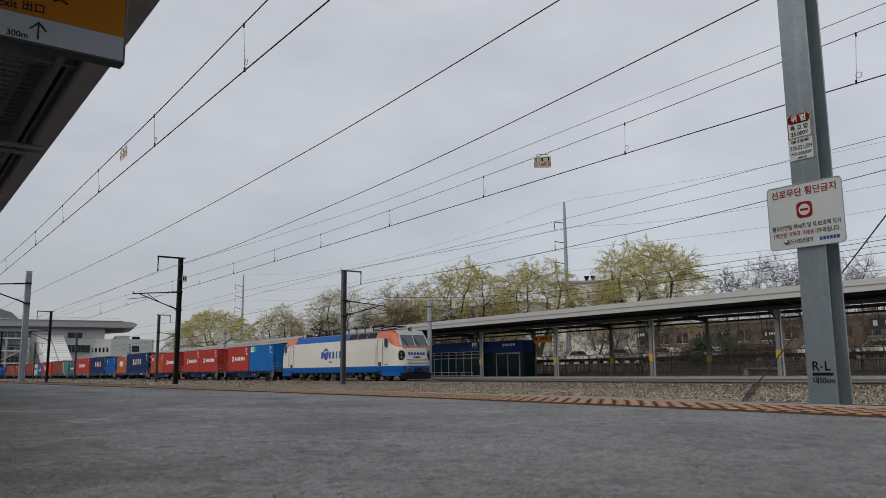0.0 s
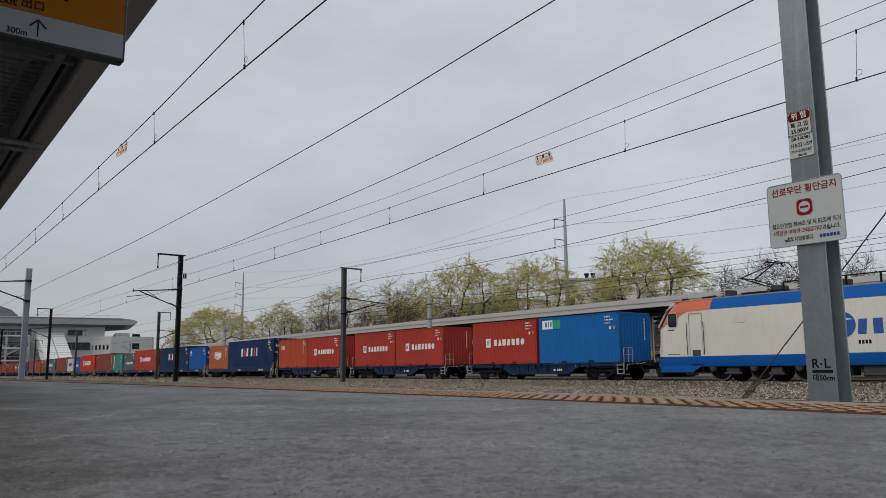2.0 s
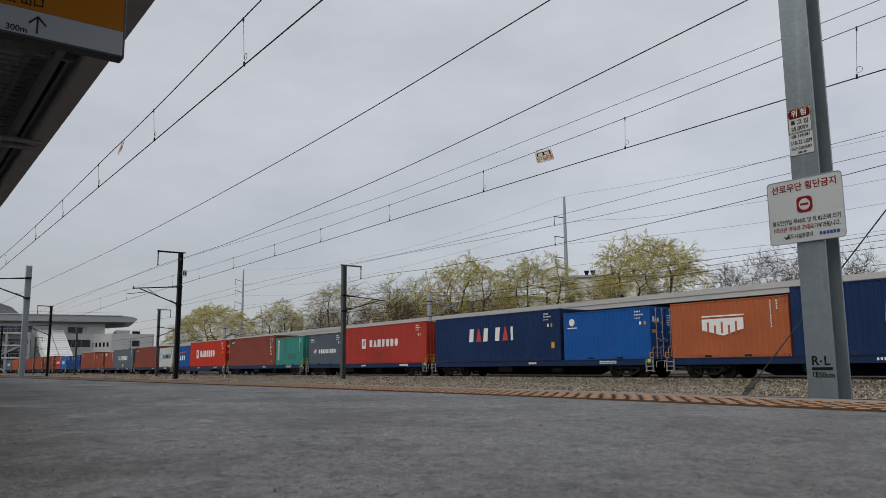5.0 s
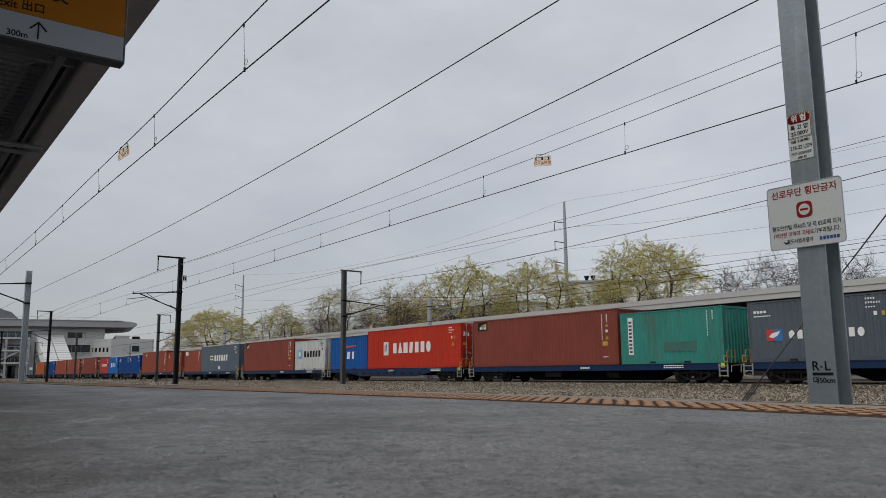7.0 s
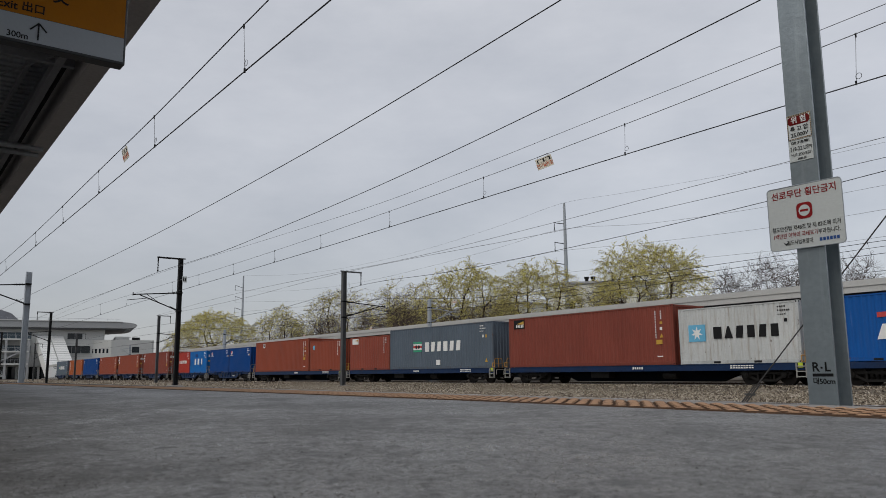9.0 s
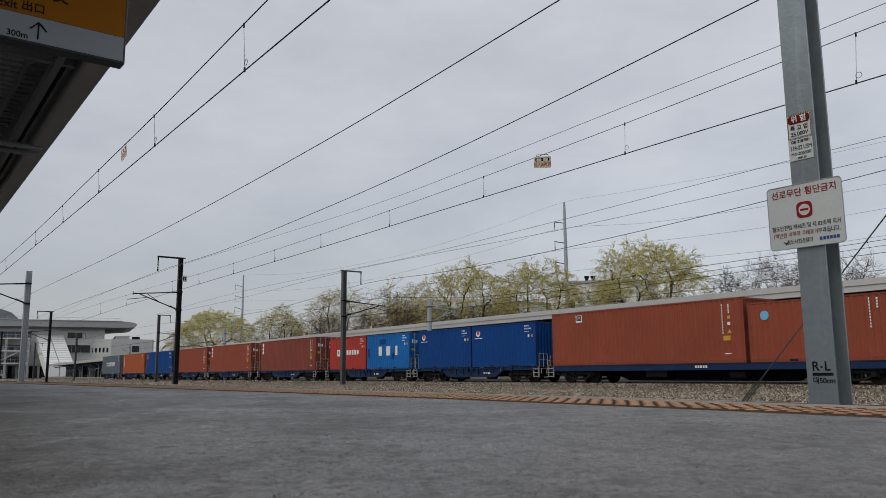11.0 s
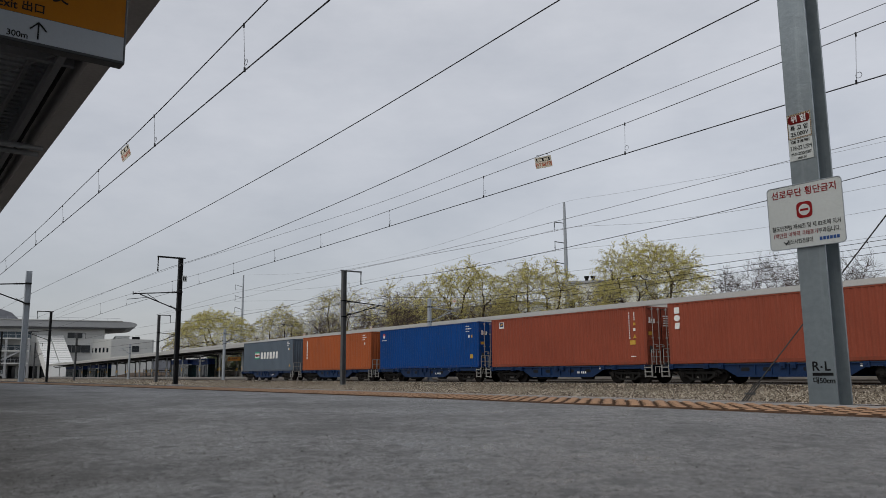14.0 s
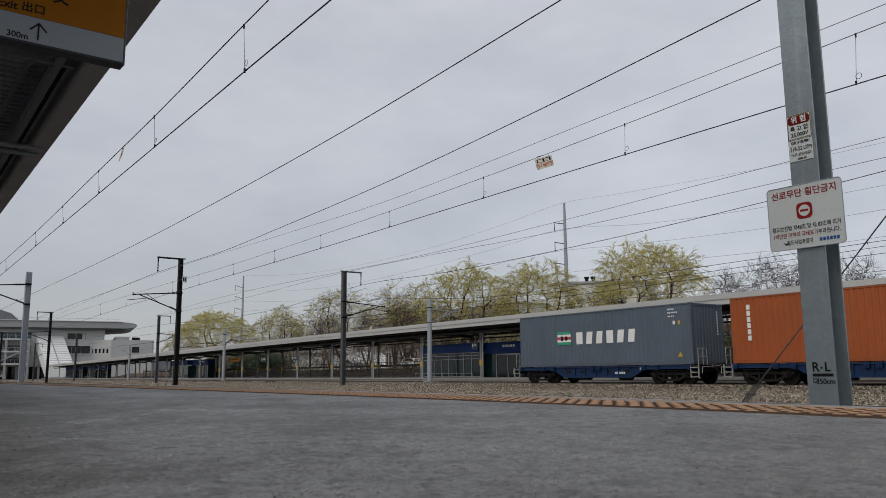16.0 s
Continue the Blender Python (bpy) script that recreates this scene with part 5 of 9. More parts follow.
def plain_shape(m, kind, a, b, zb, zt, y, back):
    """A filled block, wedge, lozenge or disc about as wide as a letter."""
    w = b - a
    if kind == "H":
        m.box(a + 0.08 * w, y, zb, b - 0.08 * w, back, zt)
    elif kind == "W":
        m.box(a, y, zb, b, back, zt)
    elif kind == "A":
        m.prism([(a, zb), (b, zb), (a + 0.6 * w, zt), (a + 0.4 * w, zt)], 1, y, back)
    elif kind == "E":
        m.prism([(a + 0.04 * w, zb), (b - 0.2 * w, zb), (b - 0.04 * w, zt), (a + 0.2 * w, zt)], 1, y, back)
    elif kind == "I":
        m.box(a + 0.25 * w, y, zb, b - 0.25 * w, back, zt)
    else:
        cx, cz = (a + b) / 2, (zb + zt) / 2
        m.prism([(cx + w * 0.5 * math.cos(k * 0.3927), cz + (zt - zb) * 0.5 * math.sin(k * 0.3927)) for k in range(16)], 1, y, back)


def marks(t, L, H, x0, x1, z0, z1, n, colour, style="", y=-0.004, name="name_mark"):
    """A row of n plain marks between the fractions x0..x1 and z0..z1 of the near side."""
    w = (x1 - x0) * L / n
    a0, zb, zt = x0 * L, z0 * H, z1 * H
    word = style or WORDS.get(n, "H" * n)
    for k in range(n):
        m = M()
        plain_shape(m, word[k], a0 + w * k + w * 0.13, a0 + w * (k + 1) - w * 0.13, zb + (zt - zb) * 0.07, zt - (zt - zb) * 0.07, y, 0.03)
        part(name, m, colour, t, "plain painted mark")


def panel(t, L, H, x0, x1, z0, z1, colour, y=-0.003, name="painted_panel", label=""):
    return part(name, M().box(x0 * L, y, z0 * H, x1 * L, 0.03, z1 * H), colour, t, label)


def codes(t, L, H, colour=None, plate=True, dense=True):
    """Small code bars and plates near the upper corner of the side."""
    c = colour or MARKWHITE
    m = M()
    x = L - (0.95 if L < 7 else 1.35)
    for r, (n, s) in enumerate(((4, 0.085), (6, 0.085), (4, 0.06))):
        for k in range(n):
            m.box(x + 0.1 * k, -0.003, H * 0.9 - 0.16 * r, x + 0.1 * k + 0.05, 0.03, H * 0.9 - 0.16 * r + s * 0.85)
    tagged(part("code_marking", m, c, t), "small white code marking", kind="stuff")
    part("weight_mark", M().box(x + 0.28, -0.003, H * 0.66, x + 0.4, 0.03, H * 0.72), c, t)
    if plate:
        part("height_mark", M().box(x + 0.58, -0.003, H * 0.655, x + 0.7, 0.03, H * 0.72), YELLOW, t, "small yellow plate")


def vertical_codes(t, L, H):
    m = M()
    for k in range(11):
        m.box(L - 1.11, -0.003, H * 0.88 - 0.125 * k, L - 1.07, 0.03, H * 0.88 - 0.125 * k + 0.085)
    for k in range(4):
        m.box(L - 0.78, -0.003, H * 0.88 - 0.11 * k, L - 0.72, 0.03, H * 0.88 - 0.11 * k + 0.075)
    tagged(part("code_marking", m, MARKWHITE, t), "vertical white code marking", kind="stuff")
    part("caution_plate", M().box(L - 1.08, -0.004, H * 0.345, L - 0.72, 0.03, H * 0.42), YELLOW, t, "yellow caution plate")
    part("warning_mark", M().prism([(L - 0.86, H * 0.455), (L - 0.64, H * 0.455), (L - 0.75, H * 0.52)], 1, -0.004, 0.03), YELLOW, t)
    part("height_mark", M().box(L - 0.82, -0.004, H * 0.68, L - 0.68, 0.03, H * 0.725), YELLOW, t, "small yellow plate")
    part("weight_mark", M().box(L - 0.83, -0.004, H * 0.58, L - 0.69, 0.03, H * 0.63), MARKWHITE, t)
    part("scuff_mark", M().box(L - 1.05, -0.004, H * 0.135, L - 0.72, 0.03, H * 0.15), MARKWHITE, t)


def flag(t, L, H, x0, x1, z0, z1, cols):
    for k, c in enumerate(cols):
        a, b = z1 - (z1 - z0) * k / len(cols), z1 - (z1 - z0) * (k + 1) / len(cols)
        panel(t, L, H, x0, x1, b, a - 0.004, c, name="flag_stripe")


def disc(t, x, z, r, colour, name="round_mark", y=-0.003):
    return part(name, M().prism([(x + r * math.cos(k / 20 * 6.2832), z + r * math.sin(k / 20 * 6.2832)) for k in range(20)], 1, y, 0.03), colour, t)


S, F, LO, HC = 6.058, 12.192, 2.591, 2.896


def square_and_name(t, L, H, a, b, c, d, z0, z1, striped=True):
    panel(t, L, H, a, b, z0 - 0.02, z1 + 0.02, MARKWHITE, name="square_mark")
    w = (b - a) * L
    for k in range(3):
        x = a * L + w * (0.2 + 0.2 * k)
        h = (z1 - z0) * H
        zz = z0 * H + h * (0.15 + 0.05 * k)
        part("square_stripe", M().prism([(x, zz), (x + w * 0.12, zz + h * 0.12), (x + w * 0.12, zz + h * 0.72), (x, zz + h * 0.6)], 1, -0.006, 0.0), MARKRED if (k < 2 and striped) else MARKNAVY, t)
    marks(t, L, H, c, d, z0, z1, 7, MARKWHITE)


def build_containers():
    c = container(S, LO, BLUE, "blue corrugated twenty-foot container with a white and green panel", -76.93)
    panel(c, S, LO, 0.05, 0.19, 0.74, 0.93, MARKWHITE)
    panel(c, S, LO, 0.19, 0.29, 0.74, 0.93, MARKGREEN)
    marks(c, S, LO, 0.085, 0.185, 0.78, 0.9, 3, MARKBLUE, "WIE", y=-0.006)
    codes(c, S, LO)
    for u, k in ((-83.21, 0), (-92.53, 1), (-98.68, 2), (-107.36, 3)):
        c = container(S, LO, RED, "faded red corrugated twenty-foot container with white name marks", u)
        square_and_name(c, S, LO, 0.225, 0.30, 0.345, 0.83, 0.42, 0.59, False)
        codes(c, S, LO)
    c = container(S, LO, RED2B, "orange-red twenty-foot container with plain white marks", -113.51)
    marks(c, S, LO, 0.08, 0.22, 0.64, 0.8, 3, MARKWHITE, "HAI")
    vertical_short(c, S, LO)
    for u in (-127.08, -153.03):
        c = container(F, HC, NAVY, "navy forty-foot container with white and red marks", u, u == -127.08)
        for k, x0 in enumerate((0.30, 0.362, 0.42, 0.515, 0.577, 0.635)):
            marks(c, F, HC, x0, x0 + 0.06 - 0.016 * (k == 5), 0.41, 0.74, 1, MARKRED if k in (1, 4) else MARKWHITE, "EAEEAI"[k])
        codes(c, F, HC)
        part("caution_plate", M().box(F - 0.75, -0.004, HC * (0.24 if u < -140 else 0.58), F - 0.5, 0.03, HC * (0.36 if u < -140 else 0.64)), YELLOW, c)
    c = container(S, LO, RUST, "orange-brown twenty-foot container with a white angular mark", -133.24)
    part("name_mark", M().prism([(1.75, 1.75), (3.9, 1.75), (3.9, 1.25), (3.35, 1.12), (2.85, 0.98), (2.3, 1.12), (1.75, 1.25)], 1, -0.004, 0.03), MARKWHITE, c, "white angular painted mark")
    for k in range(5):
        panel(c, S, LO, 0.335 + 0.06 * k, 0.352 + 0.06 * k, 0.42, 0.56 if k % 2 else 0.62, RUST, y=-0.007, name="mark_gap")
    panel(c, S, LO, 0.29, 0.65, 0.71, 0.735, MARKWHITE)
    vertical_short(c, S, LO)
    c = container(S, LO, BLUE3, "mid-blue twenty-foot container with a round mark", -140.58, True)
    disc(c, 0.65, 2.05, 0.2, MARKWHITE)
    panel(c, S, LO, 0.05, 0.17, 0.66, 0.68, MARKWHITE)
    codes(c, S, LO)
    c = container(F, HC, RED, "red forty-foot container with large white name marks", -166.36)
    square_and_name(c, F, HC, 0.255, 0.305, 0.345, 0.70, 0.42, 0.64)
    codes(c, F, HC)
    panel(c, F, HC, 0.46, 0.49, 0.17, 0.3, BROWN, name="repair_patch")
    c = container(S, LO, SLATE, "dark grey twenty-foot container with white marks and a flag", -172.67)
    panel(c, S, LO, 0.14, 0.2, 0.34, 0.53, MARKRED, name="flag_stripe")
    panel(c, S, LO, 0.2, 0.26, 0.34, 0.53, MARKBLUE, name="flag_stripe")
    part("flag_figure", M().prism([(0.95, 1.05), (1.15, 1.0), (1.35, 1.1), (1.5, 1.3), (1.3, 1.25), (1.1, 1.2)], 1, -0.006, 0.0), MARKWHITE, c)
    marks(c, S, LO, 0.3, 0.83, 0.35, 0.51, 9, MARKWHITE)
    m = M()
    for k in range(4):
        m.box(0.3 + 0.16 * k, -0.003, 2.08, 0.41 + 0.16 * k, 0.03, 2.19)
    for k in range(9):
        m.box(0.3 + 0.09 * k, -0.003, 1.93, 0.36 + 0.09 * k, 0.03, 1.98)
    tagged(part("code_marking", m, MARKWHITE, c), "small white code marking", kind="stuff")
    codes(c, S, LO)
    c = container(S, LO, GREEN, "scuffed green twenty-foot container with a white upright panel", -180.01)
    panel(c, S, LO, 0.085, 0.135, 0.18, 0.9, MARKWHITE)
    m = M()
    for k in range(9):
        m.box(0.56, -0.006, 0.56 + 0.185 * k, 0.76, 0.03, 0.67 + 0.185 * k)
    part("name_mark", m, SLATE, c, "column of plain dark marks")
    vertical_short(c, S, LO)
    panel(c, S, LO, 0.45, 0.76, 0.22, 0.4, SLATEGREEN, name="repair_patch")
    for u in (-192.38, -231.68):
        c = container(F, HC, BROWN, "plain brown forty-foot container with a small yellow and black logo panel", u)
        panel(c, F, HC, 0.04, 0.115, 0.78, 0.96, BLACK, name="logo_panel")
        part("logo_mark", M().prism([(0.75, 2.55), (1.36, 2.7), (1.36, 2.5)], 1, -0.006, 0.0), YELLOW, c)
        marks(c, F, HC, 0.055, 0.112, 0.8, 0.87, 5, MARKWHITE, y=-0.006)
        vertical_codes(c, F, HC)
    c = container(F, HC, RED2, "bright red forty-foot container with large white name marks", -205.92, True)
    square_and_name(c, F, HC, 0.20, 0.255, 0.30, 0.72, 0.36, 0.66)
    codes(c, F, HC)
    part("warning_mark", M().prism([(F - 1.05, HC * 0.5), (F - 0.75, HC * 0.5), (F - 0.9, HC * 0.58)], 1, -0.004, 0.03), YELLOW, c)
    c = container(S, LO, BLUE3, "blue twenty-foot container with a red stroke and white marks", -212.1)
    part("swoosh", M().prism([(2.1, 1.65), (4.3, 1.78), (4.4, 1.9), (2.1, 1.85)], 1, -0.004, 0.03), MARKRED, c, "red painted stroke")
    marks(c, S, LO, 0.32, 0.7, 0.3, 0.56, 3, MARKWHITE, "AEI")
    c = container(S, LO, PALE, "weathered pale grey twenty-foot container with a star emblem", -219.19)
    panel(c, S, LO, 0.09, 0.24, 0.40, 0.70, MARKSKY, name="emblem", label="light blue emblem square")
    cx, cz = 1.0, 1.42
    star = []
    for k in range(14):
        r = 0.32 if k % 2 == 0 else 0.14
        star.append((cx + r * math.sin(k / 14 * 6.2832), cz + r * math.cos(k / 14 * 6.2832)))
    part("star", M().prism(star, 1, -0.006, 0.0), MARKWHITE, c, "white star")
    marks(c, S, LO, 0.30, 0.86, 0.42, 0.66, 6, BLACK, "WAEHEH")
    codes(c, S, LO, BLACK, False)
    c = container(F, HC, SLATE2, "blue-grey forty-foot container with a flag and white marks", -245.39)
    flag_and_name(c)
    part("paper_notice", M().box(6.0, -0.004, 0.25, 6.45, 0.03, 0.6), MARKWHITE, c)
    c = container(S, LO, RUST2, "red-brown twenty-foot container with a logo panel", -251.55)
    panel(c, S, LO, 0.06, 0.22, 0.78, 0.95, MARKWHITE, name="logo_panel")
    part("logo_mark", M().prism([(0.75, 2.3), (1.3, 2.42), (1.3, 2.25)], 1, -0.006, 0.0), YELLOW, c)
    vertical_short(c, S, LO)
    c = container(S, LO, BROWN2, "brown twenty-foot container with a small round mark", -258.97)
    disc(c, 0.8, 2.0, 0.2, MARKSKY)
    vertical_short(c, S, LO)
    c = container(F, HC, BROWN2, "red-brown forty-foot container with a small square logo", -271.37)
    small_logo(c, 1.9)
    vertical_codes(c, F, HC)
    for u, dr in ((-278.84, False), (-285.03, False)):
        c = container(S, LO, BLUE2, "royal blue twenty-foot container with a round mark", u, dr)
        disc(c, 0.65, 2.1, 0.2, MARKWHITE)
        disc(c, 0.65, 2.16, 0.14, MARKRED, y=-0.006)
        panel(c, S, LO, 0.05, 0.18, 0.69, 0.705, MARKWHITE)
        codes(c, S, LO)
    c = container(S, LO, BLUE, "blue twenty-foot container with three large white marks and patches", -292.3, True)
    for k in range(3):
        marks(c, S, LO, 0.27 + 0.19 * k, 0.39 + 0.19 * k, 0.36, 0.67, 1, MARKWHITE, "HWI"[k])
    for a, b, e, g in ((0.33, 0.47, 0.72, 0.86), (0.02, 0.07, 0.35, 0.6), (0.6, 0.64, 0.28, 0.45)):
        panel(c, S, LO, a, b, e, g, BLUE2, y=-0.002, name="repair_patch")
    codes(c, S, LO)
    c = container(S, LO, RED, "faded red twenty-foot container with white name marks", -298.55)
    square_and_name(c, S, LO, 0.215, 0.29, 0.335, 0.82, 0.44, 0.61, False)
    codes(c, S, LO)
    for k, (u, colr) in enumerate(((-313.49, BROWN), (-328.33, BROWN2))):
        c = container(F, HC, colr, "plain brown forty-foot container with upright white marks", u, True)
        up_marks(c, 0.36, HC * 0.95, 3, 0.37, "HOE", 0.33)
        vertical_codes(c, F, HC)
    c = container(F, HC, BROWN2, "red-brown forty-foot container with a small square logo", -341.88, True)
    small_logo(c, 0.75)
    vertical_codes(c, F, HC)
    c = container(F, HC, BLUE2, "royal blue forty-foot container with a round mark", -355.39, True)
    disc(c, 0.6, 2.45, 0.17, MARKRED)
    disc(c, 0.6, 2.38, 0.12, MARKWHITE, y=-0.006)
    panel(c, F, HC, 0.025, 0.08, 0.72, 0.735, MARKWHITE)
    codes(c, F, HC)
    part("caution_plate", M().box(F - 0.9, -0.004, HC * 0.2, F - 0.62, 0.03, HC * 0.29), YELLOW, c)
    c = container(F, HC, ORG, "orange forty-foot container with upright white marks", -368.92)
    up_marks(c, 0.8, HC * 0.9, 6, 0.27)
    codes(c, F, HC, plate=False)
    c = container(F, HC, SLATE2, "blue-grey forty-foot container with a flag and white marks", -383.22)
    flag_and_name(c)


def flag_and_name(c):
    flag(c, F, HC, 0.26, 0.345, 0.41, 0.66, (MARKGREEN, MARKWHITE, MARKRED, MARKWHITE, MARKGREEN))
    marks(c, F, HC, 0.277, 0.33, 0.48, 0.58, 2, BLACK, y=-0.007)
    marks(c, F, HC, 0.37, 0.73, 0.39, 0.65, 6, MARKWHITE)
    codes(c, F, HC)
    part("warning_mark", M().prism([(F - 0.85, HC * 0.13), (F - 0.58, HC * 0.13), (F - 0.715, HC * 0.21)], 1, -0.004, 0.03), YELLOW, c)


def small_logo(c, x):
    part("logo_panel", M().box(x, -0.004, HC * 0.8, x + 0.44, 0.03, HC * 0.93), MARKWHITE, c, "small square logo")
    part("logo_mark", M().box(x + 0.05, -0.006, HC * 0.83, x + 0.40, 0.0, HC * 0.92), MARKNAVY, c)
    part("logo_mark", M().prism([(x + 0.14, HC * 0.85), (x + 0.36, HC * 0.88), (x + 0.3, HC * 0.91), (x + 0.14, HC * 0.88)], 1, -0.009, 0.0), YELLOW, c)


def up_marks(c, x, ztop, n, step, style="HHHHHH", w=0.19):
    h = step * 0.8
    for k in range(n):
        z = ztop - step * (k + 1)
        m = M()
        plain_shape(m, style[k], x, x + w, z, z + h, -0.004, 0.03)
        part("name_mark", m, MARKWHITE, c, "plain white mark")


def vertical_short(t, L, H):
    m = M()
    for k in range(10):
        m.box(L - 0.84, -0.003, H * 0.9 - 0.12 * k, L - 0.8, 0.03, H * 0.9 - 0.12 * k + 0.08)
    for k in range(4):
        m.box(L - 0.55, -0.003, H * 0.9 - 0.11 * k, L - 0.49, 0.03, H * 0.9 - 0.11 * k + 0.07)
    tagged(part("code_marking", m, MARKWHITE, t), "vertical white code marking", kind="stuff")


RED2B = paint("orange red container paint", (0.36, 0.06, 0.03), amt=0.12)
RUST2 = paint("dull red brown container paint", (0.24, 0.06, 0.04), amt=0.3)
SLATEGREEN = paint("grey green patch paint", (0.05, 0.13, 0.115), amt=0.3)
build_containers()


# ---- wagons ----
def wheelset_mesh(r):
    m = M()
    for s in (-1, 1):
        y = s * 0.7525
        m.tube((0, y - 0.065, 0), (0, y + 0.065, 0), r, 24)
        m.tube((0, y - s * 0.075, 0), (0, y - s * 0.1, 0), r + 0.028, 24)
        m.tube((0, y + s * 0.065, 0), (0, y + s * 0.10, 0), r * 0.55, 16, r * 0.4)
    m.tube((0, -0.95, 0), (0, 0.95, 0), 0.085, 12)
    return m


WS = wheelset_mesh(0.43).data("wheelset", [WHEEL], smooth=False)


def side_frame():
    m = M()
    top = [(-1.25, 0.52), (-1.05, 0.62), (-0.55, 0.56), (0.55, 0.56), (1.05, 0.62), (1.25, 0.52), (1.22, 0.40), (0.72, 0.34), (0.42, 0.17), (-0.42, 0.17), (-0.72, 0.34), (-1.22, 0.40)]
    m.prism(top[:6] + [(1.2, 0.44), (0.6, 0.44), (0.3, 0.46), (-0.3, 0.46), (-0.6, 0.44), (-1.2, 0.44)], 1, -0.06, 0.06)
    m.prism([(-0.95, 0.42), (-0.8, 0.44), (-0.4, 0.24), (0.4, 0.24), (0.8, 0.44), (0.95, 0.42), (0.45, 0.15), (-0.45, 0.15)], 1, -0.05, 0.05)
    for x in (-0.9, 0.9):
        m.box(x - 0.16, -0.08, 0.3, x + 0.16, 0.08, 0.56, 0.02)
        m.tube((x, -0.16, 0.43), (x, -0.06, 0.43), 0.12, 14)
        m.tube((x, -0.2, 0.43), (x, -0.16, 0.43), 0.06, 10)
    for x in (-0.2, 0, 0.2):
        for k in range(5):
            m.tube((x, 0, 0.24 + 0.044 * k), (x, 0, 0.262 + 0.044 * k), 0.075, 10)
    m.box(-0.42, -0.07, 0.2, -0.34, 0.07, 0.5).box(0.34, -0.07, 0.2, 0.42, 0.07, 0.5)
    return m


SF = side_frame().data("side_frame", [BOGIE])


def bogie(t, x):
    b = part("bogie", M().box(-0.25, -0.95, 0.42, 0.25, 0.95, 0.62, 0.03), BOGIE, t, "grimy two-axle bogie", at=(x, 1.219, -DECK))
    for y, a in ((-1.0, 0), (1.0, 180)):
        part("side_frame", SF, None, b, at=pose(0, y, 0, 0, 0, a))
    for dx in (-0.9, 0.9):
        part("wheelset", WS, None, b, at=(dx, 0, 0.43))


def steps(t, x, z0, z1, w=0.42, y=-0.16):
    m = M()
    for s in (-w / 2, w / 2):
        m.box(x + s - 0.022, y - 0.03, z0, x + s + 0.022, y + 0.03, z1)
    for k in range(3):
        z = z0 + 0.05 + (z1 - z0) * 0.36 * k
        m.box(x - w / 2, y - 0.07, z - 0.02, x + w / 2, y + 0.07, z + 0.02)
    part("ladder", m, STEPWHITE, t, "white painted step ladder")
    part("ladder_bracket", M().box(x - w / 2, y + 0.03, z1 - 0.1, x + w / 2, 0.1, z1 - 0.02), BOGIE, t)


def coupler(t, x, side):
    m = M()
    m.box(x, 1.1, -0.16, x + side * 0.45, 1.34, 0.06, 0.02)
    m.box(x + side * 0.4, 1.05, -0.2, x + side * 0.66, 1.38, 0.1, 0.04)
    part("coupler", m, BOGIE, t, "automatic coupler head")
    part("uncoupling_lever", M().path([(x + side * 0.12, -0.1, -0.12), (x + side * 0.12, 0.9, -0.08), (x + side * 0.3, 1.15, -0.02)], 0.018, 6).path([(x + side * 0.12, -0.1, -0.12), (x + side * 0.12, -0.14, -0.42)], 0.018, 6), STEPWHITE, t, "white painted uncoupling lever")
    part("brake_hose", M().path([(x, 0.75, -0.1), (x + side * 0.25, 0.78, -0.2), (x + side * 0.38, 0.82, -0.42), (x + side * 0.58, 0.88, -0.5)], 0.035, 7), BLACK, t, "hanging brake hose")
    part("angle_cock", M().tube((x - side * 0.02, 0.75, -0.1), (x + side * 0.12, 0.75, -0.1), 0.06, 8).box(x + side * 0.04, 0.72, -0.04, x + side * 0.08, 0.78, 0.1), MIDSTEEL, t)


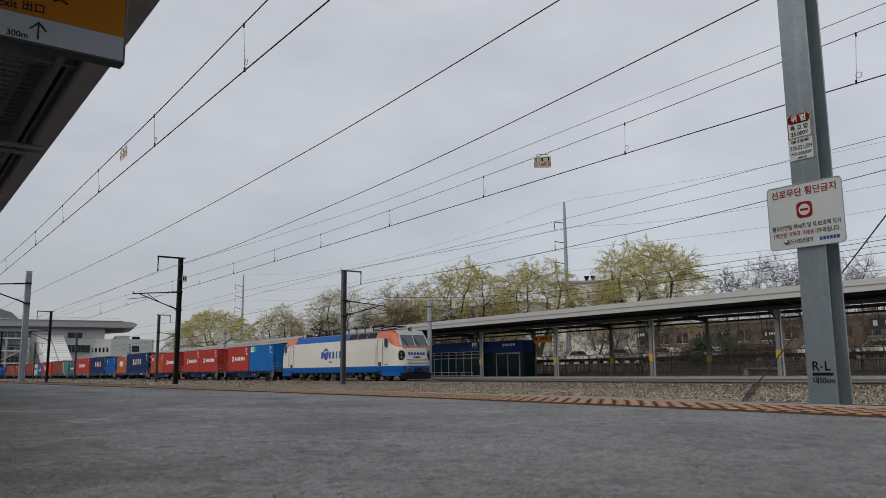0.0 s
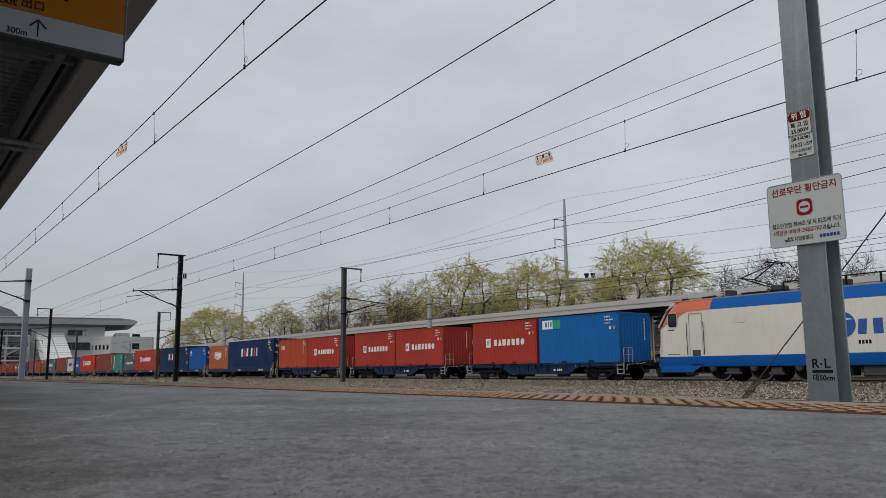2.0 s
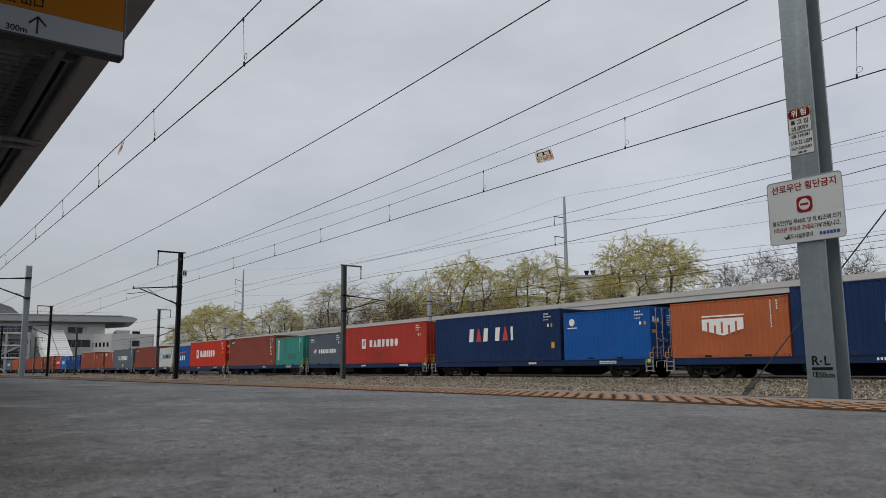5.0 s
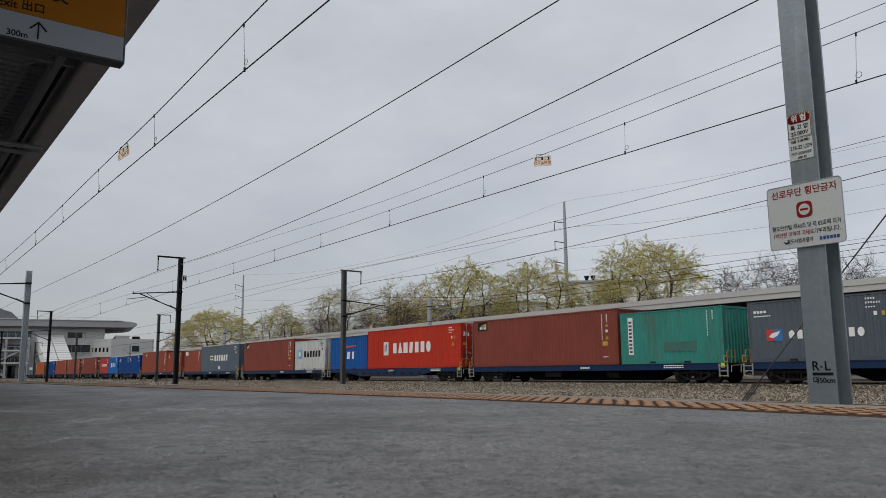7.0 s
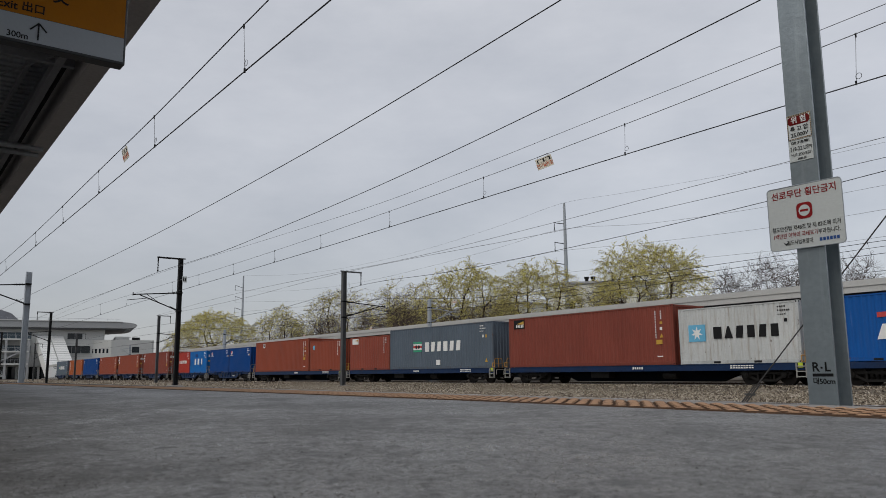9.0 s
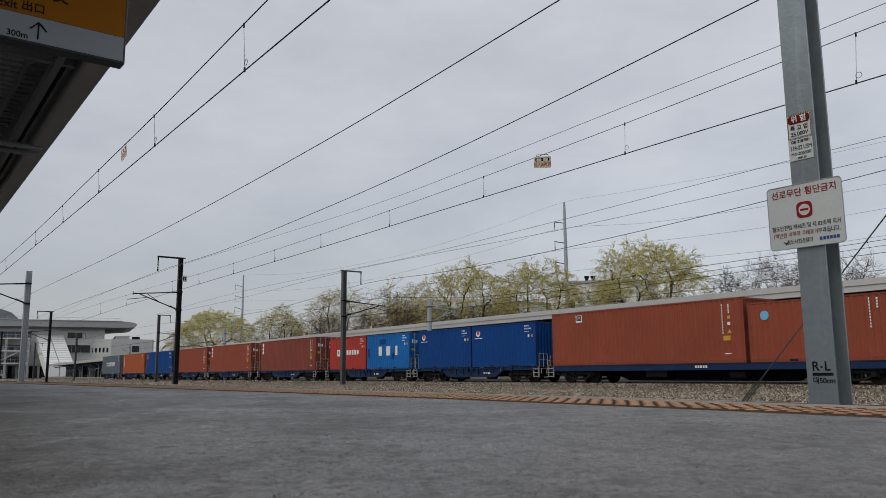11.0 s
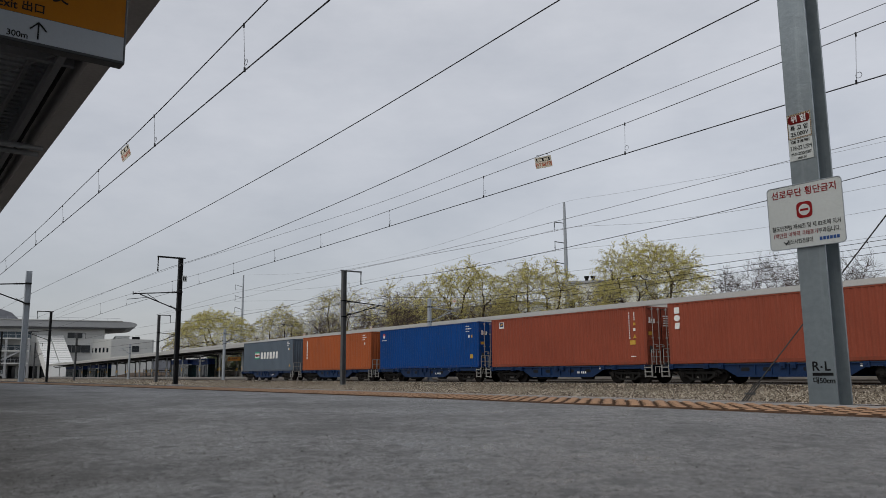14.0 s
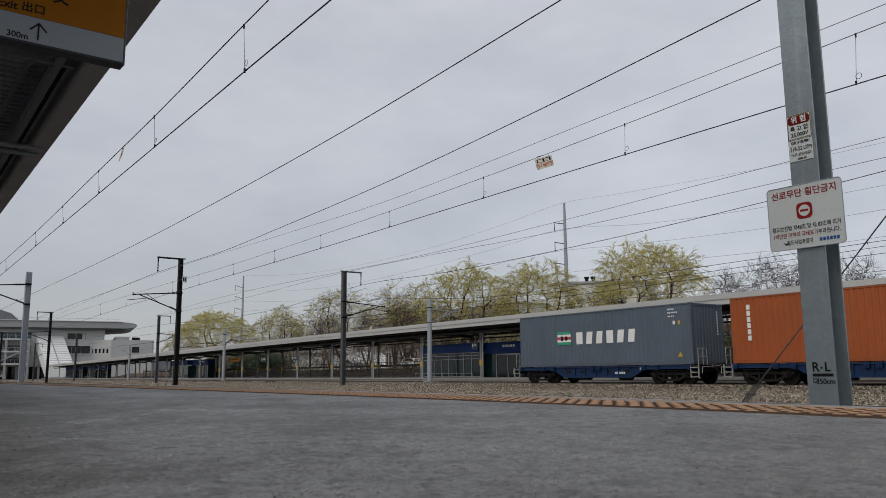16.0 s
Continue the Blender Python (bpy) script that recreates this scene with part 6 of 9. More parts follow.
def wagon(kind, a, b, label, deck=DECK):
    """A container flat from a to b along the train. long: straight side sill; short: skeletal with a blue box centre; holed: deep pierced sill."""
    L = b - a
    t = thing("container_wagon", label, "container wagon", STATION @ Matrix.Translation((START + a, TRAIN_Y, deck)), group="wagons of the freight train")
    MOVERS.append((t, a, TRAIN_Y, deck))
    # all heights below are measured down from the deck
    blue = WAGONBLUE
    if kind == "long":
        m = M().box(0.1, -0.12, -0.27, L - 0.1, -0.06, -0.02, 0.01)
        m.box(0.1, -0.14, -0.30, L - 0.1, -0.02, -0.262).box(0.1, -0.14, -0.035, L - 0.1, -0.02, -0.005)
        part("side_sill", m, blue, t, "blue straight side sill")
        m = M().box(0.1, 2.5, -0.3, L - 0.1, 2.56, -0.005)
        part("side_sill", m, blue, t)
        m = M()
        c0, c1 = 3.6, L - 3.6
        m.prism([(c0, -0.3), (c1, -0.3), (c1 - 1.4, -0.8), (c0 + 1.4, -0.8)], 1, 0.95, 1.45)
        m.box(0.3, 0.95, -0.3, L - 0.3, 1.45, -0.05)
        part("centre_sill", m, WAGONDARK, t, "dark fish-bellied centre sill")
        for k in range(int(L / 1.5)):
            part("cross_member", M().box(0.6 + 1.5 * k, -0.05, -0.28, 0.72 + 1.5 * k, 2.5, -0.06), WAGONDARK, t)
        m = M().box(L * 0.35, 0.25, -0.62, L * 0.35 + 1.3, 0.75, -0.3, 0.03).tube((L * 0.6, 0.4, -0.5), (L * 0.6 + 0.8, 0.4, -0.5), 0.17, 12)
        part("brake_gear", m, BOGIE, t, "brake cylinder and box under the frame")
    elif kind == "holed":
        c0, c1 = 3.4, L - 3.4
        m = M().prism([(0.1, -0.02), (L - 0.1, -0.02), (L - 0.1, -0.26), (c1, -0.26), (c1 - 2.2, -0.56), (c0 + 2.2, -0.56), (c0, -0.26), (0.1, -0.26)], 1, -0.12, -0.06)
        part("side_sill", m, blue, t, "blue fish-bellied side sill with holes")
        for k in range(9):
            x = c0 + 1.6 + (c1 - c0 - 3.2) * k / 8
            part("sill_hole", M().prism([(x + 0.24 * math.copysign(abs(math.cos(a_)) ** 0.6, math.cos(a_)), -0.36 + 0.11 * math.sin(a_)) for a_ in (k_ * 0.3927 for k_ in range(16))], 1, -0.124, -0.118), BLACK, t, "dark oval hole in the sill")
        part("side_sill", M().box(0.1, 2.5, -0.5, L - 0.1, 2.56, -0.02), blue, t)
        m = M().box(0.3, 0.95, -0.5, L - 0.3, 1.45, -0.05)
        part("centre_sill", m, WAGONDARK, t)
    else:
        part("centre_sill", M().box(0.2, 0.9, -0.32, L - 0.2, 1.54, -0.04), WAGONDARK, t, "dark steel centre sill")
        c0, c1 = L * 0.255, L * 0.745
        m = M().prism([(c0, -0.04), (c1, -0.04), (c1, -0.2), (c1 - 0.75, -0.6), (c0 + 0.75, -0.6), (c0, -0.2)], 1, -0.06, 0.0)
        m.prism([(c0, -0.04), (c1, -0.04), (c1, -0.09), (c0, -0.09)], 1, -0.13, -0.06)
        m.prism([(c0 + 0.75, -0.57), (c1 - 0.75, -0.57), (c1 - 0.75, -0.61), (c0 + 0.75, -0.61)], 1, -0.12, -0.06)
        part("side_plate", m, blue, t, "blue trapezoid side plate")
        part("side_plate", M().prism([(c0, -0.04), (c1, -0.04), (c1, -0.2), (c1 - 0.75, -0.6), (c0 + 0.75, -0.6), (c0, -0.2)], 1, 2.44, 2.5), blue, t)
        for x0, x1 in ((0.2, c0), (c1, L - 0.2)):
            part("side_beam", M().box(x0, -0.1, -0.2, x1, -0.04, -0.03, 0.008).box(x0, -0.13, -0.06, x1, -0.1, -0.03).box(x0, -0.13, -0.2, x1, -0.1, -0.175), blue, t, "blue side beam")
            part("side_beam", M().box(x0, 2.46, -0.2, x1, 2.52, -0.03), blue, t)
        for x in (c0 + 0.95, c0 + 2.0, L * 0.5 + 0.62, c1 - 1.35):
            part("sill_opening", M().prism([(x + 0.05, -0.37), (x + 0.37, -0.37), (x + 0.42, -0.33), (x + 0.42, -0.24), (x + 0.37, -0.2), (x + 0.05, -0.2), (x, -0.24), (x, -0.33)], 1, -0.066, -0.058), BLACK, t, "dark opening in the side plate")
        for k in range(9):
            x = c0 + 0.1 + (c1 - c0 - 0.2) * k / 8
            part("stiffener", M().box(x - 0.02, -0.12, -0.5 if 1 < k < 7 else -0.2, x + 0.02, -0.05, -0.06), blue, t)
        for x in (0.5, c0 - 0.9, c0 - 0.1, L / 2 - 0.36, L / 2 + 0.12, c1 - 0.1, c1 + 0.7, L - 0.7):
            part("twistlock", M().box(x, -0.19, -0.25, x + 0.24, 0.02, -0.012, 0.01).box(x + 0.06, -0.22, -0.17, x + 0.18, -0.19, -0.09), blue, t, "blue container twistlock bracket")
        for x0, x1 in ((0.9, c0 - 1.0), (c1 + 1.0, L - 0.9)):
            part("brake_pipe", M().path([(x0, -0.03, -0.27), (x1, -0.03, -0.27)], 0.02, 6), BOGIE, t)
        for x in (1.0, L * 0.5 - 0.1, L - 1.2):
            part("cross_member", M().box(x, 0.0, -0.26, x + 0.24, 2.44, -0.08), WAGONDARK, t)
        m = M().box(c0 + 1.2, 0.15, -0.72, c0 + 2.3, 0.6, -0.45, 0.03).tube((c1 - 1.8, 0.2, -0.58), (c1 - 1.0, 0.2, -0.58), 0.15, 12)
        part("brake_gear", m, BOGIE, t, "brake cylinder under the frame")
    for x in (0.02, L - 0.22):
        part("end_beam", M().box(x, -0.1, -0.36, x + 0.2, 2.54, -0.02, 0.015), WAGONDARK, t)
    off = 2.1 if kind != "short" else 1.95
    bogie(t, off)
    bogie(t, L - off)
    steps(t, 0.28, -0.62, -0.03)
    steps(t, L - 0.28, -0.62, -0.03)
    hr = ENDRAIL if kind != "short" else STEPWHITE
    for x in (0.12, L - 0.14):
        w, h = (0.6, 0.74) if kind == "short" else (0.55, 0.56)
        m = M().path([(x, -0.05, -0.02), (x, -0.05, h - 0.12), (x, 0.0, h), (x, w - 0.05, h), (x, w, h - 0.08), (x, w, -0.02)], 0.018, 6)
        m.path([(x, -0.05, h * 0.5), (x, w, h * 0.5)], 0.018, 6).path([(x, w * 0.5, h), (x, w * 0.5, -0.02)], 0.018, 6)
        if kind != "short":
            m.path([(x, -0.05, 0.3), (x - 0.14, -0.1, 0.3), (x - 0.14, -0.1, 0.05), (x, -0.05, 0.05)], 0.024, 6)
        part("handrail", m, hr, t, "tubular end handrail")
    part("hand_brake", M().path([(0.16 + 0.0 * k, 1.75 + 0.22 * math.cos(k * 0.524), 0.5 + 0.22 * math.sin(k * 0.524)) for k in range(13)], 0.018, 5).tube((0.16, 1.75, 0.5), (0.16, 1.75, -0.05), 0.025, 6).tube((0.16, 1.53, 0.5), (0.16, 1.97, 0.5), 0.014, 5), BOGIE, t, "hand brake wheel on its column")
    coupler(t, 0.02, -1)
    coupler(t, L - 0.02, 1)
    nx, ny, nz = (L * 0.6, -0.067, -0.42) if kind == "short" else (L * 0.52, -0.145, -0.2)
    m = M()
    for k in range(5):
        m.box(nx + 0.14 * k, ny, nz, nx + 0.14 * k + 0.08, ny + 0.04, nz + 0.11)
    part("wagon_marking", m, MARKWHITE, t, "plain white marking bars")
    m = M()
    for r in range(2):
        for k in range(9):
            m.box(L - 3.6 + 0.13 * k, -0.145 if kind != "short" else -0.085, -0.12 - 0.09 * r, L - 3.6 + 0.13 * k + 0.09, -0.07, -0.065 - 0.09 * r)
    part("wagon_marking", m, MARKWHITE, t)
    part("reflector", M().box(L - 0.42, -0.15, -0.22, L - 0.22, -0.12, 0.0), LIME, t, "yellow-green reflector") if kind != "short" else None
    return t


ENDRAIL = mat("amber handrail paint", (0.42, 0.21, 0.03), 0.5, var=0.15, big=4, stain=(0.12, 0.06, 0.03))
LIME = mat("lime reflector", (0.45, 0.55, 0.03), 0.4)
SHORT = [(-83.21, -70.87), (-98.68, -86.47), (-113.51, -101.30), (-285.03, -272.78), (-298.55, -286.24), (-313.49, -301.30), (-328.33, -316.14), (-341.88, -329.69), (-355.39, -343.20), (-368.92, -356.73), (-383.22, -371.03)]
LONG = [(-133.24, -114.89), (-153.03, -134.52), (-172.67, -154.17), (-192.38, -173.95), (-231.68, -213.13), (-251.55, -233.20), (-271.37, -252.91)]
for a, b in SHORT:
    wagon("short", a - 0.45, b + 0.45, "blue skeletal container wagon with dark bogies")
for a, b in LONG:
    wagon("long", a - 0.3, b + 0.3, "long dark blue flat container wagon with a straight sill")
wagon("holed", -212.4, -193.43, "blue container wagon with a pierced fish-bellied sill")


# ---- locomotive ----
LOCOWHITE = mat("cream white locomotive paint", (0.62, 0.605, 0.54), 0.4, var=0.06, big=0.5, fine=10, bump=0.02, stain=(0.42, 0.38, 0.3), stain_amt=0.3, streak=True)
LOCOBLUE = mat("locomotive blue paint", (0.002, 0.088, 0.35), 0.5, spec=0.15, var=0.08, big=0.6, stain=(0.03, 0.05, 0.09), stain_amt=0.4)
LOCOORANGE = mat("locomotive coral paint", (0.55, 0.125, 0.055), 0.4, var=0.06)
LOCOROOF = mat("locomotive roof grey", (0.20, 0.20, 0.19), 0.7, var=0.2, big=1)


def xd_of(s):
    return 18.25 if s else 2.55


def locomotive():
    L, W = 21.0, 3.06
    u = -68.5
    y0 = 31.96 - W / 2
    t = thing("electric_locomotive", "cream, blue and coral electric freight locomotive with a folded pantograph", "locomotive", STATION @ Matrix.Translation((START + u, y0, 0)))
    MOVERS.append((t, u, y0, 0.0))

    # cross-sections along the body: (x, inset of the near and far side); cab noses rake back above the waist
    def nose(z):
        return 0.0 if z < 1.5 else (z - 1.5) * 0.10 if z < 2.4 else 0.09 + (z - 2.4) * 0.62

    def ring(z, inset):
        """Outline at height z: a long bar with rounded, raked cab ends."""
        n = nose(z)
        a, b = n, L - n
        r = 0.85
        pts = []
        for cx, cy, a0 in ((b - r, inset + r, -90), (b - r, W - inset - r, 0), (a + r, W - inset - r, 90), (a + r, inset + r, 180)):
            for k in range(13):
                q = radians(a0 + 7.5 * k)
                pts.append((cx + r * math.cos(q), cy + r * math.sin(q), z))
        return pts

    def band(levels, name, material, label="", top=False, bottom=False):
        m = M()
        rings = [ring(z, i) for z, i in levels]
        n = len(rings[0])
        k0 = len(m.v)
        for r in rings:
            m.v += r
        for j in range(len(rings) - 1):
            for i in range(n):
                m.f.append((k0 + j * n + i, k0 + j * n + (i + 1) % n, k0 + (j + 1) * n + (i + 1) % n, k0 + (j + 1) * n + i))
                m.mi.append(0)
        if top:
            m.f.append(tuple(k0 + (len(rings) - 1) * n + i for i in range(n)))
            m.mi.append(0)
        if bottom:
            m.f.append(tuple(k0 + i for i in reversed(range(n))))
            m.mi.append(0)
        ob = part(name, m, material, t, label, smooth=True)
        ob.data.set_sharp_from_angle(angle=radians(28))
        return ob

    band([(0.66, 0.02), (0.7, 0.0), (1.13, 0.0)], "blue_skirt", LOCOBLUE, "blue lower band of the body", bottom=True)
    band([(1.13, 0.0), (1.5, 0.0), (1.8, 0.0), (2.1, 0.0), (2.3, 0.002), (2.4, 0.004), (2.5, 0.008), (2.8, 0.02), (3.22, 0.04)], "white_body", LOCOWHITE, "cream-white ribless body side")
    band([(3.22, 0.045), (3.45, 0.14), (3.72, 0.3)], "upper_band", LOCOBLUE, "blue sloping upper band", top=True)
    def inset_at(z):
        """How far the body leans in at height z."""
        return 0.0 if z < 2.3 else 0.04 * (z - 2.3) / 0.92 if z < 3.22 else 0.045 + 0.095 * (z - 3.22) / 0.23 if z < 3.45 else 0.14 + 0.16 * (z - 3.45) / 0.27

    def skin(s, back, z, far, lift=0.012):
        """A point on the cab's skin, so far behind its tip, raised by lift."""
        r = 0.85
        n, i = nose(z), inset_at(z)
        if back >= r:
            x, y = n + back, i - lift
        else:
            q = math.acos(max(-1, min(1, (r - back) / r)))
            x, y = n + r - (r + lift) * math.cos(q), i + r - (r + lift) * math.sin(q)
        return (L - x if s else x, W - y if far else y, z)

    # coral paint: a broad field along the cab roof that sweeps down round the corner to the foot of the windscreen
    for s in (0, 1):
        sx = 1 if s else -1

        def fx(z):
            return (L - nose(z)) if s else nose(z)
        for far in (0, 1):
            m = M()
            rows_ = []
            for z, start in ((2.46, 0.3), (2.55, 0.52), (2.7, 0.8), (2.85, 1.02), (3.0, 1.2), (3.12, 1.36), (3.19, 1.55), (3.222, 2.75), (3.45, 2.6), (3.728, 2.45)):
                end = 0.17 if z < 3.2 else 0.1
                rows_.append([skin(s, end + (start - end) * (k / 16) ** 1.6, z, far) for k in range(17)])
            for la, lb in zip(rows_, rows_[1:]):
                for k in range(16):
                    m.face(la[k], la[k + 1], lb[k + 1], lb[k])
            part("corner_pillar", m, LOCOORANGE, t, "coral painted cab corner", smooth=True)
            # deep blue skirt round the cab end
            m = M()
            rows_ = [[skin(s, (2.35 + 0.5 * (z > 0.6)) * (k / 16) ** 1.6, z, far, 0.004) for k in range(17)] for z in (0.4, 0.44, 0.72)]
            for la, lb in zip(rows_, rows_[1:]):
                for k in range(16):
                    m.face(la[k], la[k + 1], lb[k + 1], lb[k])
            part("cab_skirt", m, LOCOBLUE, t, "deep blue skirt under the cab", smooth=True)
        xa, xb = nose(3.735) + 0.25, nose(3.735) + 2.43
        part("cab_roof", M().box(xa if s == 0 else L - xb, 0.27, 3.69, xb if s == 0 else L - xa, W - 0.27, 3.745, 0.02), LOCOORANGE, t, "coral painted cab roof")
        m = M()
        m.solid([(fx(2.42) + sx * 0.014, 0.4, 2.42), (fx(2.42) + sx * 0.014, W - 0.4, 2.42), (fx(2.52) + sx * 0.016, W - 0.4, 2.52), (fx(2.52) + sx * 0.016, 0.4, 2.52)], [(0, 1, 2, 3)])
        part("cab_stripe", m, LOCOORANGE, t, "coral stripe under the windscreen")
        m = M().solid([(fx(3.42) + sx * 0.016, 0.42, 3.42), (fx(3.42) + sx * 0.016, W - 0.42, 3.42), (fx(3.73) + sx * 0.016, W - 0.46, 3.73), (fx(3.73) + sx * 0.016, 0.46, 3.73),
                       (fx(3.42) - sx * 0.04, 0.42, 3.42), (fx(3.42) - sx * 0.04, W - 0.42, 3.42), (fx(3.73) - sx * 0.6, W - 0.46, 3.79), (fx(3.73) - sx * 0.6, 0.46, 3.79)],
                      [(0, 1, 2, 3), (3, 2, 6, 7), (0, 4, 5, 1), (0, 3, 7, 4), (1, 5, 6, 2), (4, 7, 6, 5)])
        part("brow", m, BROWGREY, t, "pale grey brow over the windscreen")
        m = M()
        for ya, yb in ((0.36, 1.5), (1.56, W - 0.36)):
            m.solid([(fx(2.58) + sx * 0.02, ya, 2.58), (fx(2.58) + sx * 0.02, yb, 2.58), (fx(3.36) + sx * 0.02, yb, 3.36), (fx(3.36) + sx * 0.02, ya, 3.36),
                     (fx(2.58) - sx * 0.02, ya, 2.58), (fx(2.58) - sx * 0.02, yb, 2.58), (fx(3.36) - sx * 0.02, yb, 3.36), (fx(3.36) - sx * 0.02, ya, 3.36)],
                    [(0, 1, 2, 3), (4, 7, 6, 5), (0, 4, 5, 1), (1, 5, 6, 2), (2, 6, 7, 3), (3, 7, 4, 0)])
        ws = part("windscreen", m, SCREEN, t, "raked windscreen with sky reflection tinted into the glass")
        fr = M()
        for y in (0.33, W - 0.33):
            fr.tube((fx(2.55) + sx * 0.02, y, 2.55), (fx(3.42) + sx * 0.02, y + (0.1 if y < 1 else -0.1), 3.42), 0.045, 6)
        fr.tube((fx(2.55) + sx * 0.02, 1.53, 2.55), (fx(3.38) + sx * 0.02, 1.53, 3.38), 0.025, 6)
        fr.tube((fx(3.4) + sx * 0.02, 0.42, 3.4), (fx(3.4) + sx * 0.02, W - 0.42, 3.4), 0.035, 6)
        fr.tube((fx(2.55) + sx * 0.02, 0.4, 2.55), (fx(2.55) + sx * 0.02, W - 0.4, 2.55), 0.03, 6)
        part("frame", fr, BROWGREY, ws, "pale grey windscreen frame")
        for y, e in ((0.9, 0.62), (1.9, 1.62)):
            part("wiper", M().tube((fx(2.45) + sx * 0.06, y, 2.45), (fx(3.15) + sx * 0.06, e, 3.15), 0.02, 5), BLACK, ws, "black wiper")
        part("headlight", M().tube((fx(3.7) - sx * 0.15, 1.53, 3.85), (fx(3.7) + sx * 0.1, 1.53, 3.85), 0.13, 14), BLACK, t, "round roof headlight")
        part("headlight_lens", M().tube((fx(3.7) + sx * 0.1, 1.53, 3.85), (fx(3.7) + sx * 0.11, 1.53, 3.85), 0.1, 14), LENS, t)
        for far in (0, 1):
            # oval lamp cluster wrapped round the nose corner
            m = M()
            rows_ = []
            for k in range(13):
                z = 1.52 + 0.72 * k / 12
                half = 0.13 * math.sqrt(max(0.0, 1 - ((z - 1.88) / 0.37) ** 2)) + 0.02
                mid = 0.2 - 0.05 * (z - 1.88)
                rows_.append([skin(s, max(0.005, mid + half * (j / 4 - 1)), z, far, 0.02) for j in range(9)])
            for la, lb in zip(rows_, rows_[1:]):
                for k in range(8):
                    m.face(la[k], la[k + 1], lb[k + 1], lb[k])
            hl = part("headlight", m, BLACK, t, "oval black lamp cluster", smooth=True)
            for z, rad in ((1.74, 0.075), (2.0, 0.06)):
                p, q = Vector(skin(s, 0.18, z, far, 0.02)), Vector(skin(s, 0.18, z, far, 0.05))
                part("lens", M().tube(p, q, rad, 14), LENS, hl)
        if s:
            for k in range(6):
                part("front_mark", M().box(fx(1.9) + 0.005, 0.8 + 0.25 * k, 1.92, fx(1.9) + 0.02, 0.98 + 0.25 * k, 2.1), LOCOMARK, t, "plain blue mark")
            part("front_line", M().path([(fx(1.55) + 0.01, 0.62, 1.62), (fx(1.55) + 0.01, 0.8, 1.55), (fx(1.55) + 0.01, W - 0.8, 1.55), (fx(1.55) + 0.01, W - 0.62, 1.62)], 0.02, 5), BLACK, t)
            part("front_ledge", M().box(fx(1.3) - 0.05, 0.7, 1.32, fx(1.3) + 0.06, W - 0.7, 1.38, 0.01), BROWGREY, t, "pale ledge across the nose")
            part("number_mark", M().box(fx(1.7) + 0.005, 1.25, 1.68, fx(1.7) + 0.02, 1.4, 1.8).box(fx(1.7) + 0.005, 1.46, 1.68, fx(1.7) + 0.02, 1.6, 1.8).box(fx(1.7) + 0.005, 1.66, 1.68, fx(1.7) + 0.02, 1.8, 1.8), BLACK, t)
        # plough and couplers
        m = M()
        m.prism([(0.35, 0.18), (W - 0.35, 0.18), (W - 0.2, 0.62), (0.2, 0.62)], 0, fx(0) - sx * 0.35, fx(0) + sx * 0.02)
        part("plough", m, BOGIE, t, "dark snow plough")
        for y in (0.75, W - 0.75):
            part("buffer_gear", M().tube((fx(0) - sx * 0.1, y, 0.95), (fx(0) + sx * 0.32, y, 0.95), 0.09, 10).box(fx(0), y - 0.14, 0.66, fx(0) + sx * 0.16, y + 0.14, 0.86, 0.02), MIDSTEEL, t, "grey end fittings")
        m = M().box(fx(0) - sx * 0.1, 1.35, 0.72, fx(0) + sx * 0.45, 1.71, 1.0, 0.03).tube((fx(0), 0.9, 0.9), (fx(0) + sx * 0.3, 0.95, 0.45), 0.03, 6).tube((fx(0), 2.1, 0.9), (fx(0) + sx * 0.3, 2.05, 0.45), 0.03, 6)
        part("coupler", m, BOGIE, t)
        m = M()
        for y in (0.3, W - 0.3):
            m.path([(fx(0) + sx * 0.05, y, 0.75), (fx(0) + sx * 0.25, y, 0.75), (fx(0) + sx * 0.25, y, 1.15)], 0.02, 6)
        part("handrail", m, BLACK, t)
        # cab door, side window and handrails on the near side
        xw = L - 1.75 if s else 1.35
        m = M()
        w0, w1 = xw - 0.22, xw + 0.25
        wx, wz = xw - 0.08, 2.84
        oval = [(wx + math.copysign(abs(math.cos(k * 0.2618)) ** 0.45, math.cos(k * 0.2618)) * 0.27, wz + math.copysign(abs(math.sin(k * 0.2618)) ** 0.45, math.sin(k * 0.2618)) * 0.34) for k in range(24)]
        win = part("side_window", M().prism(oval, 1, 0.0, 0.06), GLASSDARK, t, "rounded black cab side window")
        part("frame", M().path([(a_, -0.005, b_) for a_, b_ in oval + oval[:1]], 0.02, 5), BROWGREY, win)
        part("vent_slot", M().box(wx - 0.3, -0.004, 2.36, wx + 0.1, 0.03, 2.4).box(wx - 0.36, -0.004, 1.22, wx + 0.34, 0.03, 1.25), BLACK, t)
        part("step_well", M().box(xd_of(s) - 0.22, -0.006, 1.14, xd_of(s) + 0.22, 0.03, 1.42, 0.004), MIDSTEEL, t, "grey step well under the cab door")
        xd = L - 2.75 if s else 2.55
        fr = M().box(xd - 0.36, -0.008, 1.2, xd - 0.34, 0.01, 3.1).box(xd + 0.34, -0.008, 1.2, xd + 0.36, 0.01, 3.1).box(xd - 0.36, -0.008, 3.09, xd + 0.36, 0.01, 3.11)
        part("cab_door", fr, SLEEPER, t, "outline of the cab door")
        hrl = M().tube((xd - 0.46, -0.06, 1.2), (xd - 0.46, -0.06, 2.7), 0.016, 6).tube((xd + 0.46, -0.06, 1.2), (xd + 0.46, -0.06, 2.7), 0.016, 6)
        part("handrail", hrl, BLACK, t)
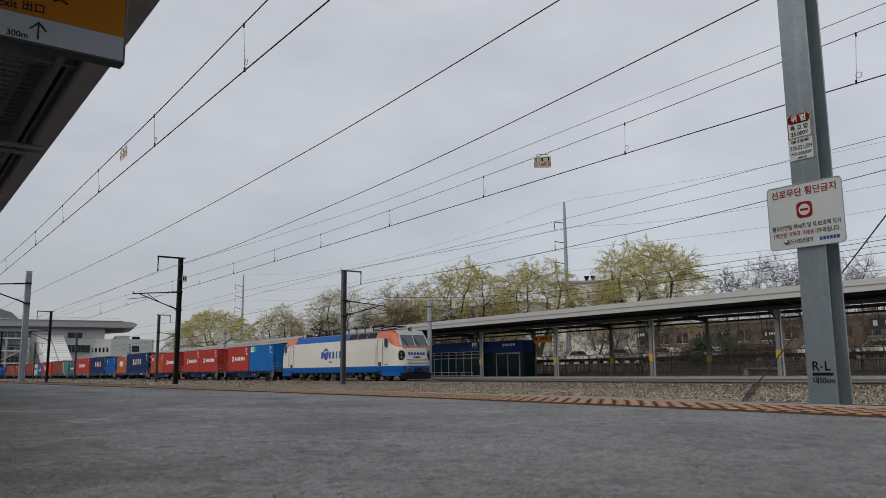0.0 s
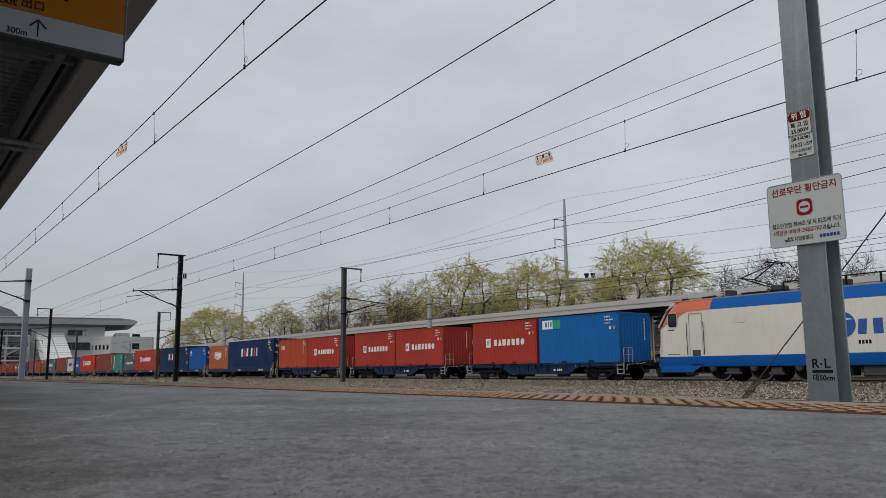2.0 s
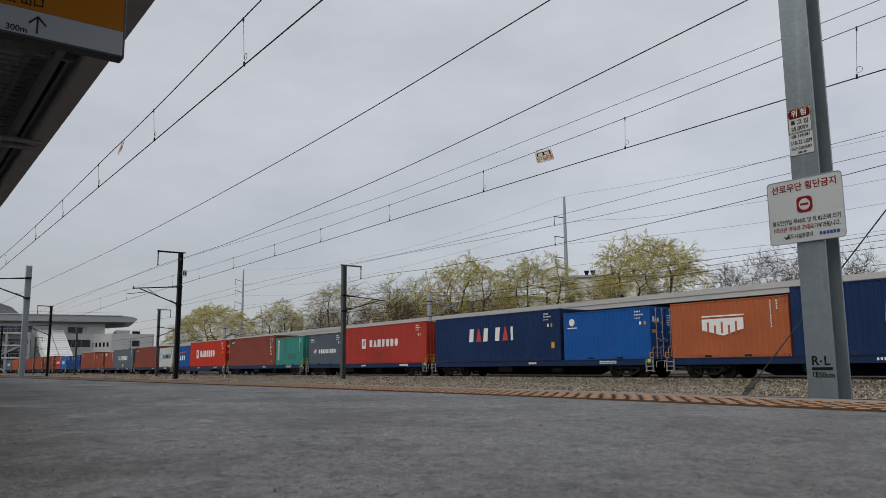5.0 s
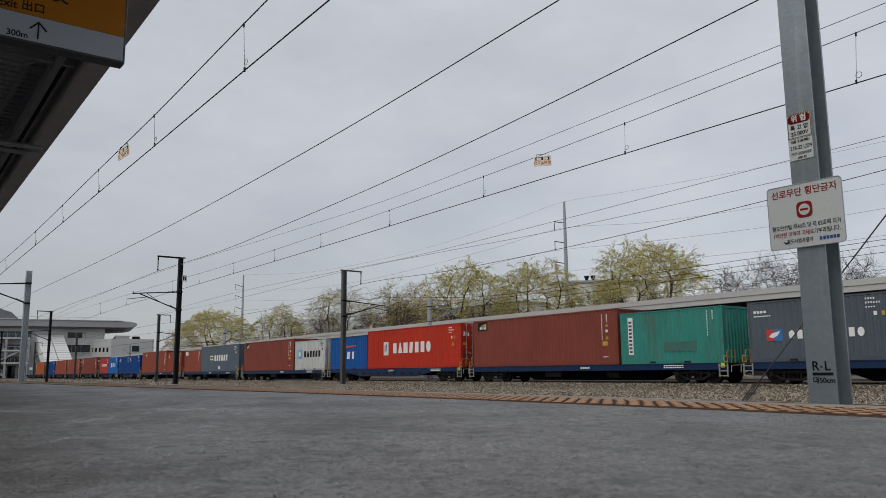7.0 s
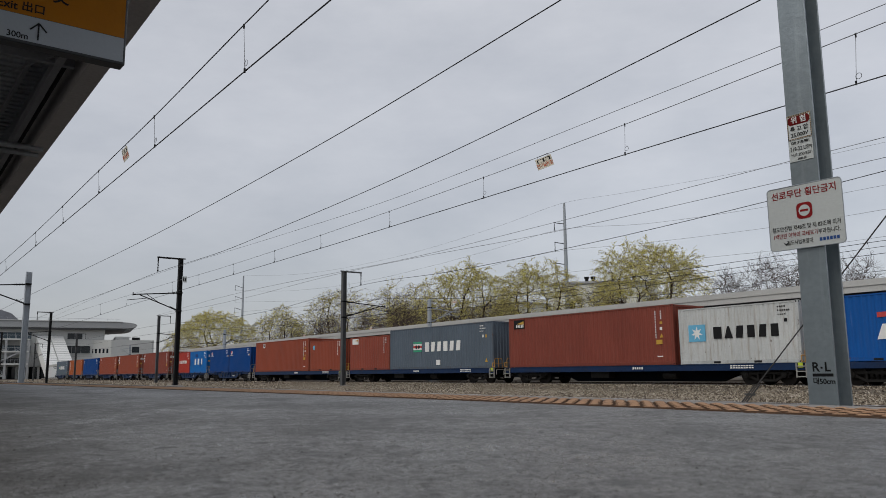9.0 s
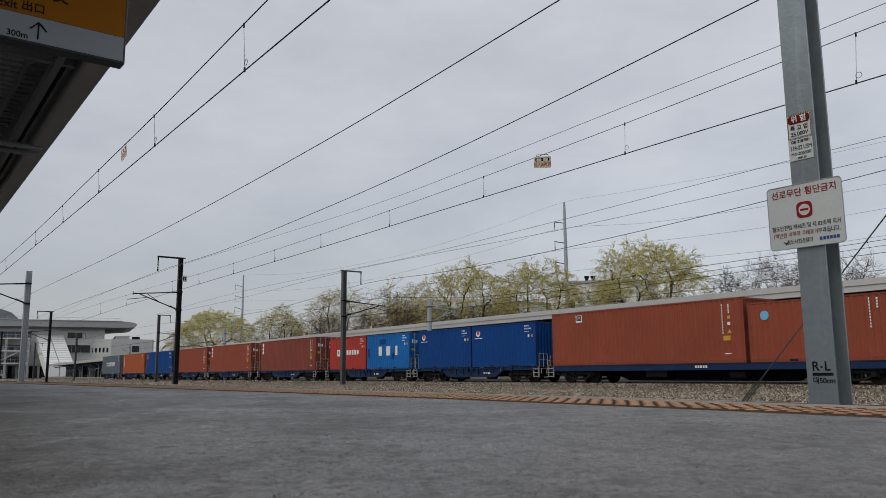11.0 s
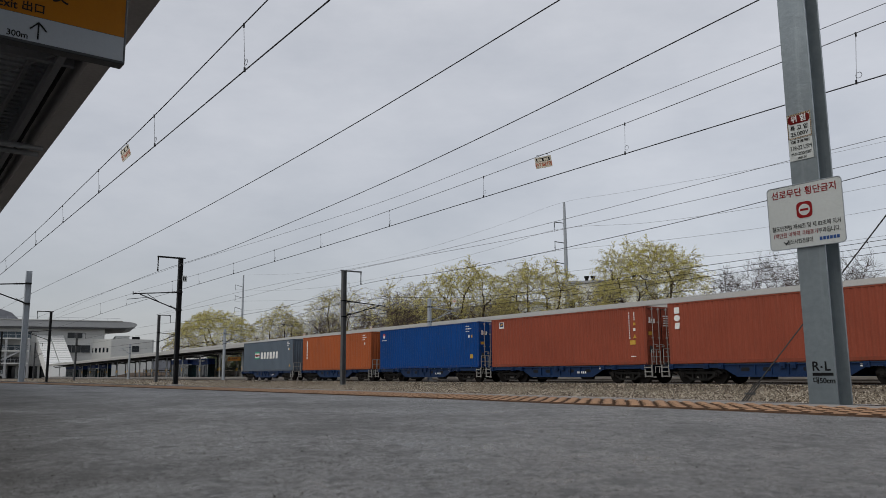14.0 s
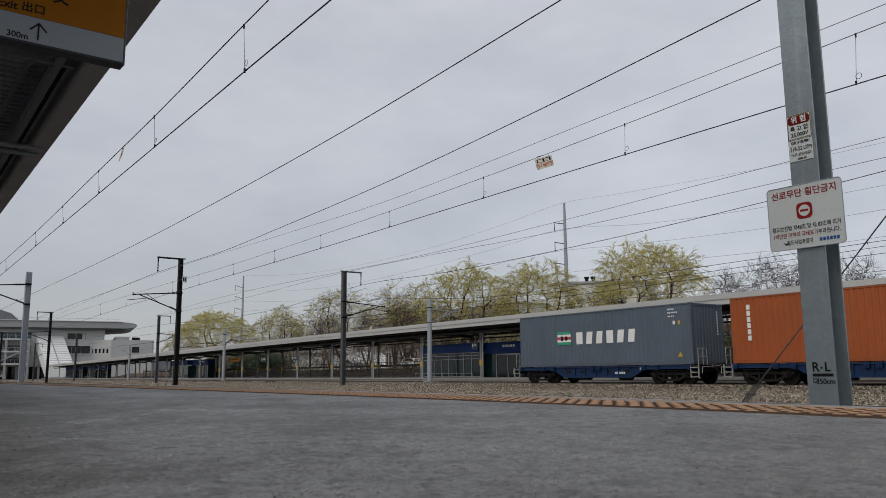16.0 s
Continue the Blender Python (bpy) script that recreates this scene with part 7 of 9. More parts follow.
        part("step", M().box(xd - 0.3, -0.02, 0.72, xd + 0.3, 0.05, 0.78).box(xd - 0.25, 0.0, 0.34, xd + 0.25, 0.1, 0.38).box(xd - 0.3, 0, 0.34, xd - 0.26, 0.06, 0.7).box(xd + 0.26, 0, 0.34, xd + 0.3, 0.06, 0.7), BOGIE, t, "cab steps")
    # long louvre windows in the upper band
    for k in range(4):
        x0 = 13.15 + 1.52 * k
        m = M().solid([(x0 + 0.08, 0.04, 3.27), (x0 + 1.38, 0.04, 3.27), (x0 + 1.44, 0.245, 3.66), (x0 + 0.12, 0.245, 3.66), (x0 + 0.08, 0.09, 3.27), (x0 + 1.38, 0.09, 3.27), (x0 + 1.44, 0.3, 3.66), (x0 + 0.12, 0.3, 3.66)],
                      [(0, 1, 2, 3), (4, 7, 6, 5), (0, 4, 5, 1), (1, 5, 6, 2), (2, 6, 7, 3), (3, 7, 4, 0)])
        if k < 3:
            lv = part("louvre", m, BLACK, t, "long dark intake louvre")
            fr = M().path([(x0 + 0.04, 0.03, 3.25), (x0 + 1.42, 0.03, 3.25), (x0 + 1.48, 0.24, 3.68), (x0 + 0.08, 0.24, 3.68), (x0 + 0.04, 0.03, 3.25)], 0.018, 5)
            part("frame", fr, SLEEPER, lv)
    # plain marks on the side
    marks(t, 1.0, 1.0, 8.35, 9.1, 1.78, 2.46, 1, LOCOMARK, "E", name="side_mark")
    marks(t, 1.0, 1.0, 9.85, 12.2, 1.78, 2.46, 4, LOCOMARK, "EHIE", name="side_mark")
    disc(t, 9.4, 2.22, 0.5, LOCOMARK, y=-0.006)
    part("side_mark", M().prism([(8.95, 2.28), (9.4, 2.5), (9.8, 2.42), (9.4, 2.38)], 1, -0.01, 0.0), MARKWHITE, t)
    m = M()
    for k in range(4):
        m.box(9.95 + 0.13 * k, -0.004, 1.46, 10.04 + 0.13 * k, 0.02, 1.61)
    part("side_marking", m, BLACK, t)
    for z in (2.0, 2.55):
        part("hatch", M().box(4.55, -0.008, z, 5.1, 0.01, z + 0.32, 0.004), LOCOWHITE, t)
    # roof: walkways, insulators, busbars and two pantographs
    part("roof_deck", M().box(1.8, 0.35, 3.70, L - 1.8, W - 0.35, 3.78, 0.02), LOCOROOF, t, "grey equipment roof")
    m = M()
    for k in range(9):
        x = 6.6 + 1.35 * k
        m.tube((x, 0.75, 3.78), (x, 0.75, 4.2), 0.045, 8)
        insulator(m, (x, 0.75, 3.95), (x, 0.75, 4.2), 5, 0.06)
    part("insulator", m, DARKSTEEL, t, "row of roof insulators")
    part("busbar", M().path([(6.6, 0.75, 4.22), (17.6, 0.75, 4.22)], 0.03, 6), DARKSTEEL, t, "roof busbar")
    for x, w in ((5.9, 0.5), (7.3, 0.4), (8.9, 0.3), (3.6, 0.25)):
        part("breaker", M().box(x, 0.9, 3.78, x + w, 1.5, 4.12, 0.03), MIDSTEEL, t, "roof circuit breaker box")
        m = M()
        insulator(m, (x + 0.1, 0.6, 3.78), (x + 0.1, 0.6, 4.35), 5, 0.1)
        part("insulator", m, MIDSTEEL, t)
    part("horn", M().tube((2.35, 0.9, 3.86), (3.1, 0.9, 3.86), 0.04, 8, 0.08), BLACK, t)
    for x, up in ((5.4, True), (17.0, False)):
        m = M()
        if up:
            for y in (1.0, 2.06):
                m.path([(x + 0.9, y, 3.9), (x - 1.0, y, 4.6), (x + 0.35, 1.53, 5.15)], 0.03, 6)
            m.path([(x - 1.0, 0.95, 4.6), (x - 1.0, 2.1, 4.6)], 0.03, 6)
            m.path([(x + 0.35, 0.75, 5.08), (x + 0.35, 0.95, 5.2), (x + 0.35, 2.1, 5.2), (x + 0.35, 2.3, 5.08)], 0.03, 6)
            m.path([(x + 0.75, 0.8, 5.0), (x + 0.72, 1.0, 5.18), (x + 0.72, 2.1, 5.18), (x + 0.75, 2.3, 5.0)], 0.025, 6)
            m.path([(x + 0.35, 1.1, 5.16), (x + 0.72, 1.1, 5.16)], 0.025, 6)
        else:
            for y in (1.0, 2.06):
                m.path([(x - 1.5, y, 3.98), (x + 1.4, y, 4.12), (x - 1.2, 1.53, 4.22)], 0.035, 6)
            m.path([(x - 1.3, 0.75, 4.1), (x - 1.3, 0.95, 4.24), (x - 1.3, 2.1, 4.24), (x - 1.3, 2.3, 4.1)], 0.03, 6)
            m.path([(x - 0.9, 0.75, 4.1), (x - 0.9, 0.95, 4.24), (x - 0.9, 2.1, 4.24), (x - 0.9, 2.3, 4.1)], 0.03, 6)
            m.path([(x + 1.4, 0.9, 4.12), (x + 1.4, 2.2, 4.12)], 0.05, 6)
        m.box(x - 0.9, 0.8, 3.86, x + 1.1, 2.26, 3.92)
        for dx in (-0.8, 1.0):
            insulator(m, (x + dx, 0.85, 3.76), (x + dx, 0.85, 3.88), 2, 0.1)
        part("pantograph", m, DARKSTEEL, t, "raised pantograph" if up else "folded pantograph")
    # running gear
    part("underframe", M().box(1.0, 0.5, 0.55, L - 1.0, W - 0.5, 0.72), BOGIE, t)
    wheels = []
    wm = M()
    for s in (-1, 1):
        y = s * 0.7525
        wm.tube((0, y - 0.065, 0), (0, y + 0.065, 0), 0.61, 28)
        wm.tube((0, y - s * 0.075, 0), (0, y - s * 0.1, 0), 0.64, 28)
        wm.tube((0, y + s * 0.065, 0), (0, y + s * 0.09, 0), 0.25, 16)
        for k in range(6):
            a = k / 6 * 6.2832
            wm.box(0.4 * math.cos(a) - 0.05, y + s * 0.05, 0.4 * math.sin(a) - 0.05, 0.4 * math.cos(a) + 0.05, y + s * 0.075, 0.4 * math.sin(a) + 0.05)
    wm.tube((0, -1.0, 0), (0, 1.0, 0), 0.1, 12)
    wd = wm.data("wheelset", [WHEEL])
    tyre = M()
    for sd in (-1, 1):
        y = sd * 0.7525 + sd * 0.067
        for k in range(28):
            p, q = k / 28 * 6.2832, (k + 1) / 28 * 6.2832
            tyre.face(*[(e * math.cos(g), y, e * math.sin(g)) for e, g in ((0.61, p), (0.61, q), (0.53, q), (0.53, p))])
    tyd = tyre.data("tyre", [TYRE])
    for xc in (5.35, 16.0):
        fm = M()
        for ys in (W / 2 - 1.12, W / 2 + 1.12):
            yo = ys - 0.1 if ys < 1.5 else ys + 0.1
            # slim frame beam tucked under the skirt, bowed down between the axles
            fm.prism([(-2.8, 0.86), (2.8, 0.86), (2.8, 0.72), (2.35, 0.72), (1.75, 0.7), (1.35, 0.56), (0.7, 0.56), (0.35, 0.72), (-0.35, 0.72), (-0.7, 0.56), (-1.35, 0.56), (-1.75, 0.7), (-2.35, 0.72), (-2.8, 0.72)], 1, ys - 0.05, ys + 0.05)
            for dx in (-2.05, 0, 2.05):
                for e in (-0.3, 0.3):
                    for k in range(5):
                        fm.tube((dx + e, ys, 0.52 + 0.062 * k), (dx + e, ys, 0.55 + 0.062 * k), 0.08, 10)
                    fm.box(dx + e - 0.1, ys - 0.08, 0.48, dx + e + 0.1, ys + 0.08, 0.52)
                fm.box(dx - 0.42, ys - 0.05, 0.5, dx + 0.42, ys + 0.05, 0.57, 0.015)
                # brake hangers and blocks beside each wheel
                for e in (-0.72, 0.72):
                    fm.prism([(dx + e - 0.06, 0.84), (dx + e + 0.05, 0.84), (dx + e * 0.93 + 0.04, 0.38), (dx + e * 0.93 - 0.06, 0.38)], 1, ys + 0.06, ys + 0.14)
            for dx in (-1.02, 1.02):
                fm.tube((dx - 0.42, yo, 0.36), (dx + 0.42, yo, 0.3), 0.03, 6).tube((dx, yo, 0.62), (dx + 0.28, yo, 0.32), 0.025, 6)
                fm.box(dx - 0.13, yo - 0.05, 0.24, dx + 0.13, yo + 0.05, 0.44, 0.02)
        bg = part("bogie", fm, BOGIE, t, "three-axle bogie with coil springs", at=(xc, 0, 0))
        for dx in (-2.05, 0, 2.05):
            ax = part("wheelset", wd, None, bg, at=(dx, W / 2, 0.61))
            part("tyre", tyd, None, bg, "worn bright steel tyres", at=(dx, W / 2, 0.61))
            wheels.append(ax)
    GREASY = mat("oily underfloor steel", (0.055, 0.05, 0.045), 0.6, var=0.35, big=3, fine=20, spec=0.3)
    for x0, x1, z0, z1 in ((1.9, 2.3, 0.3, 0.6), (3.95, 4.6, 0.34, 0.6), (6.1, 6.6, 0.32, 0.6), (8.0, 8.4, 0.36, 0.62), (13.2, 13.45, 0.3, 0.6), (14.7, 15.2, 0.34, 0.6), (16.8, 17.3, 0.34, 0.6), (18.9, 19.4, 0.28, 0.62)):
        part("underfloor_gear", M().box(x0, 0.16, z0, x1, 0.4, z1, 0.03), GREASY, t)
        part("brake_cylinder", M().tube((x0 - 0.1, 0.2, z0 + 0.02), (x1 + 0.1, 0.2, z0 + 0.02), 0.06, 10), GREASY, t)
    for x in (3.3, 5.35, 7.4, 13.95, 16.0, 18.05):
        part("axle_cap", M().tube((x, 0.06, 0.61), (x, 0.2, 0.61), 0.15, 14, 0.19).tube((x, 0.03, 0.61), (x, 0.07, 0.61), 0.08, 10), GREASY, t, "axlebox cover")
    part("brake_pipe", M().path([(1.5, 0.22, 0.66), (L - 1.5, 0.22, 0.66)], 0.03, 6), GREASY, t)
    m = M()
    for x0, x1, z in ((8.7, 9.5, 0.25), (9.9, 11.2, 0.22), (11.4, 12.0, 0.3), (12.2, 12.9, 0.25)):
        m.box(x0, 0.25, z, x1, 0.9, 0.68, 0.03)
    part("equipment_box", m, BOGIE, t, "underfloor equipment boxes")
    part("equipment_box", M().box(9.95, 0.2, 0.26, 10.9, 0.5, 0.62, 0.02), MIDSTEEL, t)
    return t, wheels


BROWGREY = mat("pale grey cab trim", (0.42, 0.43, 0.43), 0.45, var=0.08)
# blue-grey base paints in part of the sky's reflection
SCREEN = glass("windscreen glass", (0.05, 0.062, 0.075), 0.06, 1.0)
TYRE = mat("worn tyre steel", (0.13, 0.12, 0.11), 0.45, metal=0.3, var=0.2, big=5)
LENS = mat("lamp lens", (0.22, 0.22, 0.21), 0.15, var=0.05)
LOCOMARK = mat("blue mark paint", (0.015, 0.08, 0.33), 0.4, var=0.15, big=1)
LOCO, LOCO_WHEELS = locomotive()
# trees: x, y, height, spread (willows: share of twigs in leaf)
TREES_WILLOW = [(-48.9, 62, 13.6, 5.2, 0.9), (-66.4, 64, 13.9, 4.7, 0.7), (-76.9, 62, 14.6, 5.0, 0.8), (-93.8, 64, 14.0, 4.4, 0.3), (-116.4, 66, 15.3, 5.8, 0.24), (-140.7, 66, 13.6, 5.4, 0.45), (-169.9, 64, 15.0, 7.8, 1.0)]
TREES_BARE = [(-42.4, 66, 10.2, 1.9), (-38.4, 66, 11.0, 2.2), (-35.2, 66, 10.8, 2.0), (-30.4, 66, 9.9, 2.4), (-63, 70, 10.5, 2.6), (-57, 66, 10.5, 2.2), (-53, 68, 9.0, 2.0), (-86, 68, 10.4, 2.8), (-103, 68, 13.4, 3.4), (-107, 66, 10.4, 3.0), (-126, 68, 11.5, 4.0), (-214, 72, 13.0, 5.5),
              (-45.5, 56, 5.0, 2.6), (-33, 56, 5.2, 2.4), (-24.5, 56, 5.2, 2.6), (-36.5, 57, 5.2, 2.6), (-41, 55, 4.4, 2.2), (-49, 56, 5.2, 2.4), (-28.5, 56, 5.0, 2.4), (-58, 57, 5.0, 2.4), (-80, 55, 4.8, 2.4), (-93, 57, 5.6, 2.6), (-104, 57, 5.8, 2.6), (-118, 57, 5.8, 2.8), (-145, 58, 6.0, 3.0), (-19.5, 56, 4.8, 2.4),
              (-96.5, 70, 11.5, 3.2), (-100, 74, 12.0, 3.0), (-109, 72, 12.0, 3.4), (-90, 72, 11.0, 3.0), (-82, 72, 10.5, 2.8), (-131, 72, 12.5, 3.6), (-96, 57, 5.8, 2.6), (-107.5, 57, 5.8, 2.6), (-134, 57, 6.0, 2.8), (-152, 58, 6.2, 3.0), (-27, 57, 5.2, 2.4),
              (-112, 76, 13.5, 3.6), (-121, 74, 13.0, 3.8), (-98, 68, 12.0, 3.2), (-105, 78, 13.5, 3.6), (-87, 76, 12.0, 3.2), (-93, 78, 12.5, 3.4), (-135, 74, 12.0, 3.8), (-147, 72, 11.5, 3.8), (-155, 74, 12.0, 4.0)]
BUSHES = [(-38.2, 57, 3.6, 2.6), (-158, 64, 7.5, 2.6), (-121, 56, 4.4, 2.6), (-130, 57, 4.6, 3.0), (-137, 57, 4.4, 2.6), (-124, 57, 4.6, 2.4), (-151, 57, 4.6, 3.0)]


# ---- beyond the tracks ----
def tree(name, x, y, h, spread, kind, seed, label, leafy_share=0.85):
    """kind: willow (arching twigs with new yellow-green leaves), bare (upright twigs) or bush (evergreen)."""
    rng = random.Random(seed)
    nrg = np.random.RandomState(seed)
    t = thing(name, label, "tree", (x, y, 0.15 if y < 59 else 0.3), group="trees behind the platform")
    wood, thin, leaf = M(), M(), M()
    fork = h * (0.15 if kind == "willow" else 0.12)
    r0 = (0.026 if kind == "willow" else 0.016) * h
    n_tip = {"willow": 820, "bare": 330, "bush": 90}[kind] if h > 6.5 else 115
    if kind == "willow":
        n_tip = int(n_tip * (spread / 5.0) ** 1.2)
    # tips of the boughs, scattered through a lobed dome
    zc, rz = (0.38 * h, 0.6 * h) if kind == "willow" else (0.42 * h, 0.56 * h)
    broad = spread * (1.28 if kind == "willow" else 1.12)
    ph = [rng.uniform(0, 6.28) for _ in range(6)]
    tips = []
    while len(tips) < n_tip:
        a, u = rng.uniform(0, 6.283), rng.uniform(-0.3 if kind != "willow" else -0.16, 1.0)
        rr = 0.3 + 0.7 * rng.random() ** (0.3 if kind == "willow" else 0.42)
        ln = 0.93 + 0.09 * math.sin(2 * a + ph[0]) * math.sin(2.5 * u + ph[1]) + 0.07 * math.sin(3 * a + ph[2] + 3 * u) + 0.05 * math.sin(7 * a + ph[3] + 6 * u)
        w = max(0, 1 - u ** 2.4) ** 0.5 if u > 0 else 1.0 - 0.5 * u * u
        p = Vector((math.cos(a) * w * broad * rr * ln, math.sin(a) * w * broad * rr * ln, zc + rz * u * (0.5 + 0.5 * rr) * ln))
        if p.z > fork * 1.2:
            tips.append(p)
    tips = np.array(tips)
    ends = []

    def limb(a, da, b, db, ra, rb):
        """A smooth bough from a to b, leaving and arriving along the given directions."""
        length = (b - a).length
        n = max(2, min(6, int(length / 0.5) + 1))
        last, r_last = a, ra
        for k in range(1, n + 1):
            u = k / n
            q = a * (2 * u ** 3 - 3 * u ** 2 + 1) + da * length * (u ** 3 - 2 * u ** 2 + u) + b * (3 * u ** 2 - 2 * u ** 3) + db * length * (u ** 3 - u ** 2)
            if k < n:
                q = q + Vector((rng.uniform(-1, 1), rng.uniform(-1, 1), rng.uniform(-1, 1))) * 0.035 * length / n
            r = ra + (rb - ra) * u
            if r > 0.017:
                (wood if r > 0.032 else thin).tube(last, q, r_last, 7 if r > 0.09 else 4 if r > 0.032 else 3, r, caps=False)
            else:
                thin.blade(last, q, r_last, rng.uniform(0, 6.28))
            if r < 0.02 and k > 1:
                ends.append((last.lerp(q, 0.5), (q - last).normalized(), k == n))
            last, r_last = q, r

    def grow(base, way, pts, r):
        n = len(pts)
        if n <= 3:
            for p in pts:
                p = Vector(p)
                d = (p - base).normalized()
                limb(base, (way * 0.5 + d * 0.6).normalized(), p, (d + Vector((0, 0, 0.15))).normalized(), max(r * 0.8, 0.014), 0.009)
            return
        k = 2 if n < 40 or rng.random() < 0.6 else 3
        rel = pts - np.array(base)
        rel = rel / (np.linalg.norm(rel, axis=1)[:, None] + 0.3)
        mid = rel[nrg.choice(n, k, replace=False)]
        for _ in range(5):
            own = np.argmin(((rel[:, None] - mid[None]) ** 2).sum(2), 1)
            mid = np.array([rel[own == j].mean(0) if (own == j).any() else mid[j] for j in range(k)])
        for j in range(k):
            sub = pts[own == j]
            m = len(sub)
            if not m:
                continue
            if m == n:
                sub = pts
            c = Vector(sub.mean(0))
            rj = max(0.014, r * (m / n) ** 0.46)
            reach = rng.uniform(0.42, 0.6) if n > 12 else rng.uniform(0.5, 0.65)
            d = (c - base)
            b = base + d * reach + Vector((0, 0, 0.05)) * d.length
            go = (way * 0.55 + d.normalized() * 0.6).normalized()
            end = (d.normalized() + Vector((0, 0, 0.12))).normalized()
            limb(base, go, b, end, rj, rj * 0.86)
            if m == n:
                half = m // 2
                grow(b, end, sub[:half], rj * 0.7)
                grow(b, end, sub[half:], rj * 0.7)
            else:
                grow(b, end, sub, rj * 0.86)

    top = Vector((rng.uniform(-0.1, 0.1), rng.uniform(-0.1, 0.1), fork))
    wood.tube((0, 0, -0.3), top * 0.5, r0 * 1.35, 9, r0 * 1.08, caps=False).tube(top * 0.5, top, r0 * 1.08, 9, r0, caps=False)
    grow(top, Vector((0, 0, 1)), tips, r0)
    if kind == "willow":
        for p, d, tip in ends:
            for _ in range(4 if tip else 1):
                q = p.copy()
                out = Vector((p.x, p.y, 0))
                out = out.normalized() if out.length > 0.3 else Vector((rng.uniform(-1, 1), rng.uniform(-1, 1), 0))
                v = (d * 1.1 + out * rng.uniform(0.0, 0.35) + Vector((rng.uniform(-0.55, 0.55), rng.uniform(-0.55, 0.55), rng.uniform(0.0, 0.5)))).normalized() * 0.24
                green = rng.random() < leafy_share * min(1.0, max(0.3, 2.6 * p.z / h - 0.75))
                for s in range(rng.randint(3, 7)):
                    w = q + v
                    thin.blade(q, w, 0.0085, rng.uniform(0, 6.28))
                    for _ in range(rng.randint(2, 3) if green else 0):
                        c = q.lerp(w, rng.random()) + Vector((rng.uniform(-1, 1), rng.uniform(-1, 1), rng.uniform(-1, 1))) * 0.05
                        e = Vector((rng.uniform(-0.8, 0.8), rng.uniform(-0.8, 0.8), rng.uniform(-1.2, 0.6))).normalized() * rng.uniform(0.1, 0.19)
                        g = Vector((rng.uniform(-1, 1), rng.uniform(-1, 1), rng.uniform(-0.3, 0.3))).normalized() * 0.031
                        leaf.face(c, c + e * 0.5 + g, c + e, c + e * 0.5 - g)
                    q = w
                    v = v * 0.94 + Vector((rng.uniform(-0.025, 0.025), rng.uniform(-0.025, 0.025), -0.034))
    elif kind == "bare":
        for p, d, tip in ends:
            for _ in range(4 if tip else 2):
                q = p.copy()
                v = (d * 0.9 + Vector((rng.uniform(-0.7, 0.7), rng.uniform(-0.7, 0.7), rng.uniform(0, 0.9)))).normalized() * 0.022 * (h + 3)
                for s in range(3):
                    w = q + v
                    thin.blade(q, w, 0.0105 - 0.002 * s, rng.uniform(0, 6.28))
                    q = w
                    v = v + Vector((rng.uniform(-0.1, 0.1), rng.uniform(-0.1, 0.1), 0.03))
    else:
        for p, d, tip in ends:
            for _ in range(44):
                c = p + Vector((rng.gauss(0, 0.3), rng.gauss(0, 0.3), rng.gauss(0, 0.25)))
                e = Vector((rng.uniform(-1, 1), rng.uniform(-1, 1), rng.uniform(-1, 1))).normalized() * 0.14
                g = Vector((rng.uniform(-1, 1), rng.uniform(-1, 1), rng.uniform(-1, 1))).normalized() * 0.05
                leaf.face(c, c + e * 0.5 + g, c + e, c + e * 0.5 - g)
    part("trunk", wood, BARK, t, "dark forked trunk and limbs")
    tagged(part("twig_mass", thin, TWIG if kind == "willow" or h < 6.5 else BARETWIG, t, "fine tangled twigs"), kind="stuff")
    if leaf.v:
        part("crown", leaf, LEAFWILLOW if kind == "willow" else LEAFGREEN, t, "thin crown of new leaves" if kind == "willow" else "dense evergreen leaves")
    return t


WILLOW = "willow tree just coming into yellow-green leaf behind the platform"
BARE = "leafless tree with fine upright twigs behind the platform"
for k, (x, y, h, s, g) in enumerate(TREES_WILLOW):
    tree("willow_tree", x, y, h, s, "willow", 20 + k, WILLOW if g > 0.5 else "willow tree with brown twigs and few new leaves", g)
for k, (x, y, h, s) in enumerate(TREES_BARE):
    tree("bare_tree", x, y, h, s, "bare", 60 + k, BARE if h > 6.5 else "low leafless shrubby tree on the bank behind the fence")
for k, (x, y, h, s) in enumerate(BUSHES):
    tree("evergreen_bush", x, y, h, s, "bush", 90 + k, "dense dark evergreen bush by the fence")


def pylon(x, y, h, label, reach=1.4):
    t = thing("power_pylon", label, "power pylon", (x, y, 0))
    part("pole", M().tube((0, 0, 0), (0, 0, h), 0.42, 12, 0.16), GALV2, t)
    for z in (h - 2.9, h - 5.6, h - 8.4):
        m = M().path([(0, -0.1, z), (-reach, -0.6, z + 0.25 * reach)], 0.06, 6)
        arm_ = part("arm", m, DARKSTEEL, t, "dark cross arm")
        m = M()
        insulator(m, (0.05 - reach, -0.6, z + 0.25 * reach), (0.05 - reach, -0.6, z + 0.25 * reach - 1.35), 9, 0.09)
        part("insulator", m, DARKSTEEL, arm_)
    for k in range(16):
        part("climbing_step", M().box(-0.5 + 0.012 * k, -0.02, 2 + 1.2 * k, 0.5 - 0.012 * k, 0.02, 2.05 + 1.2 * k), GALV2, t)


pylon(-72.3, 75, 23.2, "slim grey steel power pylon behind the trees")
pylon(-180.7, 75, 24.6, "slim grey steel power pylon far along the line", 3.4)


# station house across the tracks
# the roof's grey made darker: shade under the eaves put into the colour
ROOFSHADE = mat("shaded grey metal soffit", (0.1, 0.103, 0.108), 0.55, var=0.1, big=0.3, fine=4)
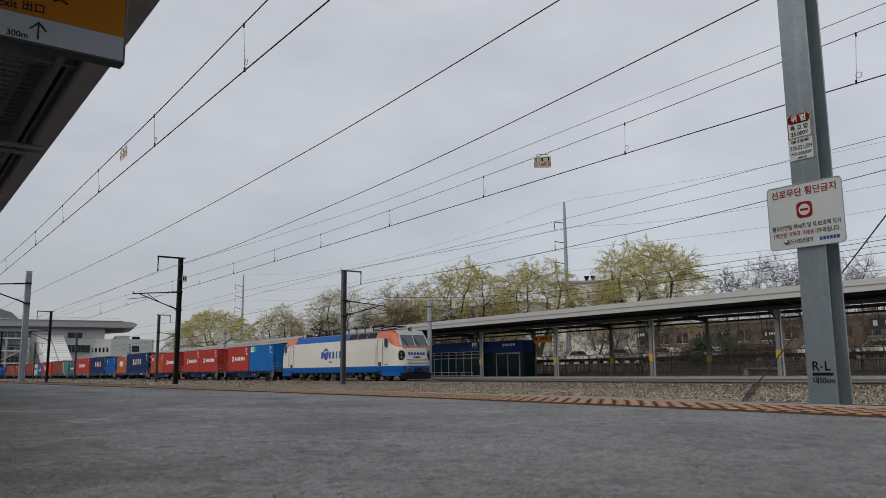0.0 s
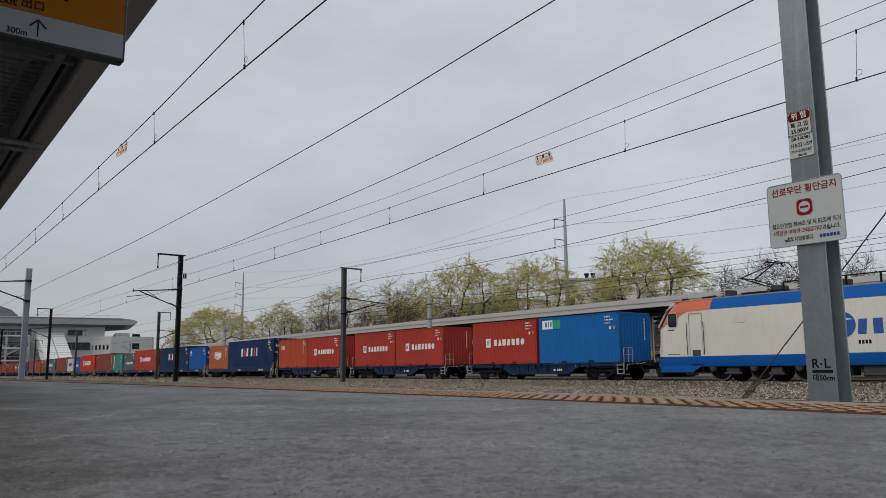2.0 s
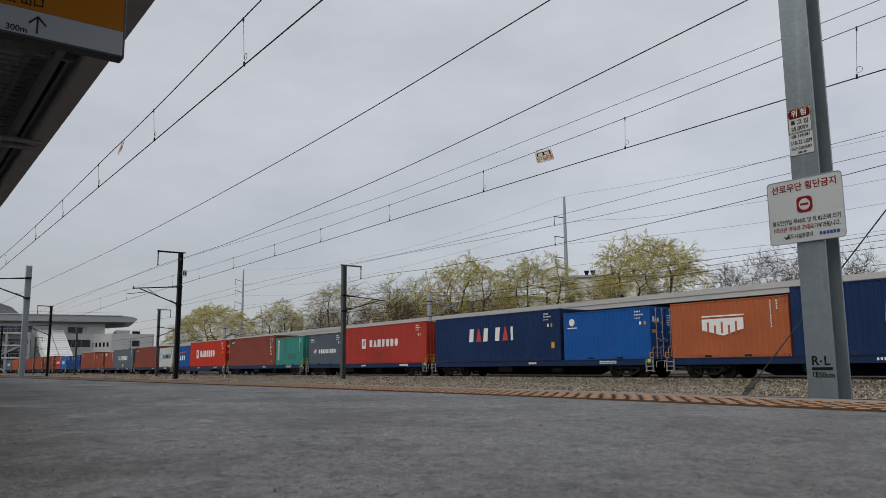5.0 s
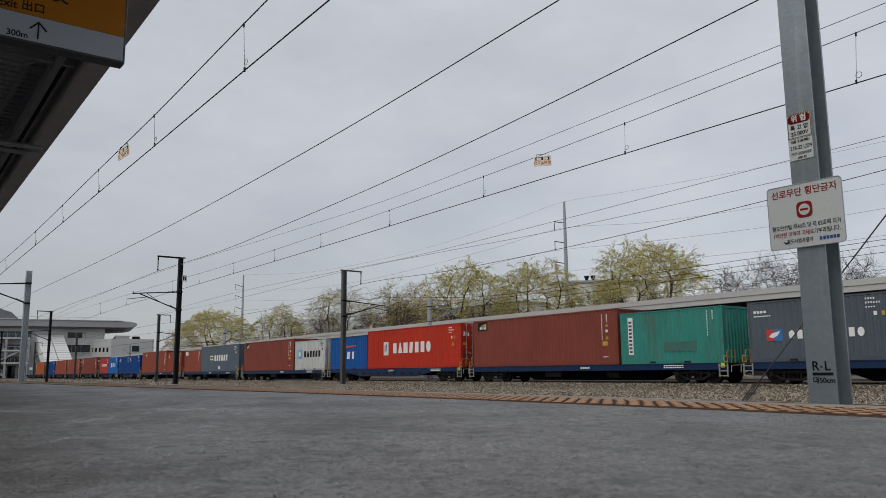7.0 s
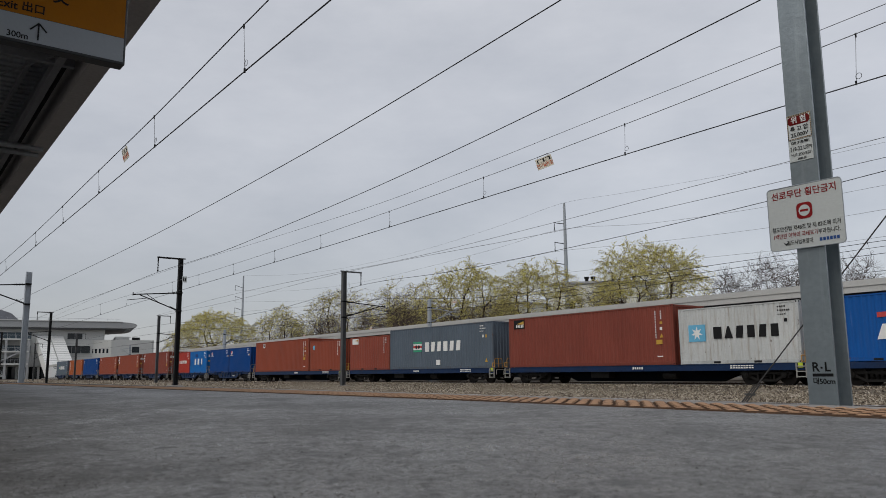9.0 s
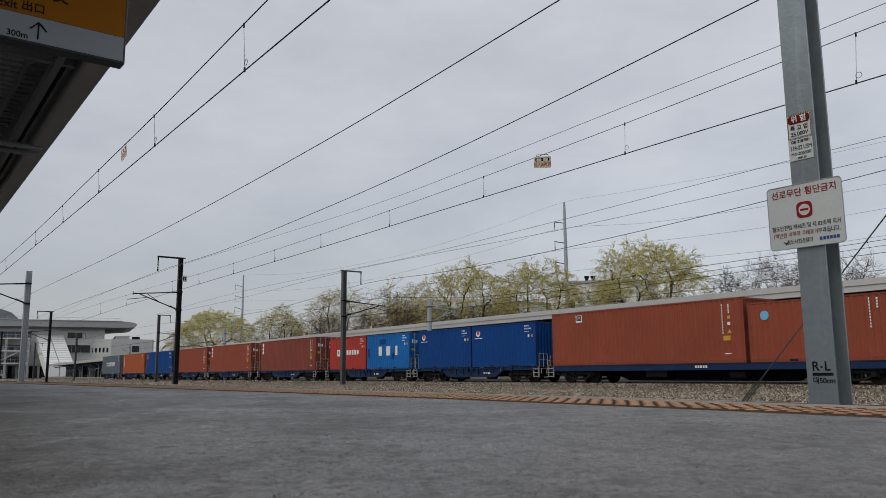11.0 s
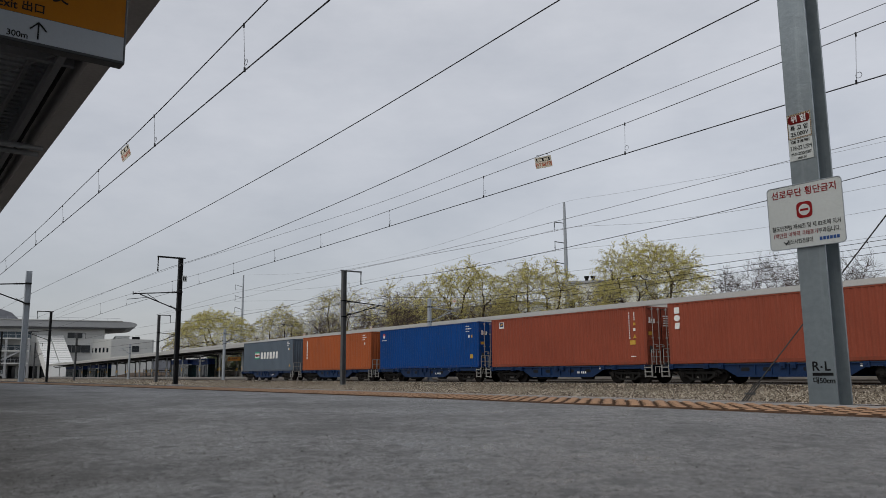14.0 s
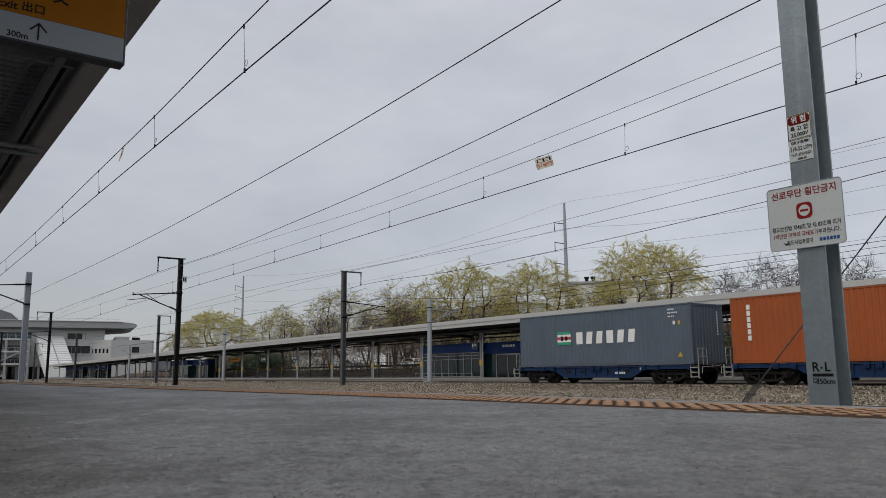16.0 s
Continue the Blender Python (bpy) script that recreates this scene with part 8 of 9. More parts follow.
PALEGLASS = glass("hazy blue glazing", (0.05, 0.075, 0.095), 0.1)


def station_house():
    X = -290
    t = thing("station_house", "white modern station house with a grey rounded roof", "station building", pose(X, 48, 0, 0, 0, -12) @ pose(0, -48, 0))
    part("wall", M().box(-30, 16, 4, 0, 69.5, 16.4, 0.1), BUILDWHITE, t, "white clad upper storey")
    # dark glass colour stands in for the shade of the recessed ground storey
    part("wall", M().box(-28, 18, -0.3, -9, 71, 4), GLASSDARK, t, "recessed ground storey with its shade given by dark glass")
    # lens-shaped roof: a flat top slab over a tapering underside with a rounded end
    end = [(75.5 + 4.2 * math.cos(radians(-90 + 22.5 * k)), 17.9 + 1.05 * math.sin(radians(-90 + 22.5 * k))) for k in range(9)]
    part("roof", M().prism(end + [(10, 18.95), (10, 16.85)], 0, -34, 3.0), BUILDGREY, t, "grey roof with a rounded overhanging end")
    part("soffit", M().prism([(10, 16.86), (10, 16.2), (64, 16.25), (72, 16.5), (76.5, 16.86)], 0, -33, 2.2), ROOFSHADE, t, "curved underside of the roof with shade in its colour")
    part("roof_cap", M().box(-34, 10, 18.95, 3.3, 75, 19.2, 0.05), BUILDWHITE, t)
    rail = M().path([(3.0, 10, 20.0), (3.0, 74, 20.0)], 0.04, 5)
    for k in range(22):
        rail.tube((3.0, 10 + 3.0 * k, 19.2), (3.0, 10 + 3.0 * k, 20.0), 0.035, 5)
    part("roof_rail", rail, GALV2, t, "thin maintenance rail along the roof")
    for (y0, y1, z0, z1, g) in ((58.0, 62.6, 13.2, 15.1, GLASSDARK), (24, 47.2, 12.9, 15.2, PALEGLASS), (24, 47.2, 8.6, 10.9, PALEGLASS), (56.7, 65.2, 8.4, 10.9, GLASSDARK), (24, 46.0, 4.6, 6.9, GLASSDARK)):
        w = part("window", M().box(0.02, y0, z0, 0.12, y1, z1), g, t, "ribbon window")
        n = max(2, int((y1 - y0) / 2.2))
        for k in range(n + 1):
            y = y0 + (y1 - y0) * k / n
            part("mullion", M().box(0.1, y - 0.05, z0, 0.16, y + 0.05, z1), BUILDGREY, w)
        part("window_sill", M().box(0.0, y0 - 0.2, z0 - 0.22, 0.3, y1 + 0.2, z0 - 0.04), BUILDWHITE, w)
    for k in range(8):
        z = 4.4 + 1.45 * k
        part("panel_joint", M().box(0.0, 47.5, z, 0.02, 69.4, z + 0.06), BUILDGREY, t)
    # slanting ribbed stair enclosures down to the platforms
    for y0, y1 in ((48.6, 52.5), (52.8, 56.7)):
        m = M()
        m.solid([(0, y0, 14.2), (0, y1, 14.2), (14, y1 + 3.9, 4.2), (14, y0 + 3.9, 4.2), (0, y0, 10.4), (0, y1, 10.4), (14, y1 + 3.9, 0.4), (14, y0 + 3.9, 0.4)],
                [(0, 1, 2, 3), (4, 7, 6, 5), (0, 4, 5, 1), (1, 5, 6, 2), (2, 6, 7, 3), (3, 7, 4, 0)])
        s = part("stair_enclosure", m, WHITE, t, "white slanting stair enclosure")
        for k in range(13):
            u = k / 13
            part("rib", M().box(14 * u, y0 + 3.9 * u, 14.2 - 10.0 * u + 0.02, 14 * u + 0.1, y1 + 3.9 * u, 14.2 - 10.0 * u + 0.09), BUILDGREY, s)
    # open steel stairs with landings and railings in front of the glazed side
    for k, (y0, z0, y1, z1) in enumerate(((33.0, 13.0, 41.0, 9.0), (44.5, 9.0, 37.0, 5.0), (33.0, 5.0, 41.0, 0.6))):
        m = M().solid([(2.0, y0, z0), (4.6, y0, z0), (4.6, y1, z1), (2.0, y1, z1), (2.0, y0, z0 - 0.6), (4.6, y0, z0 - 0.6), (4.6, y1, z1 - 0.6), (2.0, y1, z1 - 0.6)],
                      [(0, 1, 2, 3), (4, 7, 6, 5), (0, 4, 5, 1), (1, 5, 6, 2), (2, 6, 7, 3), (3, 7, 4, 0)])
        f = part("stair_flight", m, BUILDGREY, t, "open steel stair flight")
        rl = M().path([(4.6, y0, z0 + 1.1), (4.6, y1, z1 + 1.1)], 0.06, 5).path([(4.6, y0, z0 + 0.55), (4.6, y1, z1 + 0.55)], 0.04, 5)
        for j in range(7):
            rl.tube((4.6, y0 + (y1 - y0) * j / 6, z0 + (z1 - z0) * j / 6), (4.6, y0 + (y1 - y0) * j / 6, z0 + (z1 - z0) * j / 6 + 1.1), 0.05, 5)
        part("railing", rl, GALV2, f)
    for z in (13.0, 9.0, 5.0):
        part("landing", M().box(0.0, 24, z - 0.5, 4.8, 47, z, 0.05), BUILDWHITE, t, "pale gallery slab")
        rl = M().path([(4.8, 24, z + 1.1), (4.8, 47, z + 1.1)], 0.05, 5)
        for j in range(13):
            rl.tube((4.8, 24 + 23 * j / 12, z), (4.8, 24 + 23 * j / 12, z + 1.1), 0.04, 5)
        part("railing", rl, GALV2, t)
    for y in (26, 33, 40, 46.5):
        part("column", M().box(4.0, y, -0.3, 4.7, y + 0.7, 12.6), BUILDGREY, t, "grey gallery column")
    # lower wing with its corner towards the tracks
    part("wing", M().prism([(-20, 69.6), (-1.0, 64.9), (5.0, 71.6), (2.4, 85.4), (-20, 85.4)], 2, -0.3, 12.9), BUILDWHITE, t, "lower white wing")
    part("wing_parapet", M().prism([(-18, 73.0), (0.0, 73.0), (0.0, 77.5), (-18, 77.5)], 2, 12.9, 14.2), BUILDWHITE, t)
    part("roof_unit", M().box(-3, 78.5, 12.9, -1, 81.0, 14.0, 0.1), DARKSTEEL, t, "dark rooftop unit")
    a, b = Vector((-1.0, 64.9, 0)), Vector((5.0, 71.6, 0))
    d = (b - a).normalized()
    turn = math.degrees(math.atan2(d.y, d.x))
    for k in range(5):
        part("window", M().box(0, -0.06, 0, 0.75, 0.02, 1.5), GLASSDARK, t, "narrow window", at=Matrix.Translation(a + d * (1.0 + 1.55 * k) + Vector((0, 0, 8.4))) @ pose(0, 0, 0, 0, 0, turn))
    a, b = Vector((5.0, 71.6, 0)), Vector((2.4, 85.4, 0))
    d = (b - a).normalized()
    turn = math.degrees(math.atan2(d.y, d.x))
    w = part("window", M().box(0, -0.06, 0, 2.4, 0.02, 2.0), GLASSDARK, t, "dark window", at=Matrix.Translation(a + d * 6.8 + Vector((0, 0, 8.6))) @ pose(0, 0, 0, 0, 0, turn))
    part("frame", M().box(-0.1, -0.1, -0.15, 2.5, -0.03, -0.02).box(-0.1, -0.1, 2.02, 2.5, -0.03, 2.15), BUILDWHITE, w)
    part("drainpipe", M().tube((2.5, 85.0, 0), (2.5, 85.0, 12.9), 0.12, 6), BUILDGREY, t)
    for k in range(10):
        part("column", M().box(-1.6, 40 + 3.2 * k, -0.3, -0.9, 40.7 + 3.2 * k, 4), BUILDWHITE, t)


station_house()


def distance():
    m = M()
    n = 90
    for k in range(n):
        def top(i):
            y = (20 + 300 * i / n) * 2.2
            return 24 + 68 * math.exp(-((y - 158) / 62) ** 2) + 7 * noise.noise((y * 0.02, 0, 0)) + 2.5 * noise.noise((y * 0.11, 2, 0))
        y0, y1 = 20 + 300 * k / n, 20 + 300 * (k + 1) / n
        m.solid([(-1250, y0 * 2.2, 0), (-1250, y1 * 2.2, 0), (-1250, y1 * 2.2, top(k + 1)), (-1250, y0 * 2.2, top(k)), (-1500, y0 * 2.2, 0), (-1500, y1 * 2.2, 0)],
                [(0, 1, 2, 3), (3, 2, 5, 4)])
    # the haze on the hills lies in their colour only
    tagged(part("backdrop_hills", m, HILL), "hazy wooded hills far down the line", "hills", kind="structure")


distance()


def house(x0, y0, x1, y1, h, wall, label, roof=None, rows=2, cols=6, name="building"):
    t = thing(name, label, "building", (0, 0, 0), group="buildings behind the trees")
    part("wall", M().box(x0, y0, 0, x1, y1, h, 0.04), wall, t)
    part("roof", M().box(x0 - 0.4, y0 - 0.4, h, x1 + 0.4, y1 + 0.4, h + 0.35, 0.05), roof or BUILDGREY, t, "flat roof with a low parapet")
    for r in range(rows):
        for c in range(cols):
            xa = x0 + (x1 - x0) * (c + 0.22) / cols
            xb = x0 + (x1 - x0) * (c + 0.78) / cols
            za = h * (r + 0.32) / rows
            zb = h * (r + 0.76) / rows
            w = part("window", M().box(xa, y0 - 0.03, za, xb, y0 + 0.05, zb), GLASSDARK, t)
            part("frame", M().box(xa - 0.08, y0 - 0.06, za - 0.1, xb + 0.08, y0 - 0.0, za).box((xa + xb) / 2 - 0.04, y0 - 0.06, za, (xa + xb) / 2 + 0.04, y0 - 0.0, zb), BUILDWHITE, w)
    return t


FACTORYWHITE = mat("factory wall", (0.64, 0.65, 0.59), 0.7, var=0.1, big=0.3, fine=4, stain=(0.36, 0.34, 0.28), stain_amt=0.6, streak=True)
PINKWALL = mat("pale plaster wall", (0.46, 0.41, 0.38), 0.8, var=0.1, big=0.4, fine=4, stain=(0.3, 0.27, 0.24), streak=True)


def factory():
    t = thing("factory", "pale factory hall with a low pitched roof and round roof vents", "building", (0, 0, 0), group="buildings behind the trees")
    m = M().prism([(-95.5, 0), (-77, 0), (-77, 14.15), (-93.6, 15.4), (-95.5, 15.1)], 1, 95, 100)
    part("wall", m, FACTORYWHITE, t)
    m = M().prism([(-96, 15.15), (-93.6, 15.45), (-76.5, 14.12), (-76.5, 14.45), (-93.6, 15.8), (-96, 15.5)], 1, 94.6, 100.4)
    part("roof", m, BUILDGREY, t, "low pitched grey roof")
    for x, z in ((-88.9, 15.4), (-87.5, 15.3), (-83.2, 15.0), (-79, 14.7)):
        part("roof_vent", M().tube((x, 97, z - 0.2), (x, 97, z + 0.6), 0.28, 12).tube((x, 97, z + 0.6), (x, 97, z + 0.95), 0.38, 12, 0.44), DARKSTEEL, t, "round dark roof vent")
    w = part("window", M().box(-92.1, 94.95, 10.6, -89.9, 95.02, 12.3), GLASSDARK, t, "dark louvred window")
    part("frame", M().box(-92.2, 94.9, 10.5, -89.8, 94.96, 10.6).box(-91.05, 94.9, 10.6, -90.95, 94.95, 12.3), BUILDGREY, w)
    for k in range(2):
        w = part("window", M().box(-86 + 4 * k, 94.95, 8.0, -84.2 + 4 * k, 95.02, 9.4), GLASSDARK, t)
        part("frame", M().box(-86.1 + 4 * k, 94.9, 7.9, -84.1 + 4 * k, 94.96, 8.0), BUILDGREY, w)


factory()
house(-118, 88, -96, 104, 12.0, FACTORYWHITE, "pale low-rise building behind willow trees", rows=3, cols=8)
house(-75, 92, -24, 104, 6.6, BRICKRED, "long brown brick annex behind bare trees", rows=2, cols=16)
house(-126, 90, -119.5, 100, 5.9, PINKWALL, "small pale house behind the car park", rows=2, cols=5)
house(-140, 90, -128, 102, 6.6, PINKWALL, "pale house with a columned front behind the car park", rows=1, cols=9)
house(-22, 88, 14, 100, 7.5, BRICKRED, "brick building behind the fence", rows=2, cols=7)
house(-154.8, 100, -150.7, 106, 15.2, BRICKRED, "narrow brown brick tower behind the trees", rows=4, cols=2)
house(-240, 92, -190, 110, 6.0, FACTORYWHITE, "low pale building far along the line", rows=2, cols=9)


def fence():
    t = thing("fence", "grey steel railing fence behind the far platform", "fence", STATION)
    for z in (0.48, 1.14, 1.95):
        part("rail", M().box(-190, 49.50, z, 20, 49.55, z + 0.06), FENCE, t)
    part("band", M().box(-190, 49.51, 1.46, 20, 49.54, 1.7), FENCE, t, "flat grey band rail")
    n = M()
    for k in range(1000):
        n.box(10 - 0.16 * k, 49.50, 0.45, 10.035 - 0.16 * k, 49.53, 1.16)
    tagged(part("infill", n, FENCE, t), "closely set upright bars", kind="stuff")
    pm = M().box(-0.04, -0.04, 0, 0.04, 0.04, 2.0).data("fence_post", [FENCE])
    for k in range(70):
        part("fence_post", pm, None, t, at=(10 - 2.9 * k, 49.55, 0))
    # low concrete kerb under the fence
    tagged(part("wall_low", M().box(-190, 49.10, -0.3, 20, 49.70, 0.42), SLEEPER, at=STATION), "low concrete wall under the fence", "wall", kind="structure")


fence()


def bank_z(y):
    return 0.1 + 1.25 * min(max((y - 50.2) / 6.5, 0), 1)


def bank():
    """A brown earth bank up to the car park."""
    m = M()
    ys = [49.9, 50.6, 51.6, 52.8, 54, 55.4, 56.8, 58, 62, 75]
    xs = [-230 + 2.5 * k for k in range(106)]
    def z(x, y):
        return bank_z(y) + (0.16 * noise.noise((x * 0.35, y * 0.5, 0)) if 50 < y < 60 else 0) - (0.5 if y > 70 else 0)
    for a, b in zip(xs, xs[1:]):
        for c, d in zip(ys, ys[1:]):
            m.face((a, c, z(a, c)), (b, c, z(b, c)), (b, d, z(b, d)), (a, d, z(a, d)))
    tagged(part("ground_bank", m, DRYEARTH, at=STATION), "brown earth bank with dead leaves below the car park", "bank", kind="structure")


DRYEARTH = mat("dry earth and dead leaves", (0.105, 0.078, 0.058), 0.95, var=0.4, big=0.6, fine=7, bump=0.8, stain=(0.05, 0.05, 0.03), spec=0.1)
bank()


def scrub():
    """Tangled leafless shrubs and dry stems on the bank."""
    rng = random.Random(8)
    m = M()
    for k in range(3000):
        x, y = rng.uniform(-170, -5), rng.uniform(50.3, 57.5)
        p = Vector((x, y, bank_z(y) - 0.1))
        d = Vector((rng.uniform(-0.7, 0.7), rng.uniform(-0.4, 0.3), 1)).normalized()
        tall = 0.16 + 0.34 * max(0.0, 0.5 + noise.noise((x * 0.16, y * 0.3, 5)))
        for s in range(4):
            q = p + d * rng.uniform(0.5, 1.0) * tall * 1.6
            m.tube(p, q, 0.018 - 0.003 * s, 3, 0.015 - 0.003 * s, caps=False) if s < 2 else m.blade(p, q, 0.01, rng.uniform(0, 6.28))
            for _ in range(2):
                m.blade(q, q + Vector((rng.uniform(-0.7, 0.7), rng.uniform(-0.4, 0.4), rng.uniform(0.05, 0.7))) * tall * 1.6, 0.008, rng.uniform(0, 6.28))
            p = q
            d = (d + Vector((rng.uniform(-0.6, 0.6), rng.uniform(-0.4, 0.4), 0.05))).normalized()
    tagged(part("scrub", m, TWIG, at=STATION), "tangled leafless shrubs and dry stems on the bank", "shrubs", kind="stuff")


scrub()


# blue glazed waiting room on the far platform
def waiting_room(x0, xm, x1, y0, y1, label):
    """A long glazed room from x0 to xm and a deeper entrance bay from xm to x1."""
    t = thing("waiting_room", label, "waiting room", STATION)
    ye = y0 + 0.7
    part("roof", M().box(x0, y0 - 0.12, 2.46, xm - 0.02, y1, 3.24, 0.03), BLUESHELTER, t, "deep blue fascia roof")
    part("roof", M().box(xm, ye - 0.12, 2.28, x1, y1, 3.22, 0.03), BLUESHELTER, t, "deep blue fascia over the entrance")
    part("back_wall", M().box(x0, y1 - 0.1, 0.25, x1, y1, 2.28), GLASSBLUE, t)
    part("end_wall", M().box(x1 - 0.08, ye, 0.25, x1, y1 - 0.1, 2.28), GLASSBLUE, t, "tinted glass end wall")
    part("end_wall", M().box(x0, y0 + 0.1, 0.25, x0 + 0.08, y1 - 0.1, 2.46), GLASSBLUE, t, "tinted glass end wall")
    n = max(4, round((xm - x0) / 1.15))
    for k in range(n):
        x = x0 + (xm - x0) * k / n
        xe = x0 + (xm - x0) * (k + 1) / n
        part("pane", M().box(x + 0.04, y0 + 0.02, 0.42, xe - 0.04, y0 + 0.05, 1.82), GLASSBLUE, t, "tinted glass pane")
        part("pane", M().box(x + 0.04, y0 + 0.02, 1.9, xe - 0.04, y0 + 0.05, 2.4), GLASSDARK, t)
        part("mullion", M().box(x - 0.035, y0 - 0.02, 0.25, x + 0.035, y0 + 0.08, 2.46), ALUMINIUM, t, "silver mullion")
    for z in (0.3, 1.83, 2.14, 2.38):
        part("transom", M().box(x0, y0 - 0.015, z, xm, y0 + 0.06, z + 0.06), ALUMINIUM, t, "silver transom")
    part("return_wall", M().box(xm - 0.04, y0 + 0.05, 0.25, xm + 0.04, y1 - 0.1, 2.28), GLASSBLUE, t)
    # sliding door with side lights
    xa, xb = xm + 0.3 * (x1 - xm), xm + 0.9 * (x1 - xm)
    part("pane", M().box(xm + 0.05, ye, 0.28, xa - 0.06, ye + 0.04, 2.28), GLASSBLUE, t)
    part("pane", M().box(xb + 0.06, ye, 0.28, x1 - 0.08, ye + 0.04, 2.28), GLASSBLUE, t)
    door = part("door", M().box(xa, ye - 0.01, 0.28, xb, ye + 0.03, 2.12), GLASSDARK, t, "dark glass sliding door")
    for x in (xa, (xa + xb) / 2, xb):
        part("frame", M().box(x - 0.05, ye - 0.05, 0.25, x + 0.05, ye + 0.05, 2.2), ALUMINIUM, door, "silver door frame")
    part("frame", M().box(xa - 0.05, ye - 0.055, 2.12, xb + 0.05, ye + 0.05, 2.24), ALUMINIUM, door)
    for k in range(5):
        x = xm + (x1 - xm) * (0.48 + 0.07 * k)
        part("name_mark", M().box(x, ye - 0.14, 2.78, x + (x1 - xm) * 0.052, ye - 0.12, 2.98), MARKWHITE, t, "plain white mark")
    rail = M().path([(x0, y0 - 0.6, 0.62), (xm - 0.3, y0 - 0.6, 0.62)], 0.03, 6)
    part("guard_rail", rail, ALUMINIUM, t)
    for k in range(7):
        x = x0 + (xm - 0.3 - x0) * k / 6
        part("guard_post", M().tube((x, y0 - 0.6, 0.25), (x, y0 - 0.6, 0.64), 0.025, 6), ALUMINIUM, t)
    part("bench_seat", M().box(x0 + 0.8, y1 - 0.9, 0.65, xm - 0.8, y1 - 0.4, 0.7), SIGNGREY, t)


waiting_room(-63.1, -53.9, -48.9, 42.2, 44.0, "blue and dark glass waiting room on the far platform")
waiting_room(-143.5, -134.0, -126.0, 42.2, 44.0, "blue and dark glass waiting room further along the far platform")
waiting_room(-214.0, -205.0, -197.0, 42.2, 44.0, "small dark glazed waiting room at the end of the far platform")
waiting_room(-243.0, -232.0, -224.0, 42.2, 44.5, "dark glazed lobby beneath the station house stairs")


def hanging_sign(x, y, z, w, h, material, label, name="hanging_sign", bars=True):
    t = thing(name, label, "sign", STATION @ Matrix.Translation((x, y, z)))
    part("panel", M().box(0, -0.06, 0, w, 0.06, h, 0.01), material, t)
    part("hanger", M().tube((w * 0.2, 0, h), (w * 0.2, 0, h + 0.7), 0.02, 6).tube((w * 0.8, 0, h), (w * 0.8, 0, h + 0.7), 0.02, 6), DARKSTEEL, t)
    if bars:
        m = M()
        for k in range(3):
            m.box(w * (0.35 + 0.17 * k), -0.068, h * 0.45, w * (0.46 + 0.17 * k), -0.062, h * 0.75)
        m.box(w * 0.08, -0.068, h * 0.3, w * 0.18, -0.062, h * 0.8)
        part("writing_bar", m, BLACK if material is ORANGE else MARKWHITE, t)


hanging_sign(-45.65, 41.2, 2.82, 1.9, 0.52, ORANGE, "orange platform guide sign hanging under the canopy")
hanging_sign(-112.4, 41.2, 2.55, 4.8, 0.55, ORANGE, "orange platform guide sign hanging under the canopy")
hanging_sign(-25.7, 40.7, 2.38, 0.88, 0.42, SIGNDARK, "dark departure display hanging under the canopy")
hanging_sign(-19.8, 40.7, 2.6, 2.2, 0.55, SIGNDARK, "dark station name display hanging under the canopy")
for x, w in ((-34.5, 0.75), (-52.3, 0.75), (-97.4, 1.6), (-88.0, 1.6)):
    hanging_sign(x, 40.2, 2.6 if w < 1 else 2.3, w, 0.55, SIGNDARK, "small dark notice board on a canopy post")


def bench(x):
    t = thing("bench", "low wooden platform bench on concrete feet", "bench", STATION @ Matrix.Translation((x, 43.2, 0.25)))
    part("seat", M().box(0, 0, 0.4, 3.0, 0.5, 0.5, 0.02), BRICKRED, t)
    for k in (0.1, 2.6):
        part("foot", M().box(k, 0.05, 0, k + 0.3, 0.45, 0.4), SLEEPER, t)


bench(-29.0)


def car(x, y, colour, label):
    t = thing("parked_car", label, "car", (x, y, 1.33), group="cars in the car park")
    body = M().prism([(-2.2, 0.35), (2.2, 0.35), (2.25, 0.75), (2.1, 0.9), (1.2, 1.0), (0.6, 1.45), (-1.2, 1.48), (-1.9, 1.05), (-2.25, 0.9)], 1, -0.85, 0.85)
    part("body", body, colour, t)
    g = M().prism([(0.95, 1.02), (0.5, 1.4), (-1.1, 1.42), (-1.65, 1.06)], 1, -0.87, 0.87)
    part("window", g, GLASSDARK, t)
    for dx in (-1.35, 1.35):
        for dy in (-0.8, 0.8):
            part("wheel", M().tube((dx, dy - 0.1, 0.32), (dx, dy + 0.1, 0.32), 0.32, 14), BLACK, t)


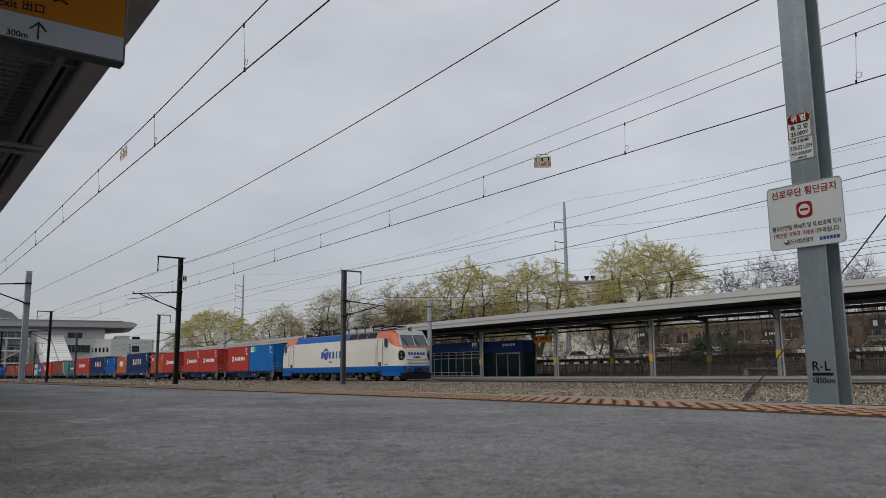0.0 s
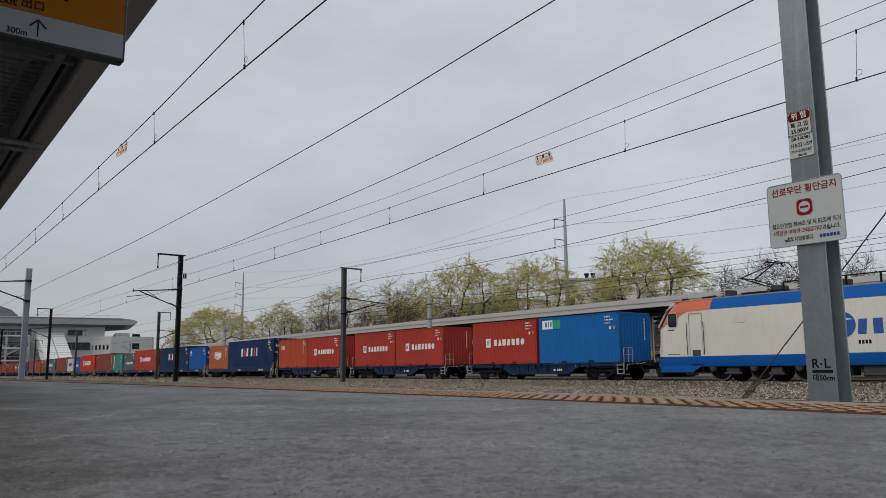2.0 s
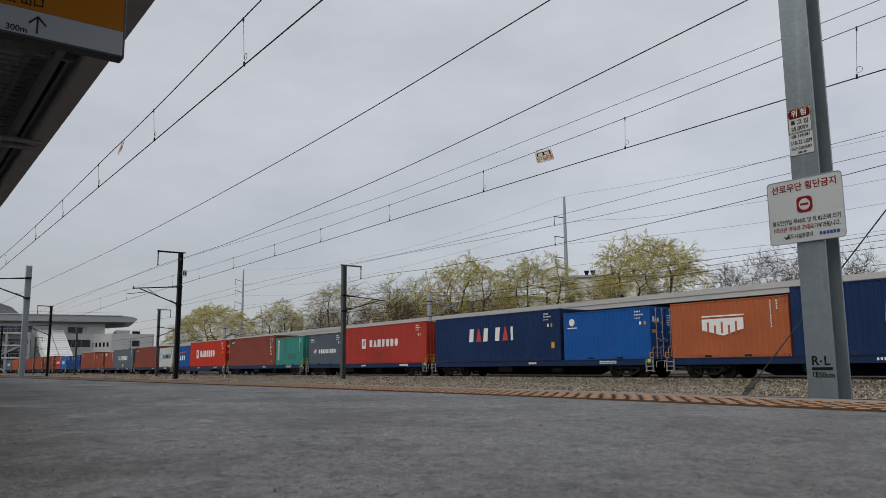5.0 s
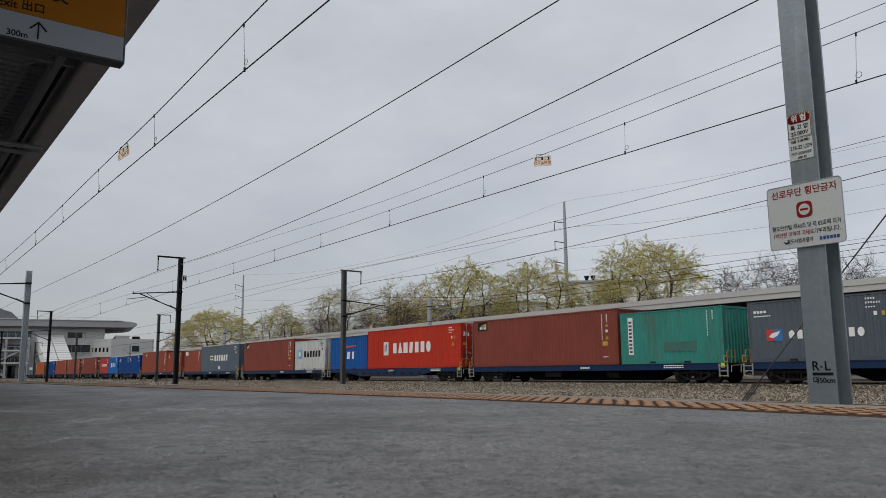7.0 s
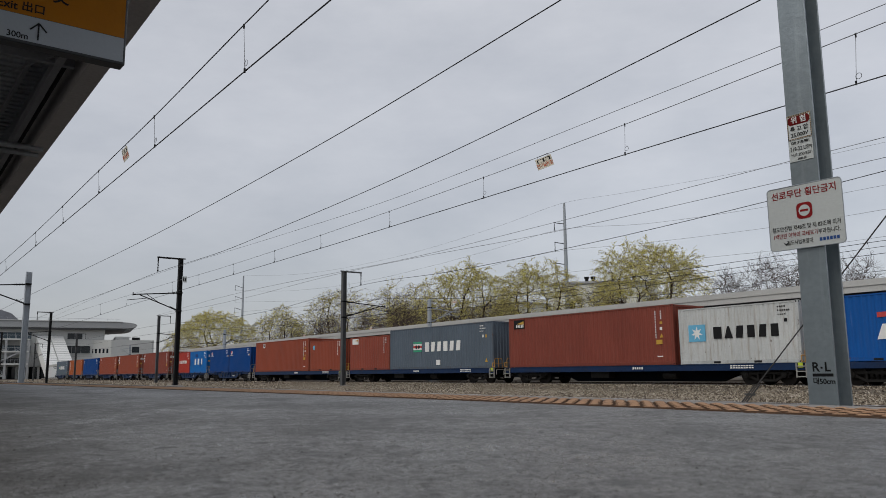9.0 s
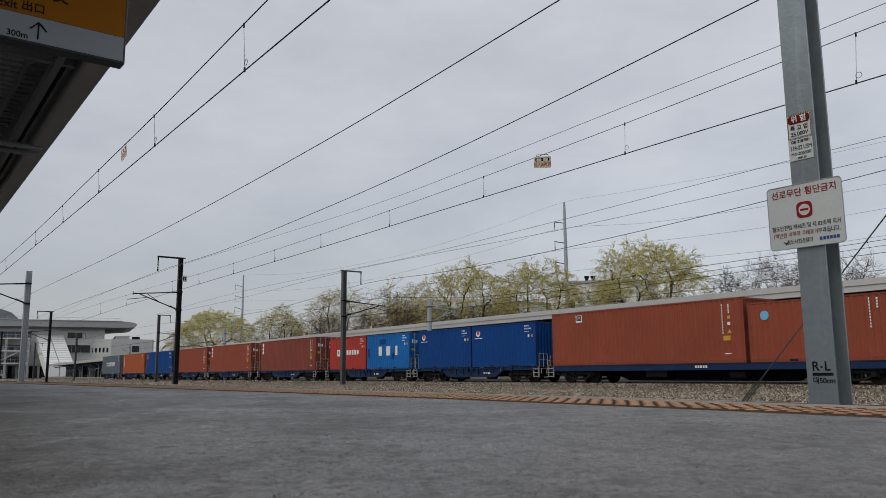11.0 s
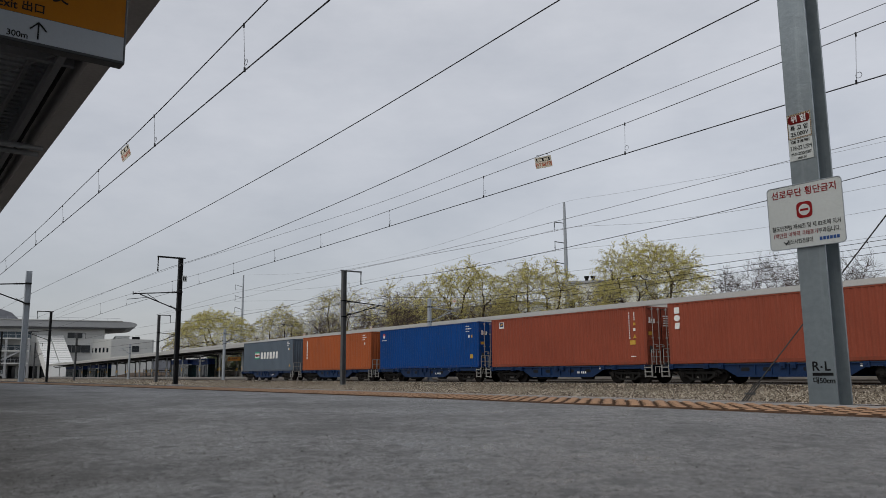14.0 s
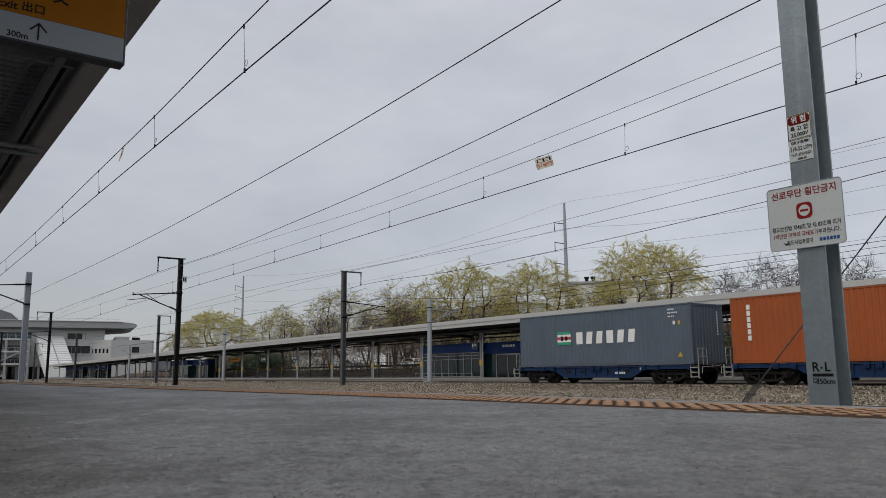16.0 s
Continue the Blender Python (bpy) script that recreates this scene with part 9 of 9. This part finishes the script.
SILVER = mat("silver car paint", (0.42, 0.43, 0.44), 0.3, metal=0.4, var=0.05)
for k, (x, c, lab) in enumerate(((-73, SILVER, "silver parked car"), (-67, WHITE, "white parked car"), (-58, WHITE, "white parked car"), (-51.5, SILVER, "silver parked car"), (-47, WHITE, "white parked car"), (-42.5, WHITE, "white parked car"), (-37, BLACK, "dark parked car"), (-31.5, WHITE, "white parked car"), (-27, WHITE, "white parked car"), (-22.5, BLUE2, "blue parked car"), (-17, WHITE, "white parked car"), (-90, WHITE, "white parked car"), (-105, SILVER, "silver parked car"))):
    car(x, 61.5 + (k % 3) * 0.6, c, lab + " in the car park behind the fence")


# ---- movement ----
# by how many metres the train runs ahead of its mean speed
AHEAD = [(0, -0.79), (0.5, -0.58), (1, -0.24), (1.5, -0.16), (2, -0.2), (2.5, 0.03), (3, 0.16), (3.5, 0.29), (4, 0.23), (4.5, 0.27), (5.5, 0.33), (6.3, 0.38), (6.5, 0.3),
         (7, 0.4), (7.5, -0.03), (8, -0.16), (8.5, -0.03), (9, -0.22), (10, -0.25), (11.3, -0.23), (12, -0.28), (12.5, -0.2), (13, -0.28), (13.5, -0.3), (14, -0.33),
         (14.5, 0.1), (15, 0.22), (15.5, 0.32), (16, 0.25)]


def motions():
    for ob, u, y, z in MOVERS:
        walk(ob, [(s, STATION @ pose(u + SPEED * s + d, y, z)) for s, d in AHEAD])
    turn = SPEED / 0.61
    for w in LOCO_WHEELS:
        m0 = w.matrix_basis.copy()
        walk(w, [(k / 30, m0 @ pose(0, 0, 0, 0, math.degrees(turn * k / 30), 0)) for k in range(0, 481)])
    # the tags swing in the draught
    for k, tag in enumerate(TAGS):
        at = tag.matrix_basis.translation.copy()
        rows = []
        for i in range(33):
            s = i * 0.5
            rows.append((s, Matrix.Translation(at) @ pose(0, 0, 0, 14 * math.sin(2.3 * s + k), -8 + 7 * math.sin(1.7 * s + 2 * k), (6, 40)[k] + 13 * math.sin(1.1 * s + k * 1.5))))
        walk(tag, rows)


motions()
